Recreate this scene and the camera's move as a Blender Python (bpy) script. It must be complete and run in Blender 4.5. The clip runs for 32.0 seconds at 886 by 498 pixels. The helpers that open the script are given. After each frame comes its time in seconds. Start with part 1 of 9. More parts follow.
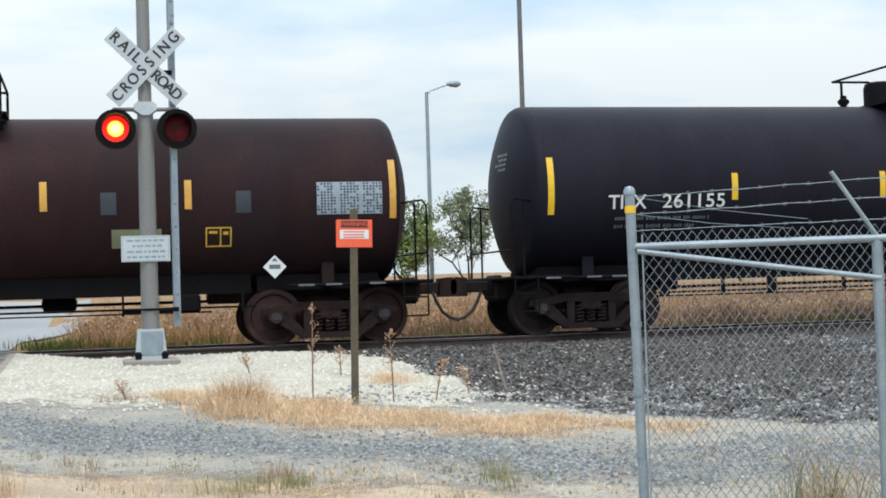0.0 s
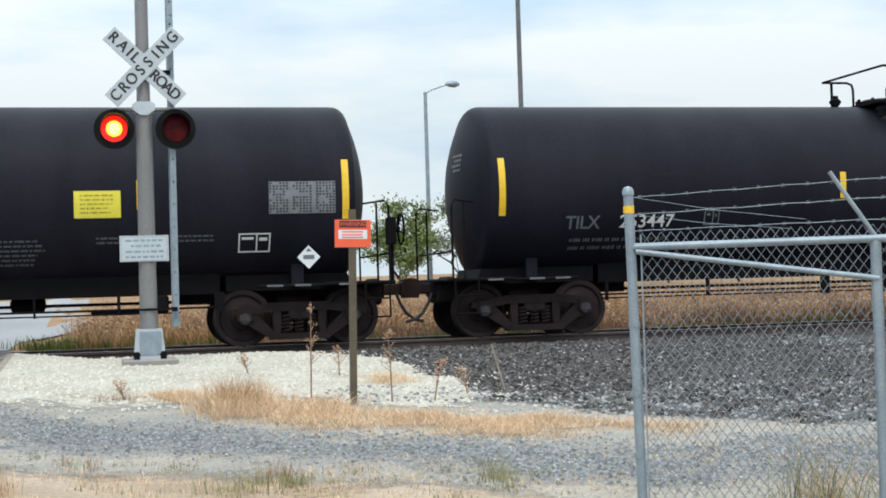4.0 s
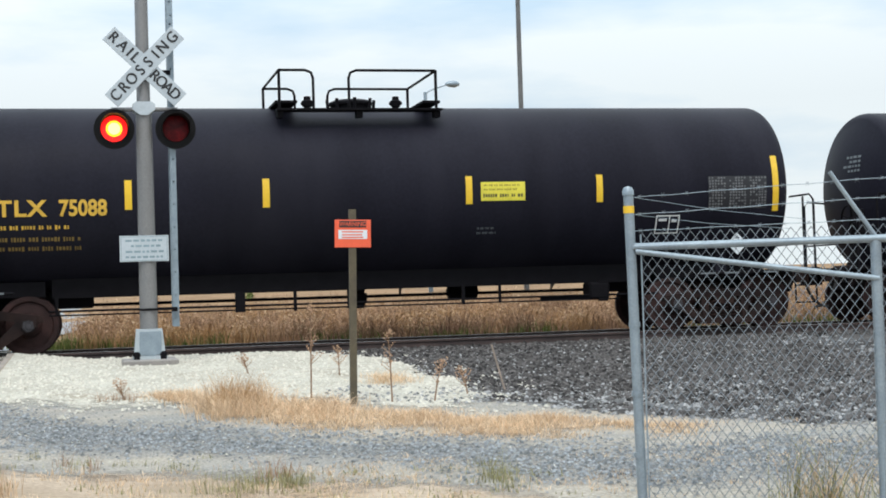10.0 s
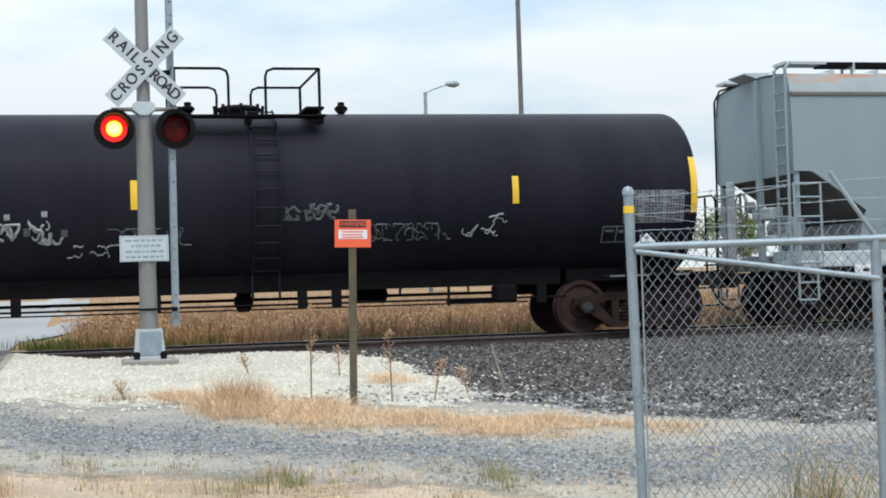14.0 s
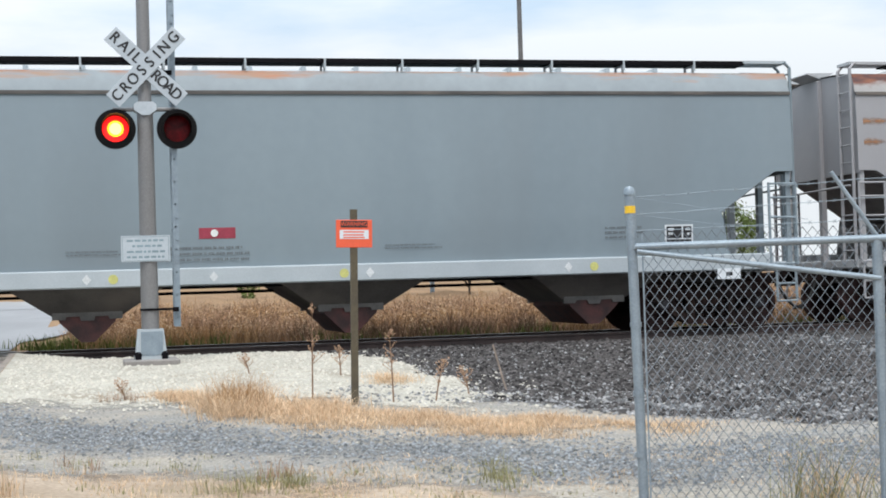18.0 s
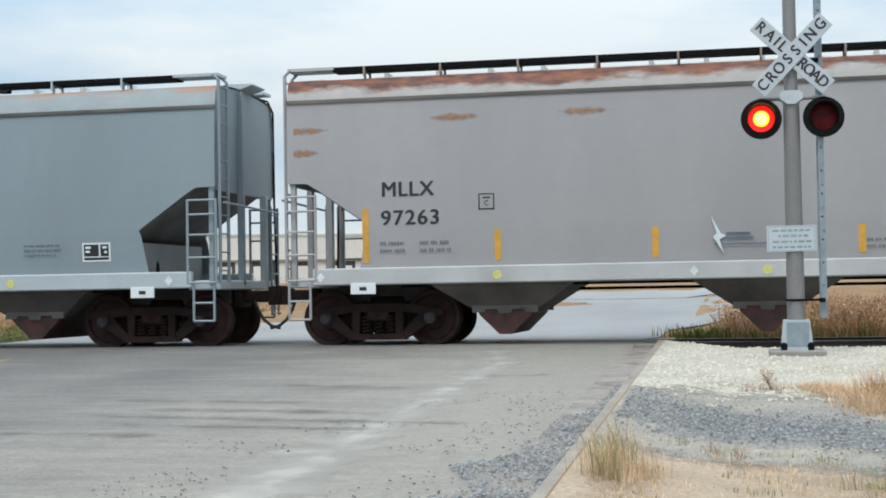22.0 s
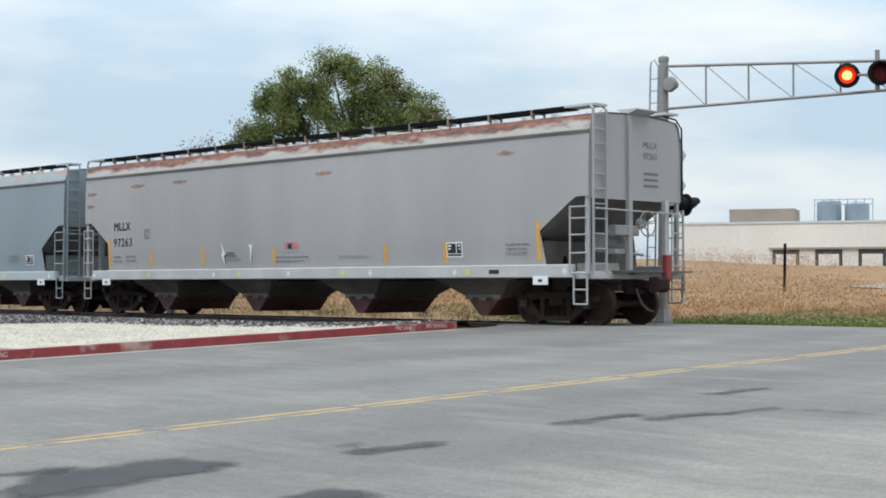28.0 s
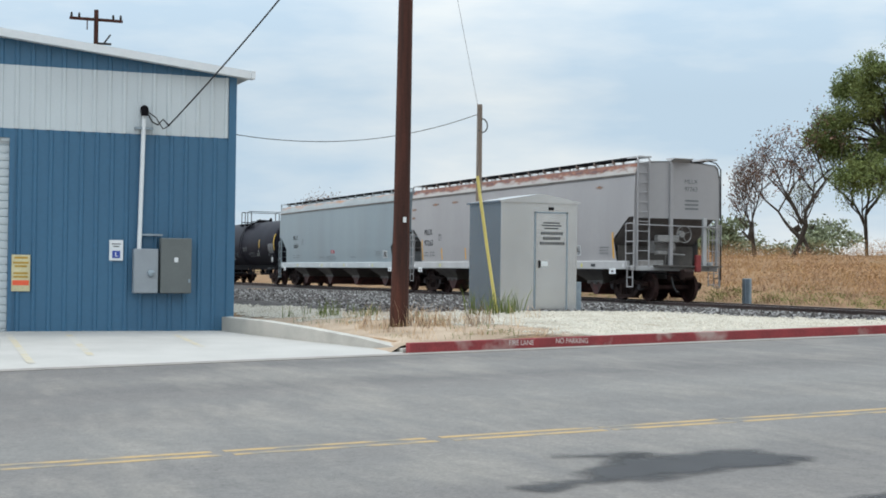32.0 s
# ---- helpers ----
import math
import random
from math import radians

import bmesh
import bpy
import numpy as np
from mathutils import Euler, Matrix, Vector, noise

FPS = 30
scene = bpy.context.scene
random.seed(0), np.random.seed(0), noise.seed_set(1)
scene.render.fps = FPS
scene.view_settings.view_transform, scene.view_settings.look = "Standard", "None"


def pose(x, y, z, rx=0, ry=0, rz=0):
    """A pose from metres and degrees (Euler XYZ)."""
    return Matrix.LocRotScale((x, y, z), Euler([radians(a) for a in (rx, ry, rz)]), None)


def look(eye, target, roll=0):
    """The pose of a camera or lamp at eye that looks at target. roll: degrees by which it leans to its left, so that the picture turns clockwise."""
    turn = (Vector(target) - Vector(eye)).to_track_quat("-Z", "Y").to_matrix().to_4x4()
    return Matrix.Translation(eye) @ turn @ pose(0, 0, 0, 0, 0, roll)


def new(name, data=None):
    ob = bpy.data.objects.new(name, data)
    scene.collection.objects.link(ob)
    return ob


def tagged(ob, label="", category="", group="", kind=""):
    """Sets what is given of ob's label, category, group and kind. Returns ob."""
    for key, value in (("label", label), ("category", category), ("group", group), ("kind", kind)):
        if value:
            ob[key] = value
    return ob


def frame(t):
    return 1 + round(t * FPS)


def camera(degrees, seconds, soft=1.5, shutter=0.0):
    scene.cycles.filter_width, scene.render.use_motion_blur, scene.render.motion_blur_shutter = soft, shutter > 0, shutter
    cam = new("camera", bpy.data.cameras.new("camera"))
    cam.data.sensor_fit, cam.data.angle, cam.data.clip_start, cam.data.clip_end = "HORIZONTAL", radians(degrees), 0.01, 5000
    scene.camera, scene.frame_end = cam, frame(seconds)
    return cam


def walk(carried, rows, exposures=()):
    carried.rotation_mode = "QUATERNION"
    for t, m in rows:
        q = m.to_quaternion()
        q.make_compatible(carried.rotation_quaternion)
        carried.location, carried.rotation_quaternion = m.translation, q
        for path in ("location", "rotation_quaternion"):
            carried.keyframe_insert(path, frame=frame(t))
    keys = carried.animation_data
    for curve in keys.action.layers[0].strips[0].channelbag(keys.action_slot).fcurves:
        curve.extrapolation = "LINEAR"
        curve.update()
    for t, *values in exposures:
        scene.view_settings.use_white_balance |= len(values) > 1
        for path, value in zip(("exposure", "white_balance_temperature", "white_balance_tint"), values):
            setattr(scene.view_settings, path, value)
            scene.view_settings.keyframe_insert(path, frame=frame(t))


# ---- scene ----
cam = camera(33.509, 32.0, soft=1.8, shutter=0.0)
EYE = 0.84                      # lens above the rail heads


def aim(yaw, pitch, roll):
    return pose(0, 0, EYE, 90 + pitch, 0, -yaw) @ pose(0, 0, 0, 0, 0, -roll)


# seconds, turn from the square-on view of the track, tilt, lean
PATH = [
    (0, 13.506, 1.549, 1.759),
    (1, 13.562, 1.550, 1.735),
    (17.5, 13.562, 1.550, 1.735),
    (18, 13.511, 1.552, 1.744),
    (18.5, 13.393, 1.561, 1.714),
    (19, 9.337, 1.633, 1.540),
    (19.5, 0.759, 1.708, 1.256),
    (20, -6.623, 1.747, 1.021),
    (20.5, -8.636, 1.753, 0.976),
    (21, -9.274, 1.751, 0.992),
    (21.5, -10.385, 1.750, 0.980),
    (22, -11.252, 1.757, 0.970),
    (22.5, -12.337, 1.768, 0.961),
    (23, -13.423, 1.774, 0.945),
    (23.5, -14.591, 1.772, 0.903),
    (24, -15.555, 1.765, 0.839),
    (24.5, -18.149, 1.721, 0.666),
    (26.5, -36.546, 1.621, 0.332),
    (27, -41.044, 1.542, 0.110),
    (27.5, -43.152, 1.497, 0.060),
    (28, -45.559, 1.433, -0.007),
    (28.5, -49.744, 1.362, -0.145),
    (29, -51.647, 1.284, -0.268),
    (29.5, -56.228, 1.172, -0.310),
    (30, -60.416, 1.076, -0.335),
    (30.5, -62.013, 1.038, -0.424),
    (31, -64.718, 0.998, -0.554),
    (31.5, -67.692, 0.942, -0.646),
    (32, -67.688, 0.915, -0.716)
]
walk(cam, [(t, aim(a, b, c)) for t, a, b, c in PATH],
     exposures=[(0, 0.0, 6500, 10), (16, 0.0, 6500, 11), (18.4, 0.0, 6550, 14), (20, -0.15, 6450, 10), (24, -0.13, 6500, 10), (26.5, -0.10, 6550, 11), (28, -0.03, 6550, 11),
                (30, -0.10, 6520, 10), (32, -0.10, 6550, 11)])

# ---- world and sun ----
SUN_EL, SUN_AZ = 55, 200
world = bpy.data.worlds.new("sky")
scene.world = world
world.use_nodes = True
wn, wl = world.node_tree.nodes, world.node_tree.links
wn.clear()
w_out = wn.new("ShaderNodeOutputWorld")
w_bg = wn.new("ShaderNodeBackground")
w_sky = wn.new("ShaderNodeTexSky")
w_sky.sky_type, w_sky.sun_disc = 'NISHITA', False
w_sky.sun_elevation, w_sky.sun_rotation = radians(SUN_EL), radians(SUN_AZ)
w_sky.air_density, w_sky.dust_density = 1.0, 3.0
w_tc = wn.new("ShaderNodeTexCoord")
w_map = wn.new("ShaderNodeMapping")
w_map.inputs["Scale"].default_value = (1.6, 1.6, 6.5)
w_n = wn.new("ShaderNodeTexNoise")
w_n.inputs["Scale"].default_value, w_n.inputs["Detail"].default_value = 2.1, 7.0
w_n.inputs["Roughness"].default_value = 0.52
w_r = wn.new("ShaderNodeValToRGB")
w_r.color_ramp.elements[0].position, w_r.color_ramp.elements[0].color = 0.37, (0.0, 0.0, 0.0, 1)
w_r.color_ramp.elements[1].position, w_r.color_ramp.elements[1].color = 0.57, (1, 1, 1, 1)
w_sc = wn.new("ShaderNodeMix")
w_sc.data_type, w_sc.blend_type = 'RGBA', 'MULTIPLY'
w_sc.inputs[0].default_value = 1.0
w_sc.inputs[7].default_value = (0.12, 0.12, 0.12, 1)
w_cl = wn.new("ShaderNodeMix")
w_cl.data_type = 'RGBA'
w_cl.inputs[6].default_value = (0.575, 0.745, 0.890, 1)
w_cl.inputs[7].default_value = (0.865, 0.945, 0.975, 1)
w_mix = wn.new("ShaderNodeMix")
w_mix.data_type = 'RGBA'
w_mix.inputs[0].default_value = 0.93
wl.new(w_tc.outputs["Generated"], w_map.inputs["Vector"])
wl.new(w_map.outputs["Vector"], w_n.inputs["Vector"])
w_sx, w_bias = wn.new("ShaderNodeSeparateXYZ"), wn.new("ShaderNodeMath")      # the cloud is thicker towards the east
w_bias.operation = 'MULTIPLY_ADD'
w_bias.inputs[1].default_value = 0.075
wl.new(w_tc.outputs["Generated"], w_sx.inputs["Vector"])
wl.new(w_sx.outputs["X"], w_bias.inputs[0])
wl.new(w_n.outputs["Fac"], w_bias.inputs[2])
wl.new(w_bias.outputs[0], w_r.inputs["Fac"])
wl.new(w_r.outputs["Color"], w_cl.inputs[0])
wl.new(w_sky.outputs["Color"], w_sc.inputs[6])
wl.new(w_sc.outputs[2], w_mix.inputs[6])
wl.new(w_cl.outputs[2], w_mix.inputs[7])
wl.new(w_mix.outputs[2], w_bg.inputs["Color"])
w_bg.inputs["Strength"].default_value = 1.0
w_xyz, w_mr = wn.new("ShaderNodeSeparateXYZ"), wn.new("ShaderNodeMapRange")   # an overcast sky is brighter overhead
w_mr.inputs["From Min"].default_value, w_mr.inputs["From Max"].default_value = 0.12, 0.9
w_mr.inputs["To Min"].default_value, w_mr.inputs["To Max"].default_value = 1.0, 2.6
wl.new(w_tc.outputs["Generated"], w_xyz.inputs["Vector"])
wl.new(w_xyz.outputs["Z"], w_mr.inputs["Value"])
wl.new(w_mr.outputs["Result"], w_bg.inputs["Strength"])
wl.new(w_bg.outputs["Background"], w_out.inputs["Surface"])
sun = new("sun", bpy.data.lights.new("sun", 'SUN'))
sun.data.energy, sun.data.angle, sun.data.color = 1.5, radians(14), (1.0, 0.96, 0.9)
sun.matrix_world = look((0, 0, 50), (50 * math.cos(radians(SUN_EL)) * -math.sin(radians(SUN_AZ)),
                                     50 * math.cos(radians(SUN_EL)) * -math.cos(radians(SUN_AZ)), 50 - 50 * math.sin(radians(SUN_EL))))


# ---- materials ----
def mat(name, col, col2=None, rough=0.7, metal=0.0, scale=3.0, fine=40.0, mix=(0.35, 0.7), bump=0.15, dist=0.01,
        spread=0.12, stain=None, stain_at=(0.58, 0.72), stain_scale=(1, 1, 1), emit=0.0, spec=0.5):
    """Two tones blended by broad noise, a fine grain over them, an optional stain colour, and a bump."""
    m = bpy.data.materials.new(name)
    m.use_nodes = True
    n, l = m.node_tree.nodes, m.node_tree.links
    b = n["Principled BSDF"]
    tc, mp = n.new("ShaderNodeTexCoord"), n.new("ShaderNodeMapping")
    l.new(tc.outputs["Object"], mp.inputs["Vector"])
    mp.inputs["Scale"].default_value = stain_scale
    big, small = n.new("ShaderNodeTexNoise"), n.new("ShaderNodeTexNoise")
    big.inputs["Scale"].default_value, big.inputs["Detail"].default_value = scale, 5
    small.inputs["Scale"].default_value, small.inputs["Detail"].default_value = fine, 4
    l.new(tc.outputs["Object"], small.inputs["Vector"])
    l.new(mp.outputs["Vector"], big.inputs["Vector"])
    ramp = n.new("ShaderNodeValToRGB")
    ramp.color_ramp.elements[0].position, ramp.color_ramp.elements[1].position = mix
    col2 = col2 or tuple(c * (1 - 2 * spread) for c in col)
    ramp.color_ramp.elements[0].color = (*col2, 1)
    ramp.color_ramp.elements[1].color = (*col, 1)
    l.new(big.outputs["Fac"], ramp.inputs["Fac"])
    grain = n.new("ShaderNodeMix")
    grain.data_type, grain.blend_type = 'RGBA', 'MULTIPLY'
    grain.inputs[0].default_value = 1.0
    gr = n.new("ShaderNodeMapRange")
    gr.inputs["From Min"].default_value, gr.inputs["From Max"].default_value = 0.3, 0.7
    gr.inputs["To Min"].default_value, gr.inputs["To Max"].default_value = 1 - spread, 1 + spread
    l.new(small.outputs["Fac"], gr.inputs["Value"])
    l.new(ramp.outputs["Color"], grain.inputs[6])
    l.new(gr.outputs["Result"], grain.inputs[7])
    out = grain.outputs[2]
    if stain:
        sn, sr, sm = n.new("ShaderNodeTexNoise"), n.new("ShaderNodeValToRGB"), n.new("ShaderNodeMix")
        sn.inputs["Scale"].default_value, sn.inputs["Detail"].default_value = scale * 0.6, 7
        sn.noise_dimensions = '4D'
        sn.inputs["W"].default_value = 3.7
        l.new(mp.outputs["Vector"], sn.inputs["Vector"])
        sr.color_ramp.elements[0].position, sr.color_ramp.elements[1].position = stain_at
        l.new(sn.outputs["Fac"], sr.inputs["Fac"])
        sm.data_type = 'RGBA'
        l.new(sr.outputs["Color"], sm.inputs[0])
        l.new(out, sm.inputs[6])
        sm.inputs[7].default_value = (*stain, 1)
        out = sm.outputs[2]
    l.new(out, b.inputs["Base Color"])
    b.inputs["Roughness"].default_value, b.inputs["Metallic"].default_value = rough, metal
    b.inputs["Specular IOR Level"].default_value = spec
    if emit:
        l.new(out, b.inputs["Emission Color"])
        b.inputs["Emission Strength"].default_value = emit
    if bump:
        bp = n.new("ShaderNodeBump")
        bp.inputs["Strength"].default_value, bp.inputs["Distance"].default_value = bump, dist
        l.new(small.outputs["Fac"], bp.inputs["Height"])
        l.new(bp.outputs["Normal"], b.inputs["Normal"])
    return m


def by_piece(m, amount=0.25):
    """Let each joined piece of a material differ a little in tone."""
    n, l = m.node_tree.nodes, m.node_tree.links
    b = n["Principled BSDF"]
    src = b.inputs["Base Color"].links[0].from_socket
    geo, mr, mx = n.new("ShaderNodeNewGeometry"), n.new("ShaderNodeMapRange"), n.new("ShaderNodeMix")
    mr.inputs["To Min"].default_value, mr.inputs["To Max"].default_value = 1 - amount, 1 + amount
    l.new(geo.outputs["Random Per Island"], mr.inputs["Value"])
    mx.data_type, mx.blend_type = 'RGBA', 'MULTIPLY'
    mx.inputs[0].default_value = 1.0
    l.new(src, mx.inputs[6])
    l.new(mr.outputs["Result"], mx.inputs[7])
    l.new(mx.outputs[2], b.inputs["Base Color"])
    return m


TANK = mat("black_tank_paint", (0.0160, 0.0156, 0.0232), (0.0118, 0.0115, 0.0172), rough=0.5, spec=0.06, scale=0.8, fine=18, bump=0.05, dist=0.02,
           stain=(0.0225, 0.0215, 0.029), stain_at=(0.52, 0.8), stain_scale=(1.6, 1, 0.22))
TANK_RED = mat("brown_tank_paint", (0.038, 0.0175, 0.0175), (0.020, 0.0135, 0.0165), rough=0.55, spec=0.06, scale=0.7, fine=18, bump=0.06, dist=0.02,
               stain=(0.011, 0.008, 0.009), stain_at=(0.5, 0.75), stain_scale=(1, 1, 0.3))
IRON = mat("grimy_cast_iron", (0.033, 0.019, 0.016), (0.014, 0.010, 0.010), rough=0.8, spec=0.12, scale=3, fine=60, bump=0.3, dist=0.004,
           stain=(0.050, 0.024, 0.018), stain_at=(0.52, 0.78))
IRON_DARK = mat("sooty_cast_iron", (0.023, 0.016, 0.016), (0.012, 0.009, 0.009), rough=0.8, spec=0.12, scale=3, fine=60, bump=0.3, dist=0.004,
                stain=(0.026, 0.018, 0.017), stain_at=(0.55, 0.8))
WHEEL_DARK = mat("oily_wheel_steel", (0.032, 0.021, 0.021), (0.016, 0.011, 0.011), rough=0.55, scale=4, fine=50, bump=0.1, dist=0.003, spec=0.14)
CAP_STEEL = mat("worn_bearing_cap", (0.050, 0.047, 0.053), (0.026, 0.023, 0.025), rough=0.55, scale=9, bump=0.1, spec=0.3)
WHEEL = mat("wheel_steel", (0.056, 0.029, 0.027), (0.027, 0.016, 0.015), rough=0.7, scale=4, fine=50, bump=0.15, dist=0.003, metal=0.0, spec=0.15)
BRIGHT = mat("bright_steel", (0.45, 0.44, 0.43), rough=0.3, metal=0.9, bump=0.05)
BLACKBAR = mat("black_pipe_paint", (0.0085, 0.0078, 0.0095), rough=0.7, spec=0.06, bump=0.1, scale=6)
HOP_GREY = mat("grey_hopper_paint", (0.224, 0.275, 0.302), (0.198, 0.245, 0.272), rough=0.5, scale=0.5, fine=5, bump=0.02, dist=0.01,
               stain=(0.190, 0.222, 0.240), stain_at=(0.5, 0.8), stain_scale=(1.4, 1, 0.3), spread=0.02)
HOP_LIGHT = mat("pale_hopper_paint", (0.328, 0.322, 0.328), (0.288, 0.283, 0.290), rough=0.5, scale=0.5, fine=5, bump=0.02, dist=0.01,
                stain=(0.258, 0.252, 0.258), stain_at=(0.5, 0.85), stain_scale=(1.2, 1, 0.3), spread=0.02)
HOP_SILL = mat("sill_paint", (0.42, 0.46, 0.48), (0.36, 0.40, 0.42), rough=0.5, scale=1.2, bump=0.05, spread=0.05)
HOP_SILL_DULL = mat("dusty_sill_paint", (0.26, 0.275, 0.285), (0.20, 0.21, 0.215), rough=0.6, scale=1.2, bump=0.05, spread=0.06)
# Dusty underframe tone; on the eave lip it stands in for a shadow line.
HOP_DARK = mat("dusty_underframe_and_lip_shadow", (0.120, 0.110, 0.100), (0.070, 0.064, 0.060), rough=0.8, scale=1.5, bump=0.15,
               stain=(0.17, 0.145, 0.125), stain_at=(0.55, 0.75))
# Underside shade of the end slope sheets is put into this darker tone.
HOP_SHADE = mat("shaded_slope_steel", (0.19, 0.175, 0.168), (0.13, 0.118, 0.112), rough=0.85, scale=1.5, bump=0.15, spec=0.2)
GATE_RED = mat("outlet_gate_red", (0.105, 0.034, 0.030), (0.045, 0.022, 0.021), rough=0.7, scale=5)



def rusted(name, paint, rust, rust2, level, ragged, streaky):
    """Paint with ragged rust that spreads down from the roof edge."""
    m = mat(name, paint, tuple(c * 0.86 for c in paint), rough=0.7, scale=1.6, fine=8, bump=0.05, spread=0.04)
    n, l = m.node_tree.nodes, m.node_tree.links
    b = n["Principled BSDF"]
    src = b.inputs["Base Color"].links[0].from_socket
    tc, sep, mp = n.new("ShaderNodeTexCoord"), n.new("ShaderNodeSeparateXYZ"), n.new("ShaderNodeMapping")
    l.new(tc.outputs["Object"], sep.inputs["Vector"])
    l.new(tc.outputs["Object"], mp.inputs["Vector"])
    mp.inputs["Scale"].default_value = streaky
    a, c = n.new("ShaderNodeTexNoise"), n.new("ShaderNodeTexNoise")
    a.inputs["Scale"].default_value, a.inputs["Detail"].default_value, a.inputs["Roughness"].default_value = 2.2, 8, 0.62
    c.inputs["Scale"].default_value, c.inputs["Detail"].default_value = 7.0, 5
    l.new(mp.outputs["Vector"], a.inputs["Vector"])
    l.new(mp.outputs["Vector"], c.inputs["Vector"])
    up = n.new("ShaderNodeMath")
    up.operation = 'MULTIPLY_ADD'
    up.inputs[1].default_value, up.inputs[2].default_value = ragged, -ragged * level
    l.new(sep.outputs["Z"], up.inputs[0])
    add = n.new("ShaderNodeMath")
    l.new(a.outputs["Fac"], add.inputs[0])
    l.new(up.outputs[0], add.inputs[1])
    r = n.new("ShaderNodeMapRange")
    r.inputs["From Min"].default_value, r.inputs["From Max"].default_value = 0.44, 0.62
    l.new(add.outputs[0], r.inputs["Value"])
    rc = n.new("ShaderNodeMix")
    rc.data_type = 'RGBA'
    rc.inputs[6].default_value, rc.inputs[7].default_value = (*rust, 1), (*rust2, 1)
    cr = n.new("ShaderNodeMapRange")
    cr.inputs["From Min"].default_value, cr.inputs["From Max"].default_value = 0.36, 0.66
    l.new(c.outputs["Fac"], cr.inputs["Value"])
    l.new(cr.outputs["Result"], rc.inputs[0])
    mx = n.new("ShaderNodeMix")
    mx.data_type = 'RGBA'
    l.new(r.outputs["Result"], mx.inputs[0])
    l.new(src, mx.inputs[6])
    l.new(rc.outputs[2], mx.inputs[7])
    l.new(mx.outputs[2], b.inputs["Base Color"])
    return m


RUST = rusted("rust_streaked_band", (0.36, 0.345, 0.33), (0.085, 0.036, 0.034), (0.225, 0.085, 0.045), 4.20, 1.5, (0.5, 1, 1.7))
RUST_POST = rusted("rust_streaked_post", (0.34, 0.34, 0.345), (0.30, 0.15, 0.10), (0.24, 0.16, 0.12), 3.7, 0.25, (5.0, 5.0, 0.6))
RUST_LIGHT = rusted("faint_rust_band", (0.28, 0.315, 0.33), (0.40, 0.19, 0.11), (0.33, 0.23, 0.17), 4.35, 1.2, (0.35, 1, 3.0))
YELLOW = mat("yellow_reflector", (0.80, 0.50, 0.03), rough=0.35, bump=0.02, spread=0.05, scale=8)
ORANGE = mat("worn_orange_reflector", (0.62, 0.33, 0.06), rough=0.45, bump=0.02, spread=0.08, scale=8)
WHITE_INK = mat("white_stencil", (0.72, 0.72, 0.70), rough=0.6, bump=0, spread=0.06, scale=10)
DIM_INK = mat("dim_stencil", (0.16, 0.16, 0.165), rough=0.6, bump=0, spread=0.2, scale=10)
GOLD_INK = mat("gold_stencil", (0.70, 0.42, 0.05), rough=0.6, bump=0, spread=0.1, scale=10)
DARK_INK = mat("dark_stencil", (0.014, 0.019, 0.024), rough=0.6, bump=0, spread=0.1, scale=10)
SOFT_INK = mat("faded_stencil", (0.13, 0.145, 0.155), rough=0.6, bump=0, spread=0.1, scale=10)
MESHWIRE = mat("weathered_fence_wire", (0.215, 0.245, 0.275), (0.16, 0.185, 0.21), rough=0.55, metal=0.3, scale=7, bump=0)
GALV = mat("galvanised_steel", (0.27, 0.325, 0.365), (0.215, 0.262, 0.30), rough=0.45, metal=0.35, scale=7, fine=70, bump=0.08, dist=0.002)
MASTPAINT = mat("weathered_aluminium_mast", (0.235, 0.228, 0.225), (0.19, 0.185, 0.182), rough=0.5, metal=0.3, scale=3, fine=50, bump=0.06,
                stain=(0.16, 0.155, 0.152), stain_scale=(1, 1, 0.2), stain_at=(0.5, 0.8))
MAST_DARK = mat("dull_grey_mast", (0.24, 0.235, 0.23), (0.19, 0.187, 0.185), rough=0.55, metal=0.2, scale=3, fine=50, bump=0.06)
SIGN_WHITE = mat("white_sign_sheet", (0.66, 0.69, 0.71), rough=0.4, bump=0.02, spread=0.03, scale=6)
BUCK_WHITE = mat("weathered_white_sheet", (0.45, 0.49, 0.52), (0.40, 0.44, 0.47), rough=0.5, bump=0.02, spread=0.04, scale=5, spec=0.3)
SIGN_BLACK = mat("black_sign_ink", (0.02, 0.02, 0.022), rough=0.5, bump=0)
SIGNAL_BLACK = mat("black_signal_enamel", (0.008, 0.0075, 0.008), rough=0.6, bump=0.05, spec=0.12)
# The red lens's overexposed yellow core and its bloom are put into these colours.
LENS_HOT = mat("overexposed_lens_core", (1.0, 0.74, 0.12), rough=0.3, bump=0, emit=4.5, spread=0.02)
LENS_ON = mat("overexposed_lens_amber", (1.0, 0.36, 0.012), rough=0.3, bump=0, emit=3.0, spread=0.02)
LENS_GLOW = mat("lit_red_rim_and_bloom", (1.0, 0.012, 0.010), rough=0.3, bump=0, emit=1.1, spread=0.02)
LENS_OFF = mat("dark_red_lens", (0.125, 0.003, 0.006), (0.05, 0.001, 0.003), rough=0.35, bump=0.1, spread=0.2, scale=9, spec=0.15)
WARN_ORANGE = mat("orange_red_sign", (0.78, 0.11, 0.045), rough=0.5, bump=0.02, spread=0.04)
CONC = mat("pale_concrete", (0.46, 0.44, 0.40), (0.38, 0.37, 0.34), rough=0.85, scale=1.5, fine=60, bump=0.3, dist=0.004,
           stain=(0.30, 0.285, 0.26), stain_at=(0.55, 0.75))
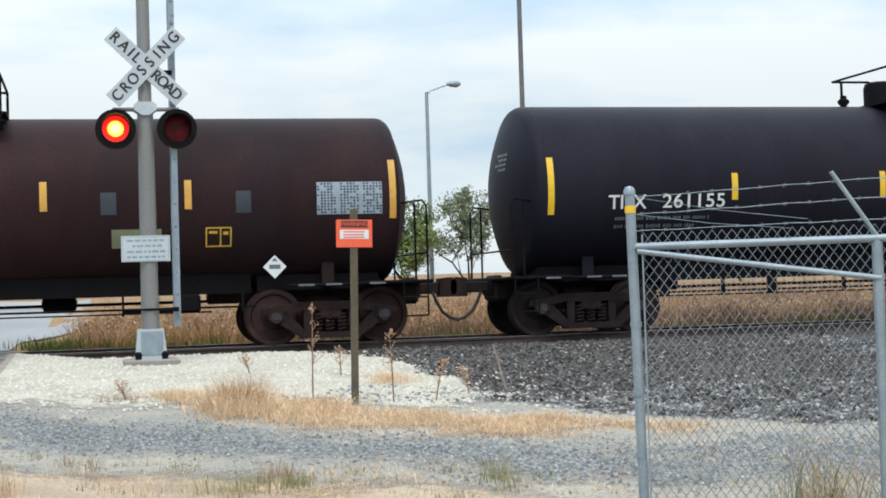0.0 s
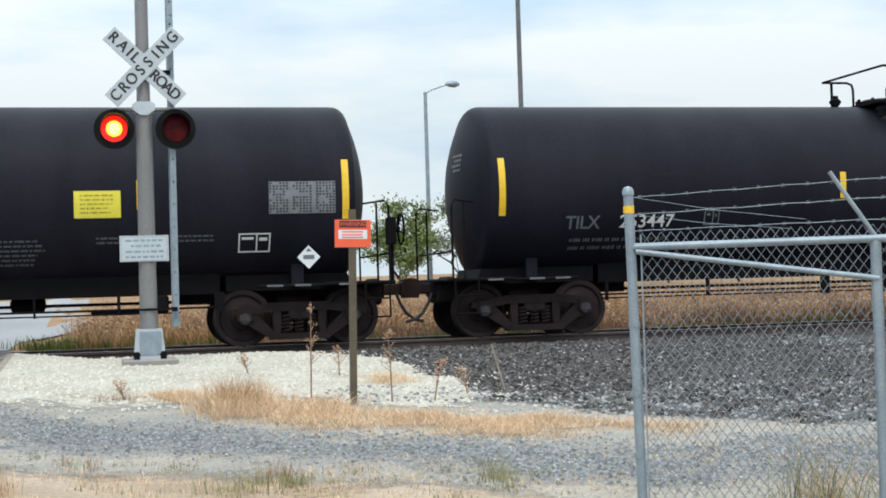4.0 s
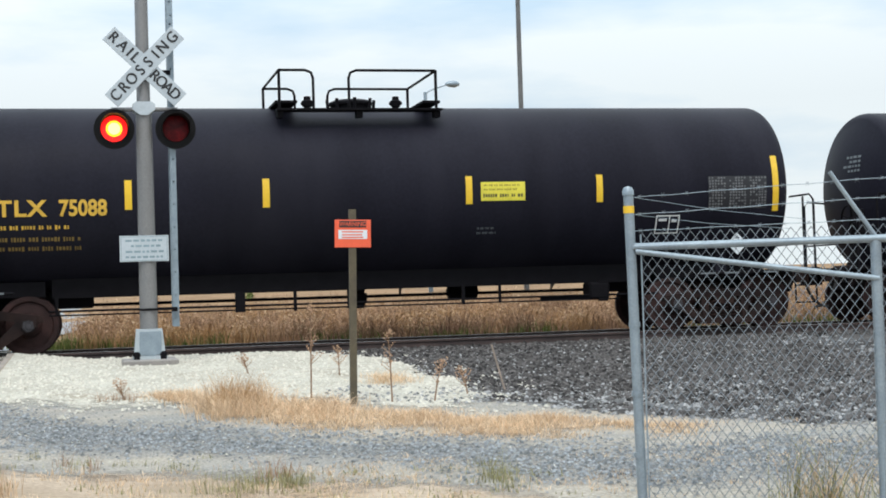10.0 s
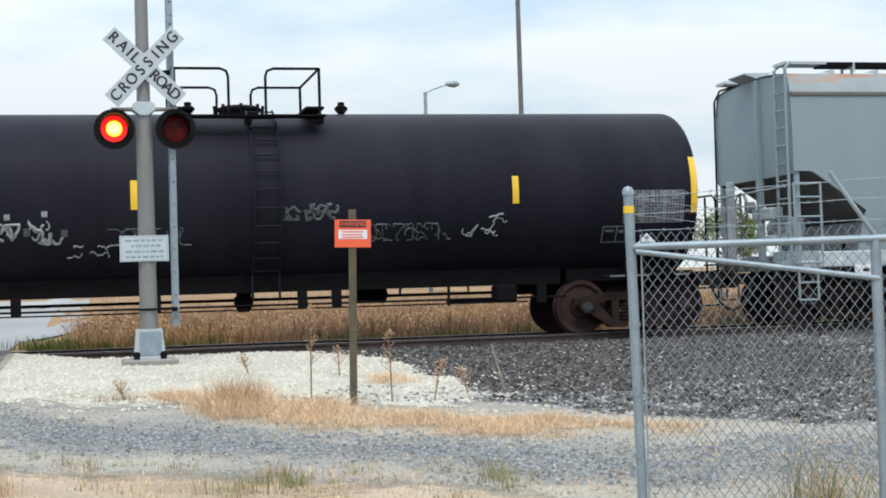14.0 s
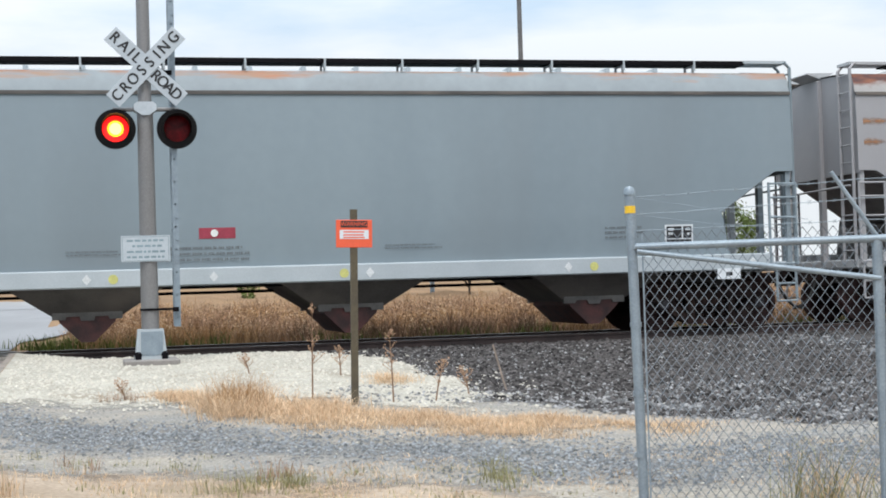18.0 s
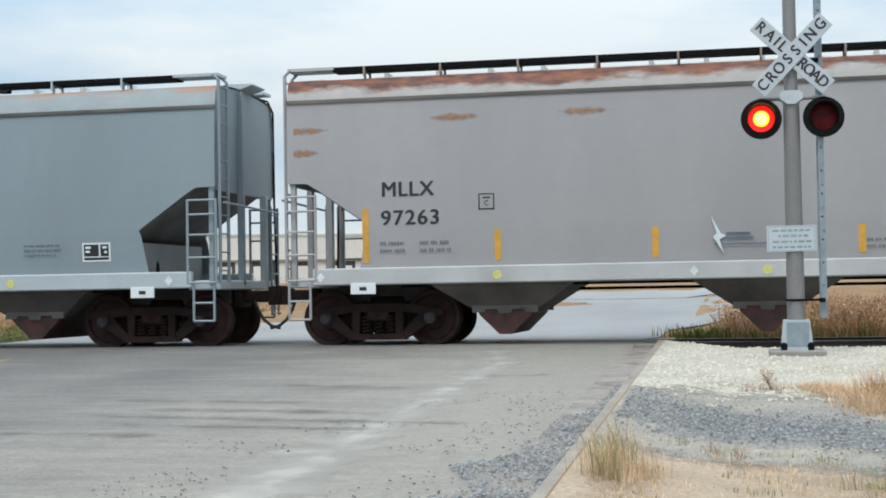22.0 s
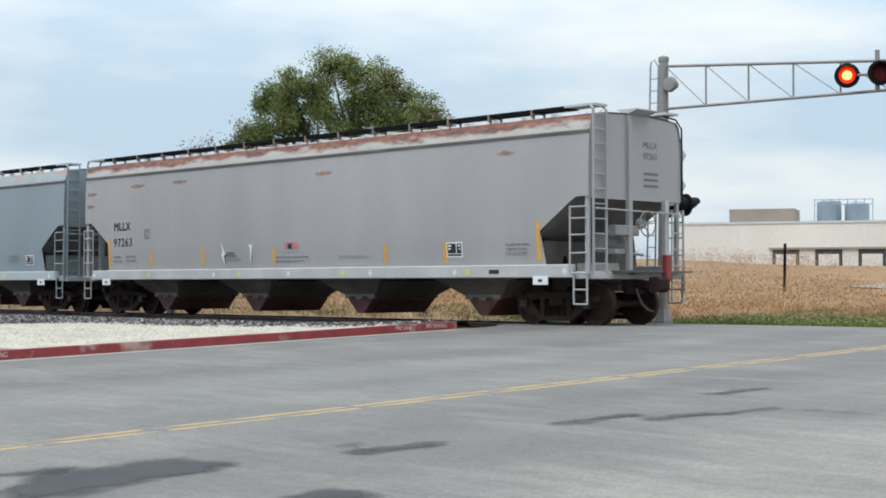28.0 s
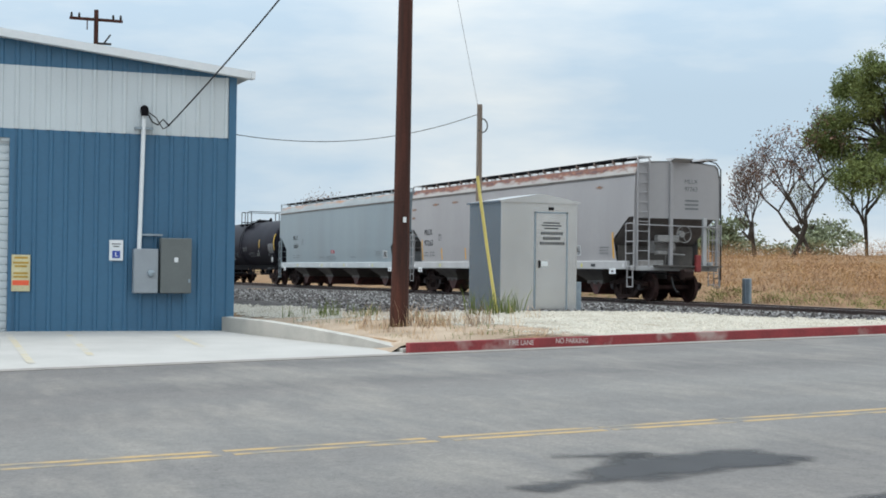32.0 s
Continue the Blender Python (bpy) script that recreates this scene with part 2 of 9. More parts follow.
KERB = mat("dusty_kerb", (0.305, 0.262, 0.222), (0.22, 0.19, 0.163), rough=0.9, scale=2.5, fine=60, bump=0.4, dist=0.006,
           stain=(0.15, 0.135, 0.12), stain_at=(0.55, 0.72), spread=0.2)
GUTTER_DARK = mat("dirty_gutter", (0.300, 0.262, 0.232), (0.190, 0.168, 0.150), rough=0.9, scale=3, fine=45, bump=0.5, dist=0.008,
                  stain=(0.085, 0.076, 0.070), stain_at=(0.52, 0.68), spread=0.3)
GUTTER = mat("stained_gutter", (0.265, 0.242, 0.222), (0.20, 0.185, 0.172), rough=0.9, scale=2, fine=60, bump=0.3, dist=0.004)
KERB_RED = mat("chipped_red_kerb_paint", (0.27, 0.036, 0.040), (0.20, 0.030, 0.033), rough=0.75, scale=3, fine=40, bump=0.35, spread=0.2,
               stain=(0.36, 0.26, 0.235), stain_at=(0.55, 0.66))
ASPHALT = mat("sun_bleached_asphalt", (0.137, 0.128, 0.121), (0.104, 0.099, 0.096), rough=0.92, scale=0.35, fine=90, bump=0.4, dist=0.004,
              stain=(0.162, 0.157, 0.148), stain_at=(0.45, 0.75), spread=0.20, stain_scale=(1.6, 0.25, 1))


def dusty(m, tone, x_from, x_to):
    """Pale dust that thickens across the street, broken up by drifts along and across it."""
    n, l = m.node_tree.nodes, m.node_tree.links
    b = n["Principled BSDF"]
    src = b.inputs["Base Color"].links[0].from_socket
    tc, sep = n.new("ShaderNodeTexCoord"), n.new("ShaderNodeSeparateXYZ")
    l.new(tc.outputs["Object"], sep.inputs["Vector"])
    mr = n.new("ShaderNodeMapRange")
    mr.inputs["From Min"].default_value, mr.inputs["From Max"].default_value = x_from, x_to
    mr.inputs["To Min"].default_value, mr.inputs["To Max"].default_value = -0.32, 0.30
    l.new(sep.outputs["X"], mr.inputs["Value"])
    total = mr.outputs["Result"]
    for scale, turn, k in (((0.35, 0.9, 1), 0.5, 0.9), ((1.2, 5.0, 1), 0.25, 0.55)):
        mp, nz, ma = n.new("ShaderNodeMapping"), n.new("ShaderNodeTexNoise"), n.new("ShaderNodeMath")
        mp.inputs["Scale"].default_value, mp.inputs["Rotation"].default_value = scale, (0, 0, turn)
        nz.inputs["Scale"].default_value, nz.inputs["Detail"].default_value = 1.0, 7
        l.new(tc.outputs["Object"], mp.inputs["Vector"])
        l.new(mp.outputs["Vector"], nz.inputs["Vector"])
        ma.operation = 'MULTIPLY_ADD'
        ma.inputs[1].default_value = k
        l.new(nz.outputs["Fac"], ma.inputs[0])
        l.new(total, ma.inputs[2])
        total = ma.outputs[0]
    r = n.new("ShaderNodeMapRange")
    r.inputs["From Min"].default_value, r.inputs["From Max"].default_value, r.inputs["To Max"].default_value = 0.38, 0.92, 0.9
    l.new(total, r.inputs["Value"])
    mx = n.new("ShaderNodeMix")
    mx.data_type = 'RGBA'
    l.new(r.outputs["Result"], mx.inputs[0])
    l.new(src, mx.inputs[6])
    mx.inputs[7].default_value = (*tone, 1)
    out = mx.outputs[2]
    for scale, k in ((1.3, 0.05), (9.0, 0.13), (34.0, 0.26)):       # patchy wear and coarse stone
        nz, g, mu = n.new("ShaderNodeTexNoise"), n.new("ShaderNodeMapRange"), n.new("ShaderNodeMix")
        nz.inputs["Scale"].default_value, nz.inputs["Detail"].default_value, nz.inputs["Roughness"].default_value = scale, 6, 0.7
        l.new(tc.outputs["Object"], nz.inputs["Vector"])
        g.inputs["From Min"].default_value, g.inputs["From Max"].default_value = 0.3, 0.7
        g.inputs["To Min"].default_value, g.inputs["To Max"].default_value = 1 - k, 1 + k
        l.new(nz.outputs["Fac"], g.inputs["Value"])
        mu.data_type, mu.blend_type = 'RGBA', 'MULTIPLY'
        mu.inputs[0].default_value = 1.0
        l.new(out, mu.inputs[6])
        l.new(g.outputs["Result"], mu.inputs[7])
        out = mu.outputs[2]
    l.new(out, b.inputs["Base Color"])


dusty(ASPHALT, (0.246, 0.226, 0.197), -8.0, -2.5)


def feather(m, lo=0.42, hi=0.58, scale=9.0, amp=0.9, most=1.0):
    """Let a sheet end in a ragged edge, by its cover and a noise."""
    n, l = m.node_tree.nodes, m.node_tree.links
    at, tc, nz = n.new("ShaderNodeAttribute"), n.new("ShaderNodeTexCoord"), n.new("ShaderNodeTexNoise")
    at.attribute_name = "cover"
    nz.inputs["Scale"].default_value, nz.inputs["Detail"].default_value, nz.inputs["Roughness"].default_value = scale, 6, 0.65
    l.new(tc.outputs["Object"], nz.inputs["Vector"])
    ma = n.new("ShaderNodeMath")
    ma.operation = 'MULTIPLY_ADD'
    ma.inputs[1].default_value = amp
    l.new(nz.outputs["Fac"], ma.inputs[0])
    l.new(at.outputs["Fac"], ma.inputs[2])
    r = n.new("ShaderNodeMapRange")
    r.inputs["From Min"].default_value, r.inputs["From Max"].default_value, r.inputs["To Max"].default_value = lo + amp / 2, hi + amp / 2, most
    l.new(ma.outputs[0], r.inputs["Value"])
    l.new(r.outputs["Result"], n["Principled BSDF"].inputs["Alpha"])
    return m


OIL = feather(mat("dark_oil_stain", (0.022, 0.022, 0.025), (0.036, 0.036, 0.039), rough=0.75, scale=2, fine=90, bump=0.3, dist=0.003), 0.10, 0.95, 9.0, 1.1, 0.85)
SKID = feather(mat("rubber_smear", (0.06, 0.06, 0.06), rough=0.8, scale=2, fine=90, bump=0.2, dist=0.003), 0.2, 1.2, 9.0, 1.4, 0.5)
DUSTLINE = feather(mat("pale_road_dust", (0.47, 0.45, 0.41), rough=1, scale=2, fine=60, bump=0.2, dist=0.003), 0.02, 0.85, 3.5, 0.45, 0.72)
PATCHMAT = mat("dark_oil_stain", (0.045, 0.045, 0.047), (0.07, 0.07, 0.07), rough=0.7, scale=2, fine=90, bump=0.3, dist=0.003)
ROAD_YELLOW = mat("worn_yellow_line", (0.385, 0.26, 0.105), (0.31, 0.225, 0.115), rough=0.85, scale=4, fine=80, bump=0.2,
                  stain=(0.165, 0.155, 0.135), stain_at=(0.50, 0.62))
EARTH = mat("dry_grassy_earth", (0.290, 0.187, 0.107), (0.215, 0.138, 0.082), rough=1, scale=0.5, fine=25, bump=0.6, dist=0.03,
            stain=(0.21, 0.17, 0.075), stain_at=(0.6, 0.75), spec=0.1)
GREYGRAVEL = feather(mat("grey_road_gravel", (0.270, 0.260, 0.240), (0.365, 0.325, 0.270), rough=0.95, scale=0.9, fine=38, mix=(0.34, 0.62), bump=1.0, dist=0.03,
                         stain=(0.385, 0.335, 0.272), stain_at=(0.47, 0.62), spread=0.34, spec=0.15, stain_scale=(0.45, 1.6, 1)), 0.30, 0.70, scale=5)
SAND = feather(mat("bare_sandy_earth", (0.42, 0.335, 0.255), (0.33, 0.258, 0.192), rough=1, scale=1.2, fine=30, bump=0.8, dist=0.02, spread=0.22, spec=0.1,
                   stain=(0.26, 0.20, 0.14), stain_at=(0.55, 0.7)), 0.2, 0.8, 5.0, 1.0)
BLUEGRAVEL = feather(mat("blue_grey_stone", (0.198, 0.208, 0.214), (0.29, 0.282, 0.268), rough=0.95, scale=1.6, fine=34, bump=1.0, dist=0.03,
                         spread=0.40, spec=0.15), 0.15, 1.1, 12.0, 1.6, 0.62)
WHITEGRAVEL = feather(mat("white_limestone_gravel", (0.475, 0.445, 0.378), (0.375, 0.348, 0.292), rough=0.95, scale=1.4, fine=30, bump=0.9, dist=0.03,
                          spread=0.20, spec=0.15, stain=(0.30, 0.262, 0.205), stain_at=(0.56, 0.70)), 0.30, 0.66, scale=7)
BALLAST = feather(mat("dark_track_ballast", (0.105, 0.098, 0.094), (0.045, 0.041, 0.040), rough=0.95, scale=1.0, fine=24, bump=1.0, dist=0.05,
                      spread=0.45, spec=0.15), scale=8)
STRAWBED = feather(mat("matted_straw", (0.48, 0.355, 0.245), (0.38, 0.275, 0.188), rough=1, scale=3, fine=45, bump=1.0, dist=0.03, spread=0.35, spec=0.1), 0.25, 0.85, 9.0, 1.2, 0.9)
TIE = mat("creosoted_sleeper", (0.075, 0.060, 0.048), (0.04, 0.034, 0.03), rough=0.95, scale=3, fine=40, bump=0.5, dist=0.01)
RAILMAT = mat("rail_steel", (0.062, 0.038, 0.033), (0.036, 0.023, 0.021), rough=0.7, scale=3, bump=0.2)
BLUEMETAL = mat("blue_ribbed_cladding", (0.036, 0.122, 0.215), (0.030, 0.105, 0.190), rough=0.45, scale=0.6, fine=12, bump=0.03, spread=0.04,
                stain_scale=(1, 1, 0.3))
PALEMETAL = mat("pale_grey_cladding", (0.50, 0.55, 0.575), (0.46, 0.505, 0.53), rough=0.5, scale=0.8, bump=0.03, spread=0.04)
ALU = mat("dull_aluminium_sheet", (0.56, 0.56, 0.55), (0.46, 0.46, 0.455), rough=0.27, metal=0.85, scale=0.7, fine=1.1, bump=0.12, dist=0.05,
          stain=(0.46, 0.46, 0.455), stain_scale=(1, 1, 0.3), spread=0.05)
WOOD = mat("tarred_wooden_pole", (0.085, 0.032, 0.023), (0.042, 0.020, 0.016), rough=0.85, scale=2.5, fine=30, bump=0.5, dist=0.01,
           stain_scale=(4, 4, 0.3), stain=(0.022, 0.014, 0.013), stain_at=(0.52, 0.7), spec=0.2)
GREYWOOD = mat("weathered_wood", (0.26, 0.20, 0.16), (0.16, 0.125, 0.10), rough=0.9, scale=3, fine=30, bump=0.4, stain_scale=(3, 3, 0.3))
POSTWOOD = mat("olive_steel_post", (0.105, 0.085, 0.050), (0.075, 0.06, 0.04), rough=0.8, scale=6, bump=0.2)
BARK = mat("grey_brown_bark", (0.060, 0.047, 0.037), (0.032, 0.026, 0.021), rough=0.95, scale=3, fine=25, bump=0.7, dist=0.02)
LEAF = by_piece(mat("green_leaves", (0.190, 0.230, 0.080), (0.120, 0.160, 0.052), rough=0.7, scale=0.5, bump=0, spread=0.2, spec=0.2), 0.38)
LEAF_PALE = by_piece(mat("grey_green_leaves", (0.20, 0.225, 0.135), (0.15, 0.175, 0.105), rough=0.8, scale=0.6, bump=0, spread=0.2, spec=0.2), 0.4)
LEAF_RED = by_piece(mat("withered_red_leaves", (0.16, 0.085, 0.055), rough=0.8, bump=0, spread=0.2), 0.4)
STRAW_PALE = by_piece(mat("bleached_straw", (0.70, 0.515, 0.340), (0.56, 0.40, 0.262), rough=0.85, scale=1.2, bump=0, spread=0.15, spec=0.15), 0.30)
OLIVE = by_piece(mat("olive_dry_weeds", (0.285, 0.262, 0.125), (0.22, 0.205, 0.095), rough=0.85, bump=0, spread=0.2, spec=0.2), 0.4)
STRAW = by_piece(mat("dry_straw", (0.57, 0.415, 0.265), (0.45, 0.315, 0.200), rough=0.85, scale=0.8, bump=0, spread=0.15, spec=0.15), 0.30)
RUSSET = by_piece(mat("russet_weeds", (0.385, 0.245, 0.155), (0.29, 0.180, 0.114), rough=0.9, scale=0.8, bump=0, spread=0.15, spec=0.15), 0.35)
STRAW_DARK = by_piece(mat("dry_brown_weeds", (0.26, 0.160, 0.100), (0.18, 0.11, 0.072), rough=0.9, scale=0.8, bump=0, spread=0.15, spec=0.15), 0.35)
FIELDGOLD = by_piece(mat("golden_field_weeds", (0.41, 0.250, 0.122), (0.32, 0.190, 0.092), rough=0.9, scale=0.8, bump=0, spread=0.15, spec=0.15), 0.35)
FRESHGREEN = by_piece(mat("fresh_green_weeds", (0.180, 0.215, 0.080), (0.125, 0.160, 0.055), rough=0.85, bump=0, spread=0.2, spec=0.2), 0.4)
GREENGRASS = by_piece(mat("green_weeds", (0.14, 0.165, 0.045), (0.10, 0.13, 0.03), rough=0.85, bump=0, spread=0.2, spec=0.2), 0.4)
WAREHOUSE = mat("white_warehouse_wall", (0.68, 0.66, 0.62), (0.60, 0.58, 0.55), rough=0.8, scale=0.1, fine=2, bump=0.05,
                stain=(0.50, 0.47, 0.43), stain_at=(0.6, 0.8), stain_scale=(1, 1, 0.3), spread=0.04)
DARKHOLE = mat("dark_dock_opening", (0.05, 0.055, 0.06), rough=0.8)
TANBLOCK = mat("tan_block", (0.30, 0.24, 0.19), rough=0.85, scale=0.3)
CABLE = mat("black_cable", (0.012, 0.012, 0.012), rough=0.6, bump=0)


# ---- mesh helpers ----
class Shape:
    """Collects vertices and faces of one mesh."""

    def __init__(self):
        self.v, self.f = [], []

    def add(self, vs, fs):
        k = len(self.v)
        self.v.extend(vs)
        self.f.extend(tuple(i + k for i in q) for q in fs)
        return self

    def box(self, x0, x1, y0, y1, z0, z1, c=0.0):
        if x0 > x1: x0, x1 = x1, x0
        if y0 > y1: y0, y1 = y1, y0
        if z0 > z1: z0, z1 = z1, z0
        if c <= 0:
            return self.add([(x0, y0, z0), (x1, y0, z0), (x1, y1, z0), (x0, y1, z0), (x0, y0, z1), (x1, y0, z1), (x1, y1, z1), (x0, y1, z1)],
                            [(0, 3, 2, 1), (4, 5, 6, 7), (0, 1, 5, 4), (1, 2, 6, 5), (2, 3, 7, 6), (3, 0, 4, 7)])
        c = min(c, (x1 - x0) * 0.45, (y1 - y0) * 0.45, (z1 - z0) * 0.45)
        bm = bmesh.new()
        bmesh.ops.create_cube(bm, size=1)
        for q in bm.verts:
            q.co = (x0 if q.co.x < 0 else x1, y0 if q.co.y < 0 else y1, z0 if q.co.z < 0 else z1)
        bmesh.ops.bevel(bm, geom=bm.edges[:], offset=c, segments=1, affect='EDGES')
        bm.verts.index_update()
        self.add([tuple(q.co) for q in bm.verts], [tuple(q.index for q in p.verts) for p in bm.faces])
        bm.free()
        return self

    def tube(self, pts, r, seg=8, r1=None, caps=True):
        """A round bar along a line of points, tapering to r1."""
        pts = [Vector(p) for p in pts]
        n, k = len(pts), len(self.v)
        up = None
        for i, p in enumerate(pts):
            d = (pts[min(i + 1, n - 1)] - pts[max(i - 1, 0)]).normalized()
            if up is None or abs(d.dot(up)) > 0.95:
                up = Vector((0, 0, 1)) if abs(d.z) < 0.9 else Vector((1, 0, 0))
            a = d.cross(up).normalized()
            b = a.cross(d).normalized()
            up = b
            rr = r if r1 is None else r + (r1 - r) * i / max(n - 1, 1)
            for j in range(seg):
                w = 2 * math.pi * j / seg
                self.v.append(tuple(p + a * (rr * math.cos(w)) + b * (rr * math.sin(w))))
        for i in range(n - 1):
            for j in range(seg):
                o, q = k + i * seg, (j + 1) % seg
                self.f.append((o + j, o + q, o + seg + q, o + seg + j))
        if caps:
            self.f.append(tuple(k + j for j in range(seg))[::-1])
            self.f.append(tuple(k + (n - 1) * seg + j for j in range(seg)))
        return self

    def lathe(self, prof, axis='x', seg=32, at=(0, 0, 0)):
        """Turns (along, radius) pairs round an axis through at."""
        k = len(self.v)
        for s, r in prof:
            for j in range(seg):
                w = 2 * math.pi * j / seg
                c, d = r * math.cos(w), r * math.sin(w)
                p = {'x': (s, c, d), 'y': (d, s, c), 'z': (c, d, s)}[axis]
                self.v.append((p[0] + at[0], p[1] + at[1], p[2] + at[2]))
        for i in range(len(prof) - 1):
            for j in range(seg):
                o, q = k + i * seg, (j + 1) % seg
                self.f.append((o + j, o + q, o + seg + q, o + seg + j))
        self.f.append(tuple(k + j for j in range(seg))[::-1])
        self.f.append(tuple(k + (len(prof) - 1) * seg + j for j in range(seg)))
        return self

    def prism(self, outline, y0, y1, axis='y'):
        """Extrudes an outline (pairs) from y0 to y1: axis y takes (x, z), x takes (y, z), z takes (x, y)."""
        n = len(outline)
        put = {'y': lambda a, b, s: (a, s, b), 'x': lambda a, b, s: (s, a, b), 'z': lambda a, b, s: (a, b, s)}[axis]
        return self.add([put(a, b, y0) for a, b in outline] + [put(a, b, y1) for a, b in outline],
                        [tuple(range(n))[::-1], tuple(range(n, 2 * n))] + [(i, (i + 1) % n, n + (i + 1) % n, n + i) for i in range(n)])

    def quad(self, a, b, c, d):
        return self.add([a, b, c, d], [(0, 1, 2, 3)])

    def mesh(self, name, material, smooth=False):
        me = bpy.data.meshes.new(name)
        me.from_pydata(self.v, [], self.f)
        me.materials.append(material)
        if smooth:
            me.shade_smooth()
            me.set_sharp_from_angle(angle=radians(38))
        me.update()
        return me


def part(name, shape, material, parent=None, label="", smooth=False, at=None):
    ob = new(name, shape.mesh(name, material, smooth))
    if parent is not None:
        ob.parent = parent
    if at is not None:
        ob.matrix_basis = at
    if label:
        tagged(ob, label)
    return ob


def fix_normals(ob):
    bm = bmesh.new()
    bm.from_mesh(ob.data)
    bmesh.ops.recalc_face_normals(bm, faces=bm.faces[:])
    bm.to_mesh(ob.data)
    bm.free()
    return ob


def thing(name, label, category, at=None, group="", kind=""):
    ob = new(name)
    ob.empty_display_size = 0.2
    if at is not None:
        ob.matrix_basis = at
    return tagged(ob, label, category, group, kind)


def words(name, text, size, material, parent, at, spacing=1.0, bold=0.0, widen=1.0, heavy=0.0):
    """Lettering as a flat mesh, read along +x, standing in its own xy plane; at turns it upright."""
    cu = bpy.data.curves.new(name, 'FONT')
    cu.body, cu.size, cu.align_x, cu.align_y, cu.space_character, cu.offset = text, size, 'CENTER', 'CENTER', spacing, bold
    cu.extrude = 0.0015
    tmp = bpy.data.objects.new(name, cu)
    me = bpy.data.meshes.new_from_object(tmp)
    bpy.data.objects.remove(tmp)
    bpy.data.curves.remove(cu)
    me.name = name
    if widen != 1.0:
        me.transform(Matrix.Diagonal((widen, 1, 1, 1)))
    if heavy:                                   # a second, shifted copy thickens the upright strokes
        bm = bmesh.new()
        bm.from_mesh(me)
        twin = bmesh.ops.duplicate(bm, geom=bm.verts[:] + bm.edges[:] + bm.faces[:])["geom"]
        for q in twin:
            if isinstance(q, bmesh.types.BMVert):
                q.co += Vector((heavy, heavy * 0.4, 0.0006))
        bm.to_mesh(me)
        bm.free()
    me.materials.clear()
    me.materials.append(material)
    ob = new(name, me)
    ob.parent = parent
    ob.matrix_basis = at
    return ob


def curve_at(table, s):
    return float(np.interp(s, [p[0] for p in table], [p[1] for p in table]))


# ---- the lie of the land ----
TRACK = 24.9                    # middle of the track
KERB_R, KERB_L = -1.15, -22.4   # the two kerb lines of the street
ROADZ = [(-80, -1.6), (-30, -1.2), (0, -0.71), (22.5, -0.07), (23.4, -0.012), (26.4, -0.012), (28, -0.05), (35, 0.0), (50, 0.33), (70, 0.8),
         (120, 1.6), (200, 2.6), (500, 6), (3000, 22)]
RIGHTZ = [(-80, -1.6), (-30, -1.2), (0, -0.71), (9, -0.47), (14, -0.31), (16, -0.23), (19.5, -0.04), (22.4, -0.06), (23.3, -0.15), (26.5, -0.16),
          (28, -0.16), (35, -0.02), (50, 0.42), (70, 0.95), (120, 1.8), (200, 2.7), (500, 6), (3000, 22)]
BALLZ = [(-80, -1.6), (-30, -1.2), (0, -0.71), (9, -0.50), (13.5, -0.40), (17, -0.36), (20, -0.27), (22.4, -0.15), (23.3, -0.14), (26.5, -0.14),
         (28, -0.18), (35, -0.02), (50, 0.42), (70, 0.95), (120, 1.8), (200, 2.7), (500, 6), (3000, 22)]
LEFTZ = [(-80, -1.8), (-30, -1.4), (0, -0.90), (8.0, -0.70), (8.7, -0.30), (10, -0.16), (13, 0.0), (17, 0.03), (21, -0.03), (22.8, -0.12), (23.3, -0.15),
         (26.5, -0.15), (28, -0.16), (35, -0.02), (50, 0.42), (70, 0.95), (120, 1.8), (200, 2.7), (500, 6), (3000, 22)]


def road_z(y):
    return curve_at(ROADZ, y)


FAR_L = [(27.4, -15.2), (36, -15.5), (38.3, -14.5), (41, -11.6), (46, -9.7), (50.5, -6.0), (52, -5.2), (54, -5.4), (57.5, -9.0), (58, -13), (62, -13)]
FAR_R = [(27.4, -1.45), (32, -1.45), (38, -0.25), (46, 0.0), (62, -0.6)]      # edges of the street beyond the track


def ground_z(x, y):
    if KERB_L - 0.05 <= x <= KERB_R + 0.02 and y < (27.5 if x < -15 else 75):
        return road_z(y) + (0.07 if 36 < y < 57.5 and x < curve_at(FAR_L, y) - 0.3 else -0.05 if y < 28 else -0.015)
    if x > KERB_R:
        k = min(max((x - 2.5) / 3.0, 0), 1)
        z = curve_at(RIGHTZ, y) * (1 - k) + curve_at(BALLZ, y) * k
        lip = road_z(y) + 0.12
        e = min(max((x - KERB_R) / 1.2, 0), 1)
        return lip * (1 - e) + z * e if y < 23 else z
    z = curve_at(LEFTZ, y) + 1.5 * min(max((-x - 30) / 35, 0), 1) * min(max((y - 28.5) / 8, 0), 1) * min(max((125 - y) / 40, 0), 1)
    e = min(max((KERB_L - x) / 5.0, 0), 1)
    if 8.7 <= y < 23:
        return (road_z(y) + 0.13) * (1 - e) + z * e
    return z


def lumpy(x, y):
    d = math.hypot(x, y)
    a = 0.02 if y < 27.5 else min(0.25, 0.02 + (y - 27.5) * 0.01)
    if KERB_L - 1 < x < KERB_R + 0.4 and y < 75 or 23 < y < 27:
        a = 0.0
    return a * noise.noise(Vector((x * 0.35, y * 0.35, 0))) + a * 0.5 * noise.noise(Vector((x * 1.3, y * 1.3, 5)))


def ground_at(x, y):
    return ground_z(x, y) + lumpy(x, y)


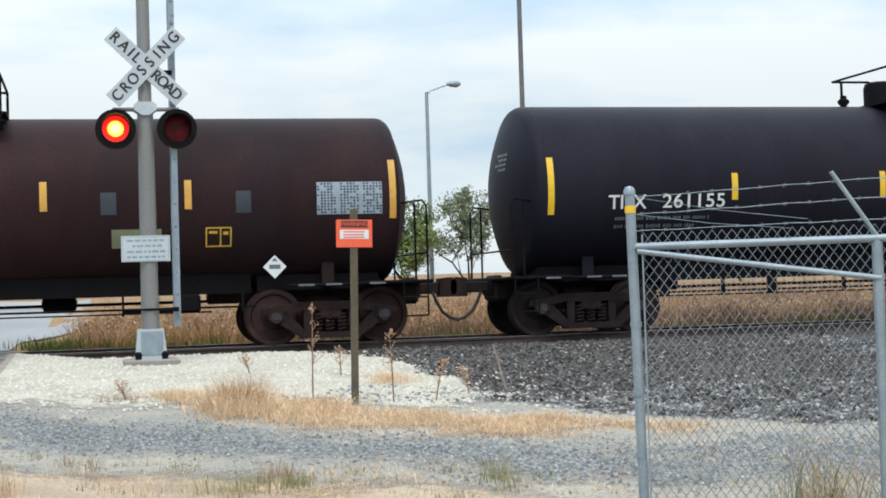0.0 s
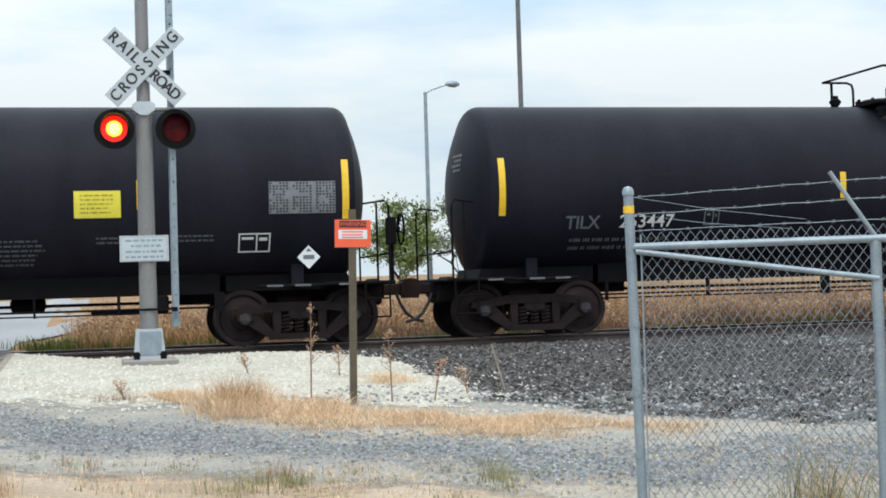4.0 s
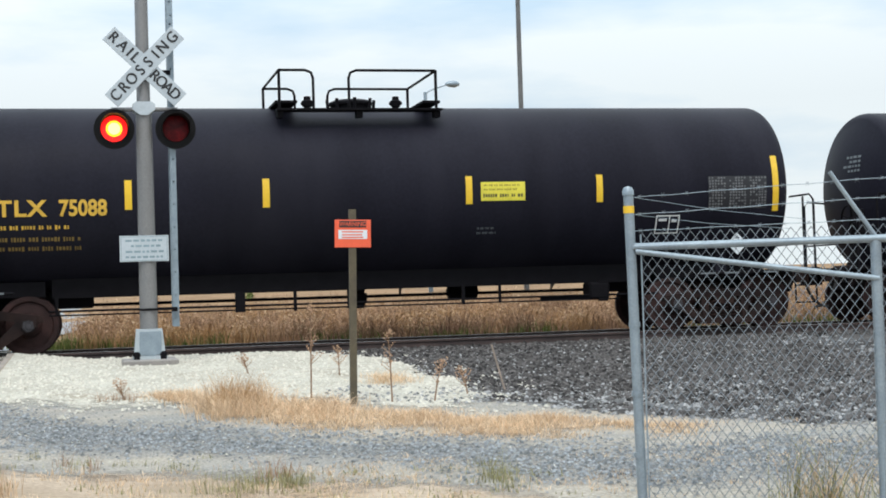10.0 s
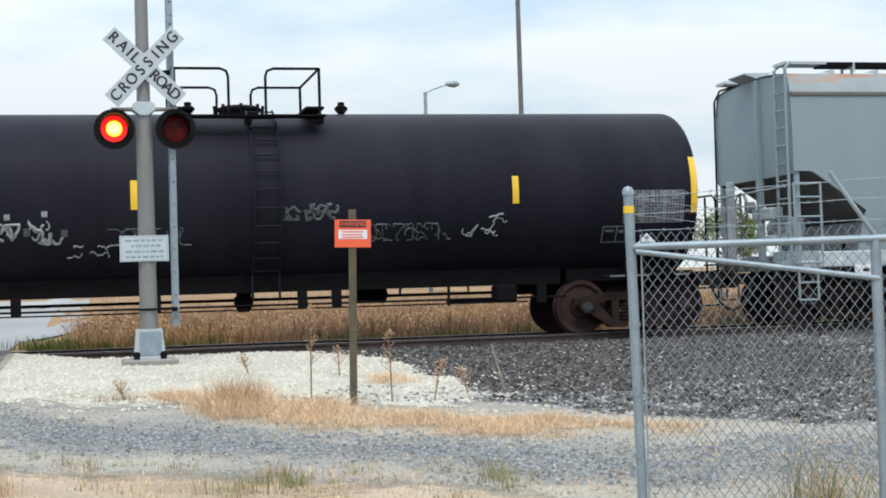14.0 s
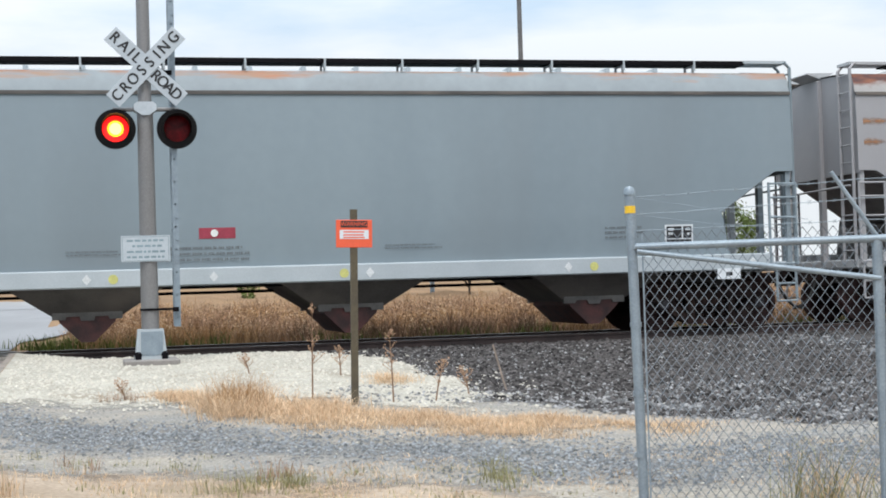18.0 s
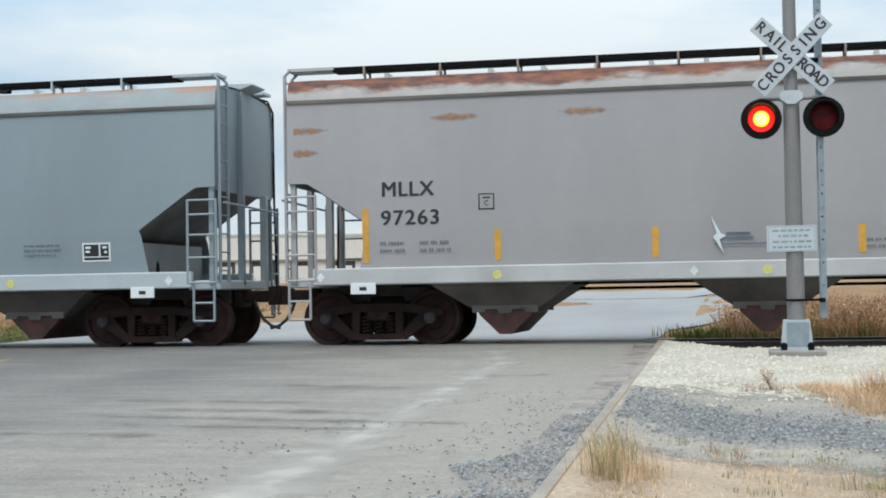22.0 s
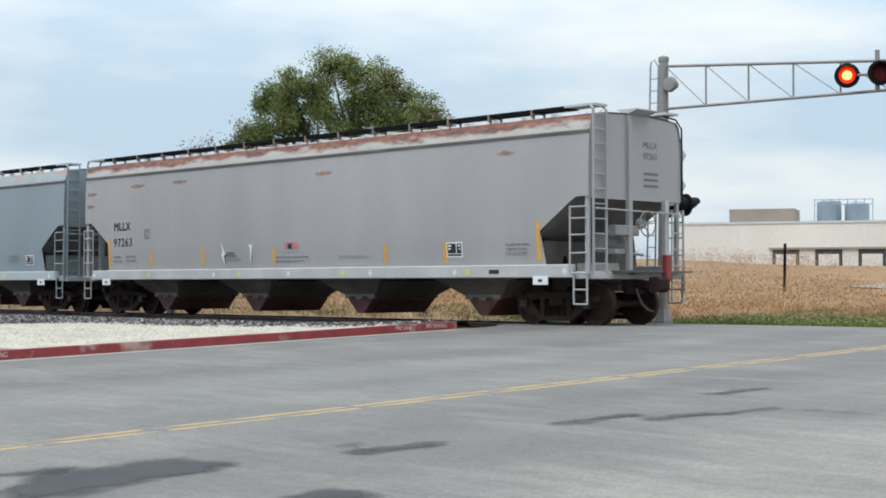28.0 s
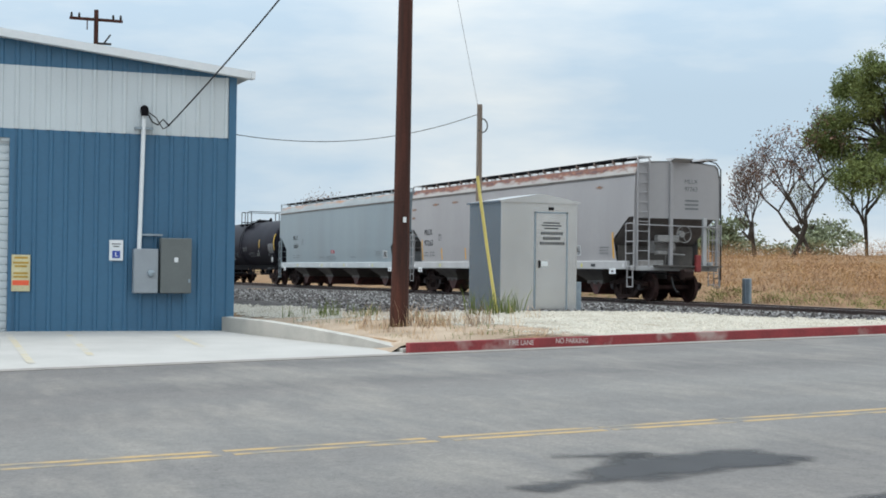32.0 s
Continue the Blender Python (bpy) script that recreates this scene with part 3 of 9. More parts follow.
def sheet(name, xs, ys, height, material, keep=None):
    """A sheet over a grid of lines, at height(x, y)."""
    s = Shape()
    s.v = [(x, y, height(x, y)) for y in ys for x in xs]
    n = len(xs)
    for j in range(len(ys) - 1):
        for i in range(n - 1):
            if keep is None or keep((xs[i] + xs[i + 1]) / 2, (ys[j] + ys[j + 1]) / 2):
                s.f.append((j * n + i, j * n + i + 1, (j + 1) * n + i + 1, (j + 1) * n + i))
    return part(name, s, material, smooth=True)


def lines(*spans):
    out = []
    for a, b, step in spans:
        n = max(1, round((b - a) / step))
        out += [a + (b - a) * i / n for i in range(n)]
    return out + [spans[-1][1]]


gx = lines((-3000, -400, 650), (-400, -120, 40), (-120, -40, 4), (-40, -22.45, 0.8)) + [-22.39] + lines((-20, -2, 0.9)) + [-1.18, -1.12] + \
    lines((-0.9, 12, 0.45), (12, 40, 2), (40, 120, 8), (120, 400, 40), (400, 3000, 650))
gy = lines((-80, -4, 6), (-4, 8, 1), (8, 8.7, 0.35), (8.7, 22, 0.5), (22, 28, 0.25), (28, 60, 1.0), (60, 120, 5), (120, 400, 40), (400, 3000, 650))
tagged(sheet("ground", gx, gy, ground_at, EARTH), "dry grassy earth beside the railway and street", "ground", kind="structure")

# the street, its kerbs and gutters
rx = lines((KERB_L + 0.5, KERB_R - 0.45, 1.0))
ry = lines((-80, 0, 5), (0, 22.5, 0.9), (22.5, 27.5, 0.25))
tagged(sheet("road", rx, ry, lambda x, y: road_z(y) + 0.03 * math.cos((x + 11.5) / 10.5 * 1.4) - 0.02 * (1 if y < 22 or y > 28 else 0), ASPHALT),
       "grey worn asphalt street with cracked edges", "road", kind="structure")


def strip(name, x0, x1, y0, y1, up, material, label, category, parent=None, step=0.5, thick=0.2):
    """A bar that follows the slope of the street."""
    s = Shape()
    ys = lines((y0, y1, step))
    for y in ys:
        z = road_z(y) + up
        s.v += [(x0, y, z), (x1, y, z), (x1, y, z - thick), (x0, y, z - thick)]
    for i in range(len(ys) - 1):
        a, b = 4 * i, 4 * i + 4
        for j in range(4):
            s.f.append((a + j, a + (j + 1) % 4, b + (j + 1) % 4, b + j))
    s.f += [(3, 2, 1, 0), tuple(4 * (len(ys) - 1) + j for j in range(4))]
    ob = fix_normals(part(name, s, material, parent))
    if label:
        tagged(ob, label, category, kind="" if parent else "structure")
    return ob


strip("kerb", KERB_R - 0.06, KERB_R + 0.07, -6, 23.0, 0.11, KERB, "low dusty concrete kerb beside white gravel", "kerb")
strip("gutter", KERB_R - 0.5, KERB_R - 0.06, -6, 23.0, -0.004, GUTTER_DARK, "dirty concrete gutter along the kerb", "gutter", thick=0.1)
strip("gutter", KERB_L + 0.08, KERB_L + 0.5, -40, 22.4, -0.004, GUTTER, "pale concrete gutter along the red kerb", "gutter", thick=0.1)
kerb_left = strip("kerb", KERB_L - 0.10, KERB_L + 0.08, 8.6, 22.3, 0.15, KERB_RED, "red-painted concrete kerb with chipped paint", "kerb")
for x in (-11.62, -11.40):                     # the lines are broken where cracks have been sealed
    rl = random.Random(8)
    y = -12.0
    while y < 22.0:
        e = min(y + rl.uniform(1.2, 4.0), 22.3)
        d = 0.12 * (x + 11.5)
        strip("road_marking", x - 0.055, x + 0.055, y + d, e + d, 0.012, ROAD_YELLOW, "worn yellow centre line on asphalt", "road marking", thick=0.01)
        y = e + rl.uniform(0.04, 0.16)

# ---- the track ----
track = thing("railway_track", "steel rails on dark timber sleepers in ballast", "railway track", kind="structure")
for side in (-1, 1):
    y = TRACK + side * 0.755
    prof = [(-0.07, -0.17), (0.07, -0.17), (0.07, -0.155), (0.012, -0.13), (0.010, -0.045), (0.036, -0.035), (0.036, -0.004), (0.028, 0.0),
            (-0.028, 0.0), (-0.036, -0.004), (-0.036, -0.035), (-0.010, -0.045), (-0.012, -0.13), (-0.07, -0.155)]
    part("rail", Shape().prism([(y + a, b) for a, b in prof], -260, 160, 'x'), RAILMAT, track)
    part("rail_head", Shape().box(-260, 160, y - 0.026, y + 0.026, 0.0, 0.003), BRIGHT, track, "polished running surface")
tie_me = Shape().box(-0.11, 0.11, -1.3, 1.3, -0.34, -0.165, 0.015).mesh("sleeper", TIE)
for i in range(-130, 60):
    x = i * 0.53 + random.uniform(-0.03, 0.03)
    if KERB_L - 0.5 < x < KERB_R + 0.5:
        continue
    o = new("sleeper", tie_me)
    o.parent = track
    o.matrix_basis = pose(x, TRACK + random.uniform(-0.05, 0.05), random.uniform(-0.008, 0.004), 0, 0, random.uniform(-1, 1))
# crossing panels flush with the rails
for y0, y1 in ((TRACK - 1.5, TRACK - 0.83), (TRACK - 0.66, TRACK + 0.66), (TRACK + 0.83, TRACK + 1.5)):
    part("crossing_panel", Shape().box(KERB_L + 0.2, KERB_R - 0.1, y0, y1, -0.15, -0.006, 0.01), ASPHALT, track, "worn asphalt crossing panel")

# ---- the train ----
SPEED = [(0, 4.36), (2, 4.45), (4, 4.52), (7, 4.59), (9, 4.66), (11, 4.73), (13, 4.82), (15, 4.89), (17, 4.95), (19, 5.03), (21, 5.15), (23, 5.26),
         (25, 5.33), (27, 5.37), (29, 5.35), (32, 5.32)]
_g = np.linspace(0, 32, 3201)
_v = np.interp(_g, [a for a, _ in SPEED], [b for _, b in SPEED])
_s = np.concatenate([[0], np.cumsum((_v[1:] + _v[:-1]) / 2 * 0.01)])


def rolled(t):
    """How far the train has gone to the -x side by t seconds."""
    return float(np.interp(t, _g, _s))


WHEEL_R = 0.457
cars, wheelsets = [], []        # (thing, x at the start), (wheelset, its x on the truck)


def truck_meshes(wheel_mat, iron_mat):
    ws = Shape()
    for s in (-1, 1):
        prof = [(s * 0.80, 0.10), (s * 0.80, 0.18), (s * 0.755, 0.20), (s * 0.745, 0.36), (s * 0.79, 0.385), (s * 0.80, 0.44), (s * 0.80, WHEEL_R),
                (s * 0.70, WHEEL_R + 0.006), (s * 0.695, 0.482), (s * 0.67, 0.482), (s * 0.665, 0.40), (s * 0.69, 0.37), (s * 0.70, 0.2), (s * 0.66, 0.12)]
        ws.lathe(prof, 'y', 36)
    ws.lathe([(-1.0, 0.075), (1.0, 0.075)], 'y', 12)
    wheelset = ws.mesh("wheelset", wheel_mat, True)
    caps = Shape().lathe([(-0.98, 0.11), (-1.10, 0.11), (-1.12, 0.09), (-1.12, 0.05), (-1.14, 0.045)], 'y', 14)
    for k in range(3):
        caps.lathe([(-1.11, 0.02), (-1.145, 0.02)], 'y', 6, (0.065 * math.sin(k * 2.09), 0, 0.065 * math.cos(k * 2.09)))
    cap = caps.mesh("axle_cap", CAP_STEEL, True)
    sf = Shape()
    top = [(-1.12, 0.50), (-1.10, 0.60), (-0.72, 0.66), (-0.45, 0.70), (0.45, 0.70), (0.72, 0.66), (1.10, 0.60), (1.12, 0.50)]
    sf.prism(top + [(0.72, 0.52), (0.48, 0.56), (-0.48, 0.56), (-0.72, 0.52)], -0.09, 0.09)
    for s in (-1, 1):
        sf.prism([(s * 1.10, 0.52), (s * 0.72, 0.54), (s * 0.36, 0.17), (s * 0.30, 0.10), (s * 0.46, 0.10)], -0.08, 0.08)
        sf.box(s * 0.44, s * 0.30, -0.085, 0.085, 0.12, 0.60, 0.02)
        sf.prism([(s * 0.77, 0.60), (s * 1.01, 0.60), (s * 1.02, 0.42), (s * 0.98, 0.42), (s * 0.96, 0.53), (s * 0.82, 0.53), (s * 0.80, 0.42), (s * 0.76, 0.42)], -0.12, 0.12)
    sf.prism([(-0.5, 0.10), (0.5, 0.10), (0.44, 0.20), (-0.44, 0.20)], -0.12, 0.12)
    for dx in (-0.2, 0.0, 0.2):
        pts = [(dx + 0.075 * math.cos(k * 0.9), 0.0 + 0.075 * math.sin(k * 0.9), 0.20 + k * 0.0085) for k in range(36)]
        sf.tube(pts, 0.019, 5)
    side = sf.mesh("side_frame", iron_mat, True)
    fix = bmesh.new(); fix.from_mesh(side); bmesh.ops.recalc_face_normals(fix, faces=fix.faces[:]); fix.to_mesh(side); fix.free()
    bol = Shape().box(-0.2, 0.2, -1.08, 1.08, 0.40, 0.62, 0.04).box(-0.3, 0.3, -0.4, 0.4, 0.6, 0.82, 0.04)
    for s in (-1, 1):
        bol.tube([(s * 0.42, -0.75, 0.30), (s * 0.42, 0.75, 0.30)], 0.05, 8)
        bol.tube([(s * 0.55, -0.7, 0.42), (s * 0.2, -0.7, 0.24)], 0.025, 6)
    return wheelset, cap, side, bol.mesh("truck_bolster", iron_mat, True)


TRUCK_BROWN, TRUCK_BLACK = truck_meshes(WHEEL, IRON), truck_meshes(WHEEL_DARK, IRON_DARK)


def add_truck(car, x, kit=TRUCK_BROWN):
    WS_ME, CAP_ME, SIDE_ME, BOL_ME = kit
    bol = new("truck", BOL_ME)
    bol.parent = car
    bol.matrix_basis = pose(x, 0, 0)
    for s in (-1, 1):
        o = new("side_frame", SIDE_ME)
        o.parent = bol
        o.matrix_basis = pose(0, s * 1.0, 0)
        w = new("wheelset", WS_ME)
        w.parent = bol
        w.matrix_basis = pose(s * 0.89, 0, WHEEL_R)
        wheelsets.append((w, s * 0.89))
        for r in (0, 180):
            c = new("axle_cap", CAP_ME)
            c.parent = bol
            c.matrix_basis = pose(s * 0.89, 0, WHEEL_R, 0, 0, r)


def coupler_mesh():
    s = Shape()
    s.box(-0.55, 0.0, -0.10, 0.10, 0.76, 0.96, 0.03)
    s.prism([(0.0, 0.70), (0.22, 0.70), (0.30, 0.78), (0.30, 0.96), (0.20, 1.04), (0.0, 1.02)], -0.16, 0.16)
    s.box(-0.6, -0.45, -0.30, 0.30, 0.66, 1.05, 0.03)
    return s.mesh("coupler", IRON)


COUP_ME = coupler_mesh()
HOSE_ME = Shape().tube([(0, 0.0, 0.78), (0.06, 0, 0.62), (0.16, 0, 0.45), (0.30, 0, 0.34), (0.46, 0, 0.30)], 0.028, 8).mesh("brake_hose", CABLE, True)


def add_coupler(car, x, sgn, reach):
    o = new("coupler", COUP_ME)
    o.parent = car
    o.matrix_basis = pose(x + sgn * reach - sgn * 0.28, 0, 0, 0, 0, 0 if sgn > 0 else 180)
    h = new("brake_hose", HOSE_ME)
    h.parent = car
    h.matrix_basis = pose(x + sgn * (reach - 0.46), -0.36, 0, 0, 0, 0 if sgn > 0 else 180)


def curved(name, x0, x1, z0, z1, R, cz, material, car, label="", proud=0.004, n=6):
    """A thin plate lying on the near flank of a tank."""
    s = Shape()
    for i in range(n + 1):
        z = z0 + (z1 - z0) * i / n
        y = -math.sqrt(max(R * R - (z - cz) ** 2, 0)) - proud
        s.v += [(x0, y, z), (x1, y, z), (x1, y + proud + 0.01, z), (x0, y + proud + 0.01, z)]
    for i in range(n):
        a, b = 4 * i, 4 * i + 4
        s.f += [(a, a + 1, b + 1, b), (a + 1, a + 2, b + 2, b + 1), (a + 3, a, b, b + 3)]
    s.f += [(3, 2, 1, 0), (4 * n, 4 * n + 1, 4 * n + 2, 4 * n + 3)]
    return part(name, s, material, car, label)


def tank_words(text, x, z, size, R, cz, material, car, widen=1.0, bold=0.0, spacing=1.0):
    o = words("lettering", text, size, material, car, Matrix.Identity(4), spacing, bold, widen)
    for q in o.data.vertices:
        up, e = z + q.co.y, q.co.z
        q.co = (x + q.co.x, -math.sqrt(R * R - (up - cz) ** 2) - 0.004 - max(e, 0), up)
    return o


def small_print(car, x0, x1, z0, z1, rows, material, R=None, cz=0, y=None, seed=1):
    """Writing too small to read: rows of plain bars."""
    rnd = random.Random(seed)
    s = Shape()
    h = (z1 - z0) / rows
    for i in range(rows):
        z = z1 - (i + 0.5) * h
        x = x0
        end = x1 - rnd.uniform(0, 0.25) * (x1 - x0)
        lw = h * 0.26
        while x < end:
            for _ in range(rnd.randint(2, 6)):          # one bar for each letter of a word
                if x > end:
                    break
                g = rnd.uniform(0.17, 0.25) * h
                if R:
                    ya = -math.sqrt(R * R - (z - g - cz) ** 2) - 0.004
                    yb = -math.sqrt(R * R - (z + g - cz) ** 2) - 0.004
                else:
                    ya = yb = y
                w = lw * rnd.uniform(0.5, 1.1)
                s.quad((x, ya, z - g), (x + w, ya, z - g), (x + w, yb, z + g), (x, yb, z + g))
                x += w + lw * 0.45
            x += lw * 1.1
    return tagged(part("small_print", s, material, car), kind="stuff")


def tank_car(x0, half, R, cz, body_mat, offset, label, bars, bar_mat=YELLOW, heads=None):
    """x0: its middle at the start. half: from the middle to the crown of a head."""
    car = thing("tank_car", label, "tank car", pose(x0, TRACK, 0), group="cars of the freight train")
    def dish(end):                            # a shallow dished head with a tight knuckle
        pr = [(end - (r * R) ** 2 / (3.8 * R), r * R) for r in (0.01, 0.2, 0.4, 0.55, 0.7, 0.82, 0.90)]
        x1, r1 = pr[-1]
        for k in range(1, 7):
            a = k / 6 * math.pi / 2
            pr.append((x1 - 0.17 * (1 - math.cos(a)) - 0.03 * k / 6, r1 + (R - r1) * math.sin(a)))
        return pr
    ends = heads or (half, half)
    left, right = dish(ends[0]), dish(ends[1])
    span = [(-left[-1][0] + (right[-1][0] + left[-1][0]) * i / 8, R) for i in range(1, 8)]
    prof = [(-x, r) for x, r in left] + span + right[::-1]
    part("tank", Shape().lathe(prof, 'x', 64, (0, 0, cz)), body_mat, car, smooth=True)
    pr = Shape()                              # small print on the head
    rnd = random.Random(int(x0 * 10))
    for i in range(4):
        z, y = cz + 0.60 - i * 0.085, -0.52
        while y < -0.12 - 0.1 * (i % 2):
            w = rnd.uniform(0.05, 0.12)
            q = [(-ends[0] + (yy * yy + (zz - cz) ** 2) / (3.8 * R) - 0.006, yy, zz) for yy, zz in ((y, z), (y + w, z), (y + w, z + 0.045), (y, z + 0.045))]
            pr.quad(*q)
            y += w + 0.03
    tagged(part("small_print", pr, SOFT_INK, car), kind="stuff")
    # stub sills, saddles, draft gear
    zb = cz - R
    e = half + 0.12
    for s in (-1, 1):
        part("stub_sill", Shape().box(s * e, s * (offset - 1.9), -0.33, 0.33, 0.70, 0.98, 0.03), IRON if body_mat is TANK_RED else BLACKBAR, car)
        bs = Shape().prism([(s * (offset - 1.15), 0.90), (s * (offset + 0.95), 0.90), (s * (offset + 0.85), cz - R + 0.16), (s * (offset - 1.15), cz - R + 0.16)], -0.78, 0.78)
        fix_normals(part("body_bolster", bs, BLACKBAR, car))
        part("draft_gear", Shape().box(s * (e - 0.05), s * (e - 0.95), -0.40, 0.40, 0.60, 0.97, 0.05), IRON if body_mat is TANK_RED else IRON_DARK, car)
        for dx in (-0.55, -0.1, 0.62):
            part("edge_mark", Shape().box(s * (offset + dx), s * (offset + dx + 0.26), -1.353, -1.345, 0.955, 0.985), SOFT_INK, car)
        part("end_platform", Shape().box(s * (e - 0.0), s * (e - 1.15), -1.35, 1.35, 0.95, 1.01, 0.02).box(s * (offset - 0.7), s * (e - 1.1), -1.345, -1.25, 0.94, 0.99, 0.02).box(s * (offset - 0.7), s * (e - 1.1), 1.25, 1.345, 0.94, 0.99, 0.02), BLACKBAR, car)
        sad = Shape()
        arc = [(yy, cz - math.sqrt((R + 0.015) ** 2 - yy * yy)) for yy in [0.95 - 0.19 * k for k in range(11)]]
        sad.prism(arc + [(-0.95, 0.95), (0.95, 0.95)], s * offset - 0.10, s * offset + 0.10, 'x')
        fix_normals(part("saddle", sad, body_mat, car))
        add_coupler(car, s * half, s, 0.78 if half < 8.3 else 0.62)
        add_truck(car, s * offset, TRUCK_BROWN if body_mat is TANK_RED or x0 > 40 else TRUCK_BLACK)
        # corner grab irons and end rail
        rail = Shape()
        for y in (-1.36, 1.36):
            rail.tube([(s * (e - 0.10), y, 1.0), (s * (e - 0.10), y, 2.22), (s * (e - 0.16), y * 0.98, 2.31), (s * (e - 0.50), y * 0.92, 2.27)], 0.019, 6)
            rail.tube([(s * (e - 0.30), y, 1.0), (s * (e - 0.30), y, 2.27)], 0.019, 6)
        rail.tube([(s * (e - 0.08), -1.36, 1.45), (s * (e - 0.08), 1.36, 1.45)], 0.017, 6)
        part("end_rail", rail, BLACKBAR, car)
        st = Shape()
        for x in (e - 0.12, e - 0.52):
            st.tube([(s * x, -1.40, 1.0), (s * x, -1.42, 0.42)], 0.016, 6)
        for z in (0.42, 0.72):
            st.tube([(s * (e - 0.12), -1.42, z), (s * (e - 0.52), -1.42, z)], 0.016, 6)
        part("step", st, BLACKBAR, car)
    # centre skirt, brake rigging and its hangers under the belly
    for y in (-0.72, 0.72):
        part("side_bar", Shape().box(-offset + 1.25, offset - 1.25, y - 0.05, y + 0.05, 0.87, cz - R + 0.20), BLACKBAR, car)
    rig = Shape()
    rig.tube([(-offset + 1.2, -0.95, 0.665), (offset - 1.2, -0.95, 0.655)], 0.020, 6)
    rig.tube([(-offset + 1.2, -0.95, 0.60), (offset - 1.9, -0.95, 0.585)], 0.014, 6)
    k = -offset + 1.3
    while k < offset - 1.2:
        w = rnd.choice((0.035, 0.05, 0.05, 0.16))
        rig.box(k, k + w, -0.98, -0.92, rnd.uniform(0.55, 0.60), 0.90)
        k += rnd.uniform(0.5, 2.4)
    rig.tube([(-offset + 1.0, 0.2, 0.75), (offset - 1.0, 0.2, 0.75)], 0.03, 6)
    rig.tube([(offset - 3.3, -0.9, 0.63), (offset - 2.2, -0.9, 0.63)], 0.045, 8)
    part("brake_rigging", rig, BLACKBAR, car)
    part("brake_valve", Shape().box(offset - 2.45, offset - 2.08, -0.99, -0.60, 0.58, 0.88, 0.04), BLACKBAR, car)
    res = Shape().lathe([(0.0, 0.04), (0.03, 0.12), (0.55, 0.12), (0.58, 0.04)], 'x', 14, (offset - 4.6, 0.55, 0.78))
    part("air_reservoir", res, BLACKBAR, car, smooth=True)
    val = Shape().lathe([(0.55, 0.10), (0.68, 0.16), (0.80, 0.16), (0.82, 0.12), (zb + 0.05, 0.15)], 'z', 14)
    part("bottom_outlet", val, BLACKBAR, car, smooth=True)
    for bx, long in bars:
        part_h = (2.02, 2.98) if long else (2.22, 2.68)
        curved("reflector_stripe", bx - 0.055, bx + 0.055, part_h[0], part_h[1], R, cz, bar_mat, car)
    cars.append((car, x0))
    return car


def top_works(car, R, cz, xl, xa, xb, xr, top, manway, dome=None, valves=(), slant=0.0):
    """The platform on top: walkways, a pair of hoops on each side joined across at the ends, manway, valves."""
    z = cz + R
    zp = z - 0.14
    w = 1.06
    plat = Shape()
    for y in (-1, 1):
        plat.box(xl - 0.06, xr + 0.08, y * w - 0.20, y * w + 0.14, zp - 0.03, zp)
        for x in (xl, (xl + xr) / 2, xr):
            plat.box(x - 0.05, x + 0.05, y * w - 0.12, y * w + 0.08, zp - 0.14, zp - 0.02)
    plat.box(xl - 0.06, xl + 0.3, -w, w, z - 0.03, z + 0.01).box(xr - 0.22, xr + 0.08, -w, w, z - 0.03, z + 0.01)
    part("top_platform", plat, BLACKBAR, car)
    c = 0.13
    for y in (-w - 0.05, w + 0.05):
        left = Shape().tube([(xl, y, top), (xa - c, y, top), (xa - 0.03, y, top - 0.04), (xa, y, top - c), (xa, y, zp)], 0.024, 6)
        left.tube([(xl + slant, y, zp), (xl + slant, y, top)], 0.026, 6)
        part("safety_rail", left, BLACKBAR, car)
        right = Shape().tube([(xr, y, top), (xb + c, y, top), (xb + 0.03, y, top - 0.04), (xb, y, top - c), (xb, y, zp)], 0.024, 6)
        right.tube([(xr - slant, y, zp), (xr - slant, y, top)], 0.026, 6)
        part("safety_rail", right, BLACKBAR, car)
    part("cross_rail", Shape().tube([(xl, -w - 0.05, top), (xl, w + 0.05, top)], 0.022, 6), BLACKBAR, car)
    part("cross_rail", Shape().tube([(xr, -w - 0.05, top), (xr, w + 0.05, top)], 0.022, 6), BLACKBAR, car)
    mw = Shape().lathe([(z - 0.2, 0.33), (z + 0.06, 0.33), (z + 0.06, 0.38), (z + 0.10, 0.38), (z + 0.14, 0.30), (z + 0.16, 0.05)], 'z', 20, (manway, 0, 0))
    for k in range(8):
        a = k * math.pi / 4
        mw.tube([(manway + 0.39 * math.cos(a), 0.39 * math.sin(a), z - 0.04), (manway + 0.41 * math.cos(a), 0.41 * math.sin(a), z + 0.15)], 0.03, 6)
    part("manway", mw, BLACKBAR, car, smooth=True)
    if dome:
        part("valve_housing", Shape().lathe([(z - 0.2, 0.29), (z + 0.36, 0.29), (z + 0.44, 0.26), (z + 0.47, 0.18), (z + 0.48, 0.03)], 'z', 24, (dome, 0, 0)), BLACKBAR, car, smooth=True)
    for v in valves:
        sv = Shape().lathe([(z - 0.15, 0.06), (z + 0.03, 0.06), (z + 0.04, 0.085), (z + 0.13, 0.10), (z + 0.16, 0.06), (z + 0.21, 0.06), (z + 0.22, 0.02)], 'z', 12, (v, 0, 0))
        sv.tube([(v - 0.11, 0, z + 0.09), (v + 0.11, 0, z + 0.10)], 0.03, 6)
        part("safety_valve", sv, BLACKBAR, car, smooth=True)


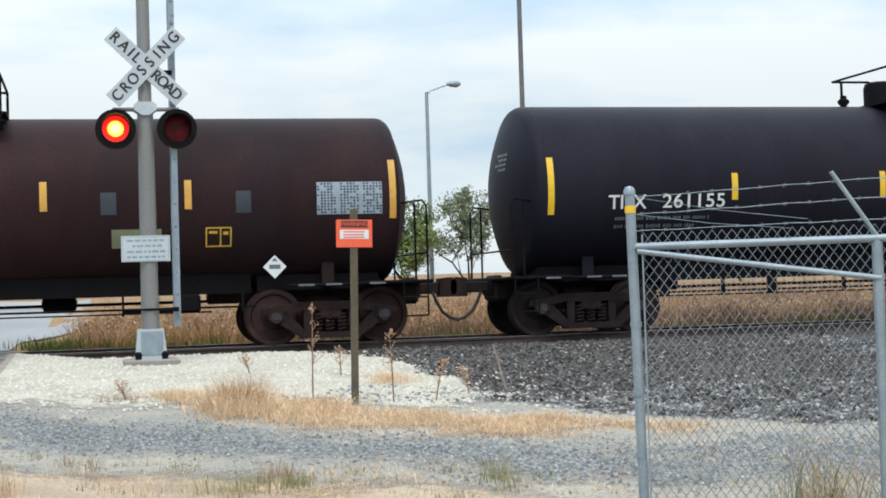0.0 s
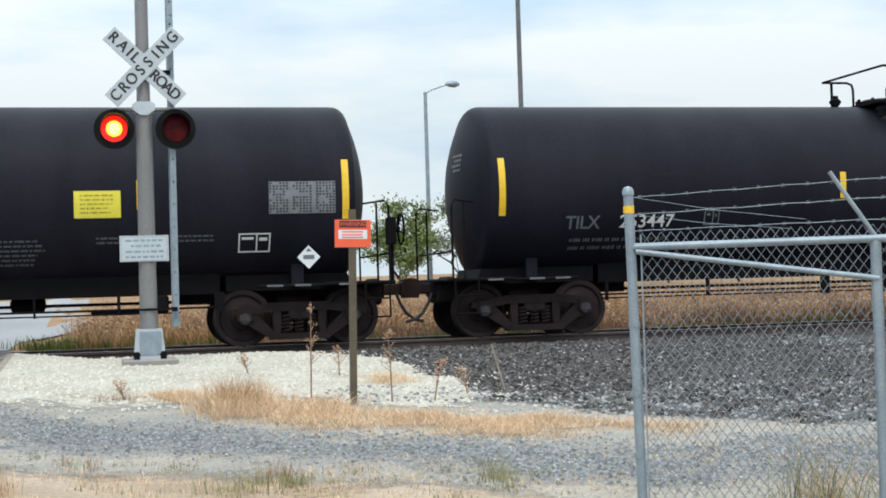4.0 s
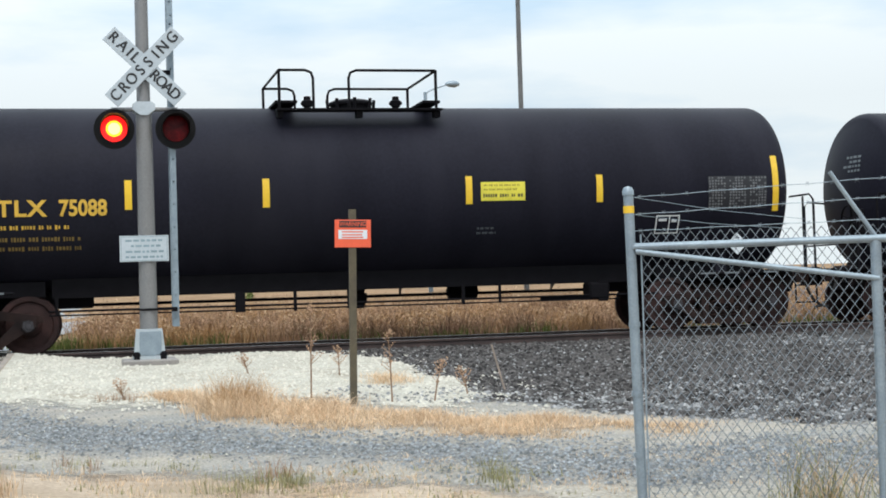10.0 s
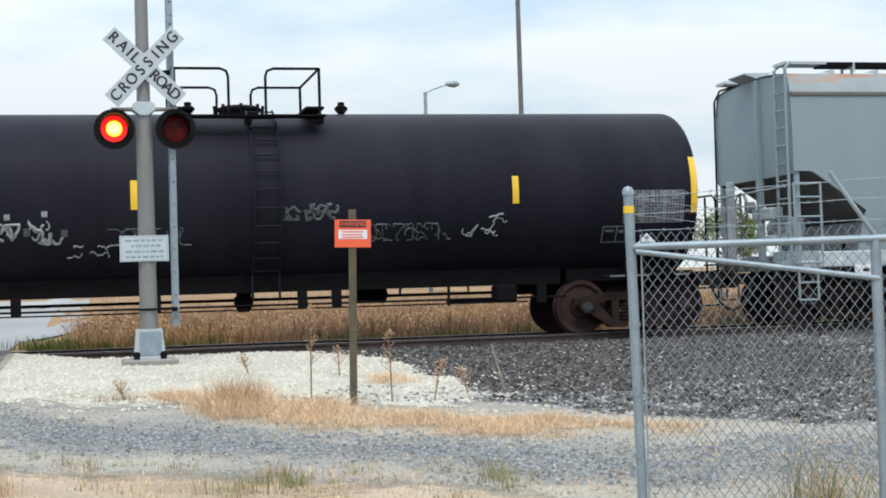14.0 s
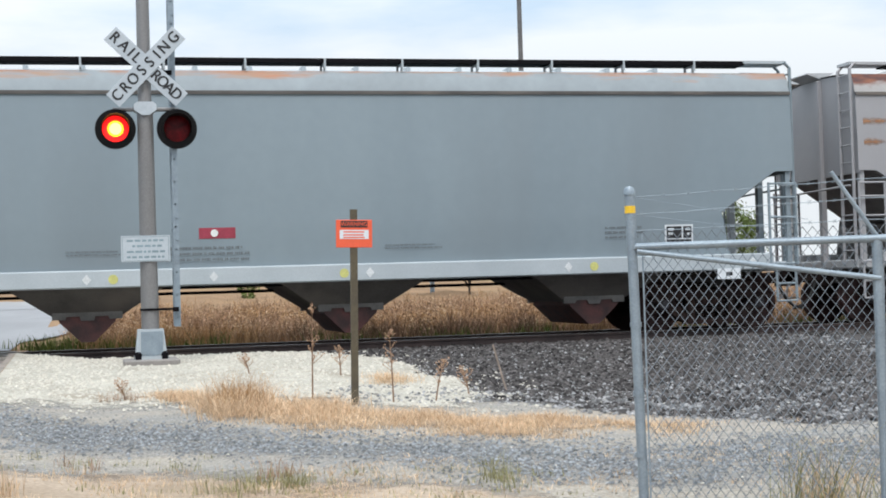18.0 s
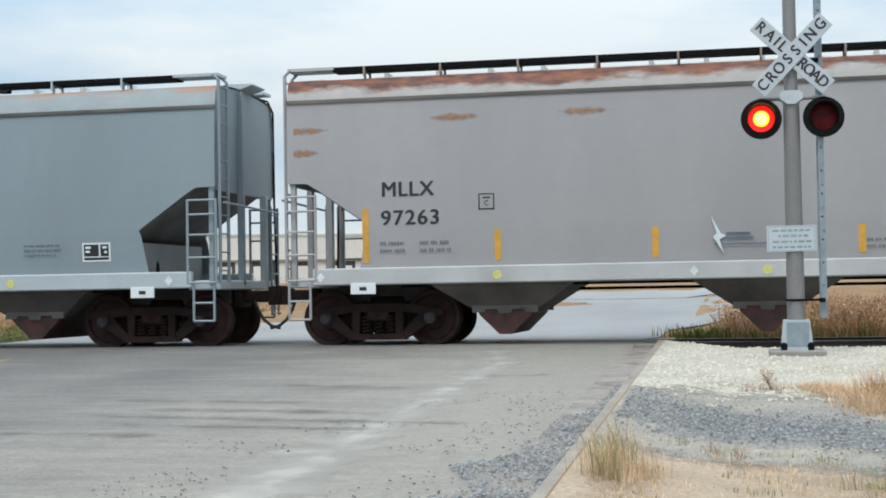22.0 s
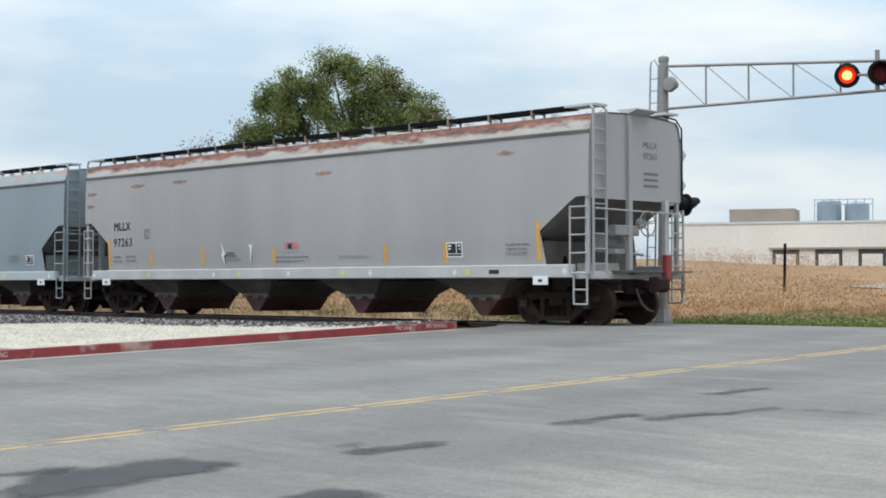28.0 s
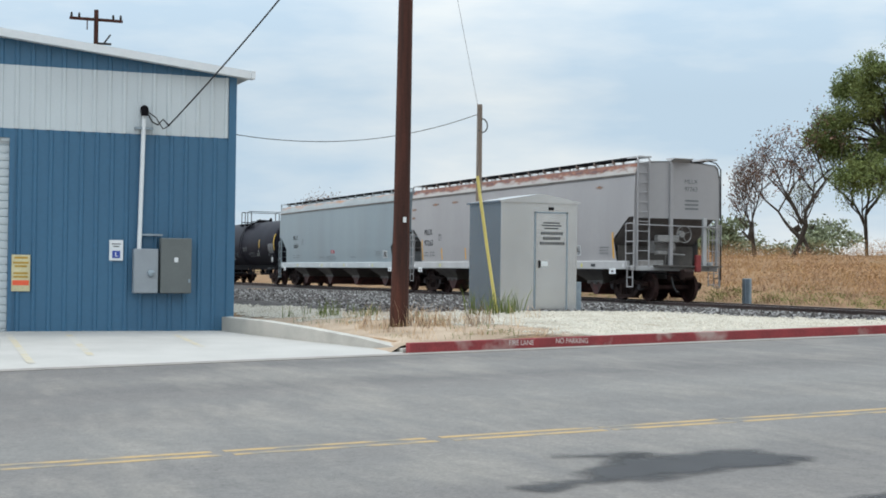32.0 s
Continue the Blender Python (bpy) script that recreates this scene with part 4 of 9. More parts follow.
def ladder_to_top(car, x, R, cz):
    s = Shape()
    for dx in (-0.22, 0.22):
        pts = [(x + dx, -(R + 0.08) * math.cos(a), cz + (R + 0.08) * math.sin(a)) for a in [(-0.95 + 2.2 * k / 12) for k in range(13)]]
        s.tube([(x + dx, pts[0][1], 0.75)] + pts, 0.022, 6)
    for k in range(12):
        a = -0.9 + 2.1 * k / 11
        s.tube([(x - 0.22, -(R + 0.08) * math.cos(a), cz + (R + 0.08) * math.sin(a)), (x + 0.22, -(R + 0.08) * math.cos(a), cz + (R + 0.08) * math.sin(a))], 0.015, 5)
    return part("ladder", s, TANK, car)


R0, C0 = 1.5, 2.5
tank_a = tank_car(-2.6, 7.97, 1.41, 2.40, TANK_RED, 6.4, "rust-brown tank car with faded orange stripes", [(7.43, 1), (4.13, 0), (1.92, 0)], ORANGE, heads=(7.88, 7.88))
tank_b = tank_car(14.7, 7.84, R0, C0, TANK, 6.4, "black tank car with white lettering and yellow stripes", [(-7.19, 1), (7.14, 1), (-3.88, 0), (-1.06, 0), (3.89, 0)], heads=(7.77, 7.65))
tank_c = tank_car(32.2, 8.56, R0, C0, TANK, 7.1, "black tank car with dim lettering and yellow stripes", [(-7.73, 1), (7.79, 1), (4.96, 0), (2.14, 0), (-1.52, 0)], heads=(8.27, 8.15))
tank_d = tank_car(49.85, 7.88, R0, C0 - 0.02, TANK, 6.3, "black tank car with gold lettering and yellow stripes", [(-7.15, 1), (7.13, 1), (-3.85, 0), (-1.7, 0), (1.64, 0), (3.91, 0)], heads=(7.66, 7.72))
tank_e = tank_car(67.0, 7.99, 1.46, 2.42, TANK, 6.6, "black tank car with white stencil and chalky graffiti", [(-7.43, 1), (7.58, 1), (-4.72, 0), (-1.81, 0), (4.4, 0)], heads=(7.92, 8.01))
top_works(tank_a, 1.41, 2.40, -1.0, -0.2, 0.5, 1.3, 4.40, 0.2, valves=(-2.3,))
top_works(tank_b, R0, C0, -0.55, 0.35, 0.96, 1.28, 4.63, 0.72, dome=-0.19, valves=(-0.94,), slant=0.19)
top_works(tank_c, R0, C0, -0.45, 0.20, 0.93, 1.30, 4.62, 0.10, valves=(-0.80, 0.70), slant=0.19)
top_works(tank_d, R0, C0 - 0.02, -1.40, -0.84, -0.25, 1.22, 4.48, -0.03, valves=(-0.78, 0.76))
top_works(tank_e, 1.46, 2.42, -1.13, -0.27, 0.33, 1.21, 4.50, 0.0, valves=(-0.85, 1.75))

for c, x, r, z in ((tank_b, 0.78, R0, C0), (tank_c, 0.90, R0, C0), (tank_e, 0.28, 1.46, 2.42)):
    ladder_to_top(c, x, r, z)
FLANGE = mat("dusty_flange", (0.15, 0.14, 0.13), (0.10, 0.095, 0.09), rough=0.8, scale=4)


BRACKET_RUST = mat("rusty_bracket", (0.20, 0.130, 0.105), (0.34, 0.31, 0.29), rough=0.8, scale=3)


def hopper_car(x0, paint, band, sill_paint, label, half=9.82):
    car = thing("covered_hopper_car", label, "hopper car", pose(x0, TRACK, 0), group="cars of the freight train")
    prof = [(1.24, 1.53), (1.9, 1.585), (2.6, 1.60), (3.3, 1.60), (4.03, 1.57)]
    for s in (-1, 1):                                          # side sheets, cut back above the trucks
        sh = Shape()
        cut = [(1.24, 8.62), (1.9, 8.50), (2.0, 8.46), (2.60, 9.33), (2.69, 9.48), (2.70, half), (3.3, half), (4.03, half)]
        zs = [1.24, 1.9, 2.0, 2.3, 2.6, 2.69, 2.70, 3.3, 4.03]
        xs = [-1, -0.75, -0.5, -0.25, 0, 0.25, 0.5, 0.75, 1]
        for z in zs:
            e, y = curve_at(cut, z), s * curve_at(prof, z)
            sh.v += [(e * k, y, z) for k in xs]
        n = len(xs)
        for j in range(len(zs) - 1):
            for i in range(n - 1):
                sh.f.append((j * n + i, j * n + i + 1, (j + 1) * n + i + 1, (j + 1) * n + i))
        part("side_sheet", sh, paint, car, smooth=True)
        bd = Shape()
        pb = [(4.03, 1.572), (4.31, 1.50), (4.42, 1.40)]
        for z, y in pb:
            bd.v += [(half * k, s * y, z) for k in xs]
        for j in range(2):
            for i in range(n - 1):
                bd.f.append((j * n + i, j * n + i + 1, (j + 1) * n + i + 1, (j + 1) * n + i))
        part("roof_band", bd, band, car, "rust-stained band under the roof" if band is RUST else "", smooth=True)
        # The lip is coloured dark to draw the shadow along the eave.
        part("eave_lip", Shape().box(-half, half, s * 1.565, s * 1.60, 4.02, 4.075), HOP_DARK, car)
        part("side_sill", Shape().box(-9.4, 9.4, s * 1.50, s * 1.63, 1.01, 1.29, 0.02), sill_paint, car)
        wk = Shape().prism([(s * 1.02, 4.625), (s * 1.05, 4.625), (s * 1.05, 4.60), (s * 1.40, 4.60), (s * 1.40, 4.625), (s * 1.43, 4.625), (s * 1.43, 4.555), (s * 1.02, 4.555)],
                           -half + 0.75, half - 0.75, 'x')
        part("running_board", wk, BLACKBAR, car, "dark steel running board")
        bracket = Shape().prism([(-1.40, 4.36), (-1.36, 4.36), (-1.36, 4.53), (-1.06, 4.53), (-1.06, 4.42), (-1.02, 4.42), (-1.02, 4.56), (-1.45, 4.56), (-1.45, 4.62), (-1.47, 4.62), (-1.47, 4.45), (-1.40, 4.45)], -0.016, 0.016, 'x').mesh("board_bracket", BRACKET_RUST if band is RUST else sill_paint)
        k = -half + 1.3
        while k < half - 0.7:
            o = new("board_bracket", bracket)
            o.parent = car
            o.matrix_basis = pose(k, 0, 0, 0, 0, 0 if s < 0 else 180)
            k += 1.28
        for e in (-1, 1):
            part("end_walk", Shape().box(e * (half + 0.02), e * (half - 0.78), s * 1.0, s * 1.45, 4.58, 4.63), sill_paint, car)
    roof = Shape()
    arc = [(-1.40, 4.42), (-1.0, 4.47), (0, 4.52), (1.0, 4.47), (1.40, 4.42)]
    for x in (-half, half):
        roof.v += [(x, y, z) for y, z in arc]
    for i in range(4):
        roof.f.append((i, i + 1, 5 + i + 1, 5 + i))
    part("roof", roof, paint, car, smooth=True)
    hat = Shape().box(-half + 1.2, half - 1.2, -0.38, 0.38, 4.50, 4.60, 0.03)
    k = -half + 1.4
    while k < half - 1.4:
        hat.box(k, k + 0.08, -0.44, 0.44, 4.50, 4.65, 0.01)
        k += 0.9
    part("roof_hatch", hat, sill_paint, car)
    # bays
    for bx in (-6.3, -2.1, 2.1, 6.3):
        hp = Shape()
        T, B = 1.66, 0.50
        z1, z0 = 1.32, 0.56
        a = [(bx - T, -1.50, z1), (bx + T, -1.50, z1), (bx + T, 1.50, z1), (bx - T, 1.50, z1)]
        zm = 0.95
        tm = B + (T - B) * (zm - z0) / (z1 - z0)
        m = [(bx - tm, -1.42, zm), (bx + tm, -1.42, zm), (bx + tm, 1.42, zm), (bx - tm, 1.42, zm)]
        b = [(bx - B, -1.0, z0), (bx + B, -1.0, z0), (bx + B, 1.0, z0), (bx - B, 1.0, z0)]
        hp.add(a + m + b, [(i, (i + 1) % 4, 4 + (i + 1) % 4, 4 + i) for i in range(4)] + [(4 + i, 4 + (i + 1) % 4, 8 + (i + 1) % 4, 8 + i) for i in range(4)] + [(8, 9, 10, 11)])
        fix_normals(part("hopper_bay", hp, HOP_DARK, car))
        gt = Shape()
        gt.prism([(bx - 0.45, 0.58), (bx + 0.45, 0.58), (bx + 0.43, 0.49), (bx + 0.10, 0.17), (bx - 0.10, 0.17), (bx - 0.43, 0.49)], -1.05, 1.05)
        gate = fix_normals(part("outlet_gate", gt, GATE_RED, car, "dull red outlet gate"))
        for y in (-1.07, 1.0):
            fl = Shape().prism([(bx - 0.54, 0.65), (bx + 0.54, 0.65), (bx + 0.54, 0.53), (bx + 0.34, 0.53), (bx + 0.32, 0.58), (bx + 0.12, 0.58), (bx + 0.10, 0.51), (bx - 0.10, 0.51),
                                (bx - 0.12, 0.58), (bx - 0.32, 0.58), (bx - 0.34, 0.53), (bx - 0.54, 0.53)], y - 0.02, y + 0.07)
            part("gate_flange", fl, FLANGE, gate, "pale dusty flange")
    for e in (-1, 1):
        part("stub_sill", Shape().box(e * (half - 0.2), e * 7.7, -0.33, 0.33, 0.72, 1.02, 0.03), HOP_DARK, car)
    rig = Shape().tube([(-8.0, -1.2, 0.98), (8.0, -1.2, 0.98)], 0.022, 6).tube([(-8, 0.9, 0.9), (8, 0.9, 0.9)], 0.03, 6)
    part("brake_rigging", rig, BLACKBAR, car)
    for s in (-1, 1):
        # end wall: upper bulkhead, slope sheet and side gussets
        up = Shape()
        pe = [(2.66, 1.58), (3.3, 1.585), (3.97, 1.555), (4.30, 1.48), (4.42, 1.38)]
        outl = [(-y, z) for z, y in pe] + [(0, 4.50)] + [(y, z) for z, y in reversed(pe)]
        up.prism(outl, s * (half - 0.03), s * (half - 0.08), 'x')
        fix_normals(part("end_sheet", up, paint, car))
        sl = Shape()
        sl.add([(s * 9.60, -1.56, 2.76), (s * 9.60, 1.56, 2.76), (s * 7.40, 1.50, 1.25), (s * 7.40, -1.50, 1.25),
                (s * 9.50, -1.56, 2.76), (s * 9.50, 1.56, 2.76), (s * 7.30, 1.50, 1.25), (s * 7.30, -1.50, 1.25)],
               [(0, 1, 2, 3), (4, 7, 6, 5), (0, 3, 7, 4), (1, 5, 6, 2), (0, 4, 5, 1), (3, 2, 6, 7)])
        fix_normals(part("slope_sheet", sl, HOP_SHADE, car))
        for y in (-1, 1):
            part("corner_post", Shape().box(s * (half - 0.13), s * (half - 0.04), y * 1.47, y * 1.56, 1.05, 4.0, 0.01), RUST_POST if band is RUST else paint, car)
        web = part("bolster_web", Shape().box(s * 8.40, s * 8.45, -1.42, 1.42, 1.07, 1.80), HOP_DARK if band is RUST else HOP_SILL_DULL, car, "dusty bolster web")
        hole = Shape().lathe([(-0.004, 0.10), (0.054, 0.10)], 'x', 20)
        hole.v = [(s * (8.40 + x), y * 0.8 - 0.75, 1.30 + z * 2.0) for x, y, z in hole.v]
        fix_normals(part("lightening_hole", hole, BLACKBAR, web, "dark oval hole"))
        part("shear_plate", Shape().box(s * 7.6, s * 9.4, -1.46, 1.46, 1.03, 1.07), paint, car)
        part("end_post", Shape().box(s * (half - 0.06), s * (half + 0.05), -0.31, -0.19, 1.05, 4.45, 0.01), paint, car)
        for y in (1.0,):
            part("end_post", Shape().box(s * (half - 0.06), s * (half + 0.06), y - 0.07, y + 0.07, 1.05, 2.70, 0.01), sill_paint, car)
        part("grab_pipe", Shape().tube([(s * (half - 0.4), 1.30, 4.62), (s * (half - 0.05), 1.45, 4.50), (s * half, 1.60, 4.30), (s * half, 1.62, 2.6), (s * (half + 0.05), 1.60, 0.7)], 0.022, 6), BLACKBAR, car)
        part("end_sill", Shape().box(s * 9.3, s * (half + 0.05), -1.5, 1.5, 0.98, 1.14, 0.02), sill_paint, car)
        part("roof_end_plate", Shape().prism([(s * (half - 0.3), 4.60), (s * (half + 0.24), 4.59), (s * (half + 0.24), 4.57), (s * half, 4.49), (s * (half - 0.05), 4.46)], -0.30, 0.42),
             sill_paint, car)
        lad = Shape()
        for y in (-1.62, 1.62):
            for x in (half - 0.48, half + 0.02):
                lad.tube([(s * x, y, 1.08), (s * x, y, 2.50)], 0.024, 6)
            for z in (1.10, 1.52, 1.90, 2.24, 2.48):
                lad.tube([(s * (half - 0.48), y, z), (s * (half + 0.02), y, z)], 0.020, 6)
            for x in (half - 0.38, half - 0.02):
                lad.tube([(s * x, y, 0.46), (s * x, y, 1.05)], 0.022, 6)
            for z in (0.46, 0.76):
                lad.tube([(s * (half - 0.38), y, z), (s * (half - 0.02), y, z)], 0.020, 6)
        for y in (-1.50, -1.08):
            lad.tube([(s * (half + 0.05), y, 1.1), (s * (half + 0.05), y, 4.50), (s * (half - 0.05), y, 4.60)], 0.030, 6)
        for k in range(11):
            lad.tube([(s * (half + 0.05), -1.50, 1.3 + k * 0.31), (s * (half + 0.05), -1.08, 1.3 + k * 0.31)], 0.016, 6)
        for y in (1.1, 1.5):
            lad.tube([(s * (half + 0.10), y, 0.5), (s * (half + 0.10), y, 2.5)], 0.02, 6)
        for k in range(6):
            lad.tube([(s * (half + 0.10), 1.1, 0.55 + k * 0.36), (s * (half + 0.10), 1.5, 0.55 + k * 0.36)], 0.016, 6)
        lad.tube([(s * (half + 0.12), -1.5, 2.44), (s * (half + 0.12), 1.5, 2.40)], 0.02, 6)
        part("end_ladder", lad, paint, car)
        add_coupler(car, s * half, s, 0.72)
        add_truck(car, s * 8.45)
        dp = part("door_plate", Shape().box(s * 8.75, s * 8.33, -1.66, -1.63, 0.86, 1.04, 0.005), SIGN_WHITE, car, "small white plate")
        part("mark", Shape().box(s * 8.60, s * 8.48, -1.663, -1.6605, 0.92, 0.98), SIGN_BLACK, dp)
    cars.append((car, x0))
    return car


hopper_f = hopper_car(86.2, HOP_GREY, RUST_LIGHT, HOP_SILL, "grey covered hopper car with dark lettering and lightly rusted roof edge")
hopper_g = hopper_car(107.1, HOP_LIGHT, RUST, mat("pale_sill_paint", (0.44, 0.445, 0.45), (0.36, 0.365, 0.37), rough=0.5, scale=1.2, bump=0.05, spread=0.05,
                      stain=(0.30, 0.29, 0.28), stain_at=(0.55, 0.8)), "pale grey covered hopper car with a heavily rusted roof edge")


# ---- things by the near side of the crossing ----
lenses = []                      # (lens, True for the lamp that is lit on the full second)


def multi(name, pieces, parent, at=None, smooth=True):
    """One mesh of several (shape, material) pieces."""
    me = bpy.data.meshes.new(name)
    v, f, mi = [], [], []
    for k, (s, m) in enumerate(pieces):
        o = len(v)
        v += s.v
        f += [tuple(i + o for i in q) for q in s.f]
        mi += [k] * len(s.f)
        me.materials.append(m)
    me.from_pydata(v, [], f)
    me.polygons.foreach_set("material_index", mi)
    if smooth:
        me.shade_smooth()
        me.set_sharp_from_angle(angle=radians(38))
    me.update()
    ob = new(name, me)
    ob.parent = parent
    if at is not None:
        ob.matrix_basis = at
    return ob


def flasher(parent, at, lit_first, live=True):
    """A signal lamp that faces its own -y: round background, hood, housing and a turning lens."""
    s = Shape()
    s.lathe([(0.00, 0.176), (-0.012, 0.176), (-0.012, 0.262), (0.012, 0.265), (0.03, 0.255), (0.03, 0.180), (0.10, 0.180), (0.22, 0.12), (0.24, 0.05)], 'y', 40)
    k = len(s.v)
    n = 24
    for i in range(n + 1):
        a = radians(-125 + 250 * i / n)
        reach = 0.30 if abs(a) < 1.2 else 0.30 * max(0.25, 1 - (abs(a) - 1.2) * 0.8)
        for r, y in ((0.186, -0.01), (0.178, -0.01), (0.178, -reach), (0.186, -reach)):
            s.v.append((r * math.sin(a), y, r * math.cos(a)))
    for i in range(n):
        for j in range(4):
            s.f.append((k + 4 * i + j, k + 4 * i + (j + 1) % 4, k + 4 * i + 4 + (j + 1) % 4, k + 4 * i + 4 + j))
    lamp = fix_normals(part("lamp", s, SIGNAL_BLACK, parent, "black signal lamp with a hood", smooth=True, at=at))
    core, ring, back = Shape(), Shape(), Shape()
    # Discs for the blown-out core; the ring is widened to take in bloom.
    hot = Shape().lathe([(-0.014, 0.01), (-0.013, 0.078)], 'y', 24)
    core.lathe([(-0.012, 0.078), (-0.010, 0.106)], 'y', 24)
    ring.lathe([(-0.009, 0.106), (-0.004, 0.172)], 'y', 24)
    ring.f, core.f = ring.f[:-2], core.f[:-2]
    back.lathe([(-0.003, 0.174), (0.004, 0.173), (0.007, 0.150), (0.012, 0.02)], 'y', 24)
    lens = multi("lens", [(hot, LENS_HOT), (core, LENS_ON), (ring, LENS_GLOW), (back, LENS_OFF)], lamp, pose(0, -0.02, 0))
    tagged(lens, "red signal lens")
    if live:
        lenses.append((lens, lit_first))
    else:
        lens.matrix_basis = pose(0, -0.02, 0, 0, 0, 180)
    return lamp


MX, MY = 0.755, 19.75
signal = thing("crossing_signal", "grey signal mast with white crossbuck and red flashers on concrete", "railway signal", pose(MX, MY, -0.05))
part("mast", Shape().tube([(0, 0, 0.1), (0, 0, 3.4)], 0.118, 20, 0.104).tube([(0, 0, 3.4), (0, 0, 5.6)], 0.088, 20, 0.083), MASTPAINT, signal, smooth=True)
base = Shape()
for z0, z1, a0, a1 in ((0.09, 0.13, 0.215, 0.215), (0.13, 0.48, 0.20, 0.165)):
    base.add([(x * (a0 if k < 4 else a1), y * (a0 if k < 4 else a1), z0 if k < 4 else z1) for k, (x, y) in enumerate([(-1, -1), (1, -1), (1, 1), (-1, 1)] * 2)],
             [(0, 3, 2, 1), (4, 5, 6, 7), (0, 1, 5, 4), (1, 2, 6, 5), (2, 3, 7, 6), (3, 0, 4, 7)])
base_ob = part("base_casting", base, HOP_SILL, signal, "pale cast base with a bolted cover")
part("cover_plate", Shape().prism([(-0.135, 0.16), (0.0, 0.12), (0.145, 0.16), (0.15, 0.45), (-0.13, 0.45)], -0.212, -0.19), GALV, base_ob)
for x in (-0.17, 0.17):
    part("anchor_bolt", Shape().lathe([(0.08, 0.05), (0.17, 0.05), (0.19, 0.02)], 'z', 8, (x, -0.19, 0)), BLACKBAR, base_ob)
part("concrete_pad", Shape().box(-0.36, 0.36, -0.36, 0.36, -0.25, 0.09, 0.02), GUTTER, signal, "square concrete foundation")
# crossbuck: two boards with their words
for k, (a, text) in enumerate(((45, ""), (-45, ""))):
    at = pose(0.022, -0.135 - 0.012 * k, 3.925, 0, a - 1.0, 0)
    b = part("crossbuck_board", Shape().box(-0.63, 0.63, -0.004, 0.004, -0.118, 0.118, 0.003), BUCK_WHITE, signal, "white board with black capitals", at=at)
    if k == 0:
        for t, xs in (("RAIL", (-0.545, -0.385, -0.265, -0.165)), ("ROAD", (0.175, 0.29, 0.405, 0.525))):
            for ch, x in zip(t, xs):
                words("lettering", ch, 0.205, SIGN_BLACK, b, pose(x - 0.005, -0.006, 0, 90, 0, 0), widen=0.9, heavy=0.010)
    else:
        for ch, x in zip("CROSSING", (-0.535, -0.385, -0.235, -0.075, 0.075, 0.215, 0.35, 0.53)):
            words("lettering", ch, 0.205, SIGN_BLACK, b, pose(x - 0.005, -0.006, 0, 90, 0, 0), widen=0.9, heavy=0.010)
arm = Shape().tube([(-0.42, -0.02, 3.375), (0.44, -0.02, 3.375)], 0.028, 10)
arm.tube([(-0.385, -0.02, 3.375), (-0.385, 0.02, 3.22)], 0.03, 8).tube([(0.405, -0.02, 3.375), (0.405, 0.02, 3.22)], 0.03, 8)
part("cross_arm", arm, MASTPAINT, signal, smooth=True)
part("arm_bracket", Shape().prism([(-0.145, 3.36), (-0.145, 3.43), (-0.10, 3.465), (0.10, 3.465), (0.145, 3.43), (0.145, 3.36), (0.05, 3.29), (-0.05, 3.29)][::-1], -0.14, 0.14), BUCK_WHITE, signal, "white painted arm bracket")
flasher(signal, pose(-0.388, -0.05, 3.115), True)
flasher(signal, pose(0.408, -0.05, 3.115), False)
plate = part("notice_plate", Shape().box(-0.315, 0.315, -0.135, -0.128, 1.365, 1.705, 0.004), BUCK_WHITE, signal, "white notice with small dark print", at=pose(-0.04, 0, 0))
pr = Shape().box(-0.29, 0.29, -0.1365, -0.136, 1.688, 1.694).box(-0.29, 0.29, -0.1365, -0.136, 1.376, 1.382).box(-0.298, -0.292, -0.1365, -0.136, 1.38, 1.69).box(0.292, 0.298, -0.1365, -0.136, 1.38, 1.69)
for i, z in enumerate((1.64, 1.57, 1.495, 1.425)):
    x = -0.24 + (0.07 if i == 1 else 0.0)
    rnd = random.Random(i)
    while x < (0.16 if i == 1 else 0.23):
        w = rnd.uniform(0.03, 0.09)
        pr.box(x, min(x + w, 0.25), -0.1368, -0.136, z - 0.014, z + 0.014)
        x += w + 0.02
part("small_print", pr, mat("grey_print", (0.22, 0.30, 0.33), rough=0.6, bump=0), plate)
# the mast's ladder, edge on, and its brackets
lad = Shape().box(0.325, 0.400, 0.02, 0.05, 0.50, 5.6).box(0.325, 0.400, 0.42, 0.45, 0.50, 5.6)
for k in range(17):
    lad.tube([(0.36, 0.02, 0.62 + k * 0.30), (0.36, 0.45, 0.62 + k * 0.30)], 0.014, 6)
    lad.tube([(0.375, 0.0, 0.75 + k * 0.30), (0.375, 0.021, 0.75 + k * 0.30)], 0.012, 6)
part("ladder", lad, GALV, signal, "galvanised ladder", at=pose(0, 0, 0, 0, 0.1, 0))
part("ladder_bracket", Shape().box(-0.13, 0.36, -0.125, -0.10, 0.72, 0.75).box(0.30, 0.37, -0.12, 0.05, 0.70, 0.76).box(0.1, 0.36, 0.0, 0.03, 3.84, 3.90), BLACKBAR, signal)

# warning sign on its post
wx, wy = 2.52, 14.42
wz = ground_at(wx, wy)
warn = thing("warning_sign", "small orange-red warning sign on a thin olive post", "sign", pose(wx, wy, wz - 0.03, 0, 1.2, 0))
part("post", Shape().add([(x * 0.035, y * 0.02, z) for z in (-0.3, 1.98) for x, y in ((-1, -1), (1, -1), (1, 1), (-1, 1))],
                         [(0, 3, 2, 1), (4, 5, 6, 7), (0, 1, 5, 4), (1, 2, 6, 5), (2, 3, 7, 6), (3, 0, 4, 7)]), POSTWOOD, warn)
wb = part("sign_board", Shape().box(-0.182, 0.182, -0.030, -0.022, 1.60, 1.875, 0.004), WARN_ORANGE, warn)
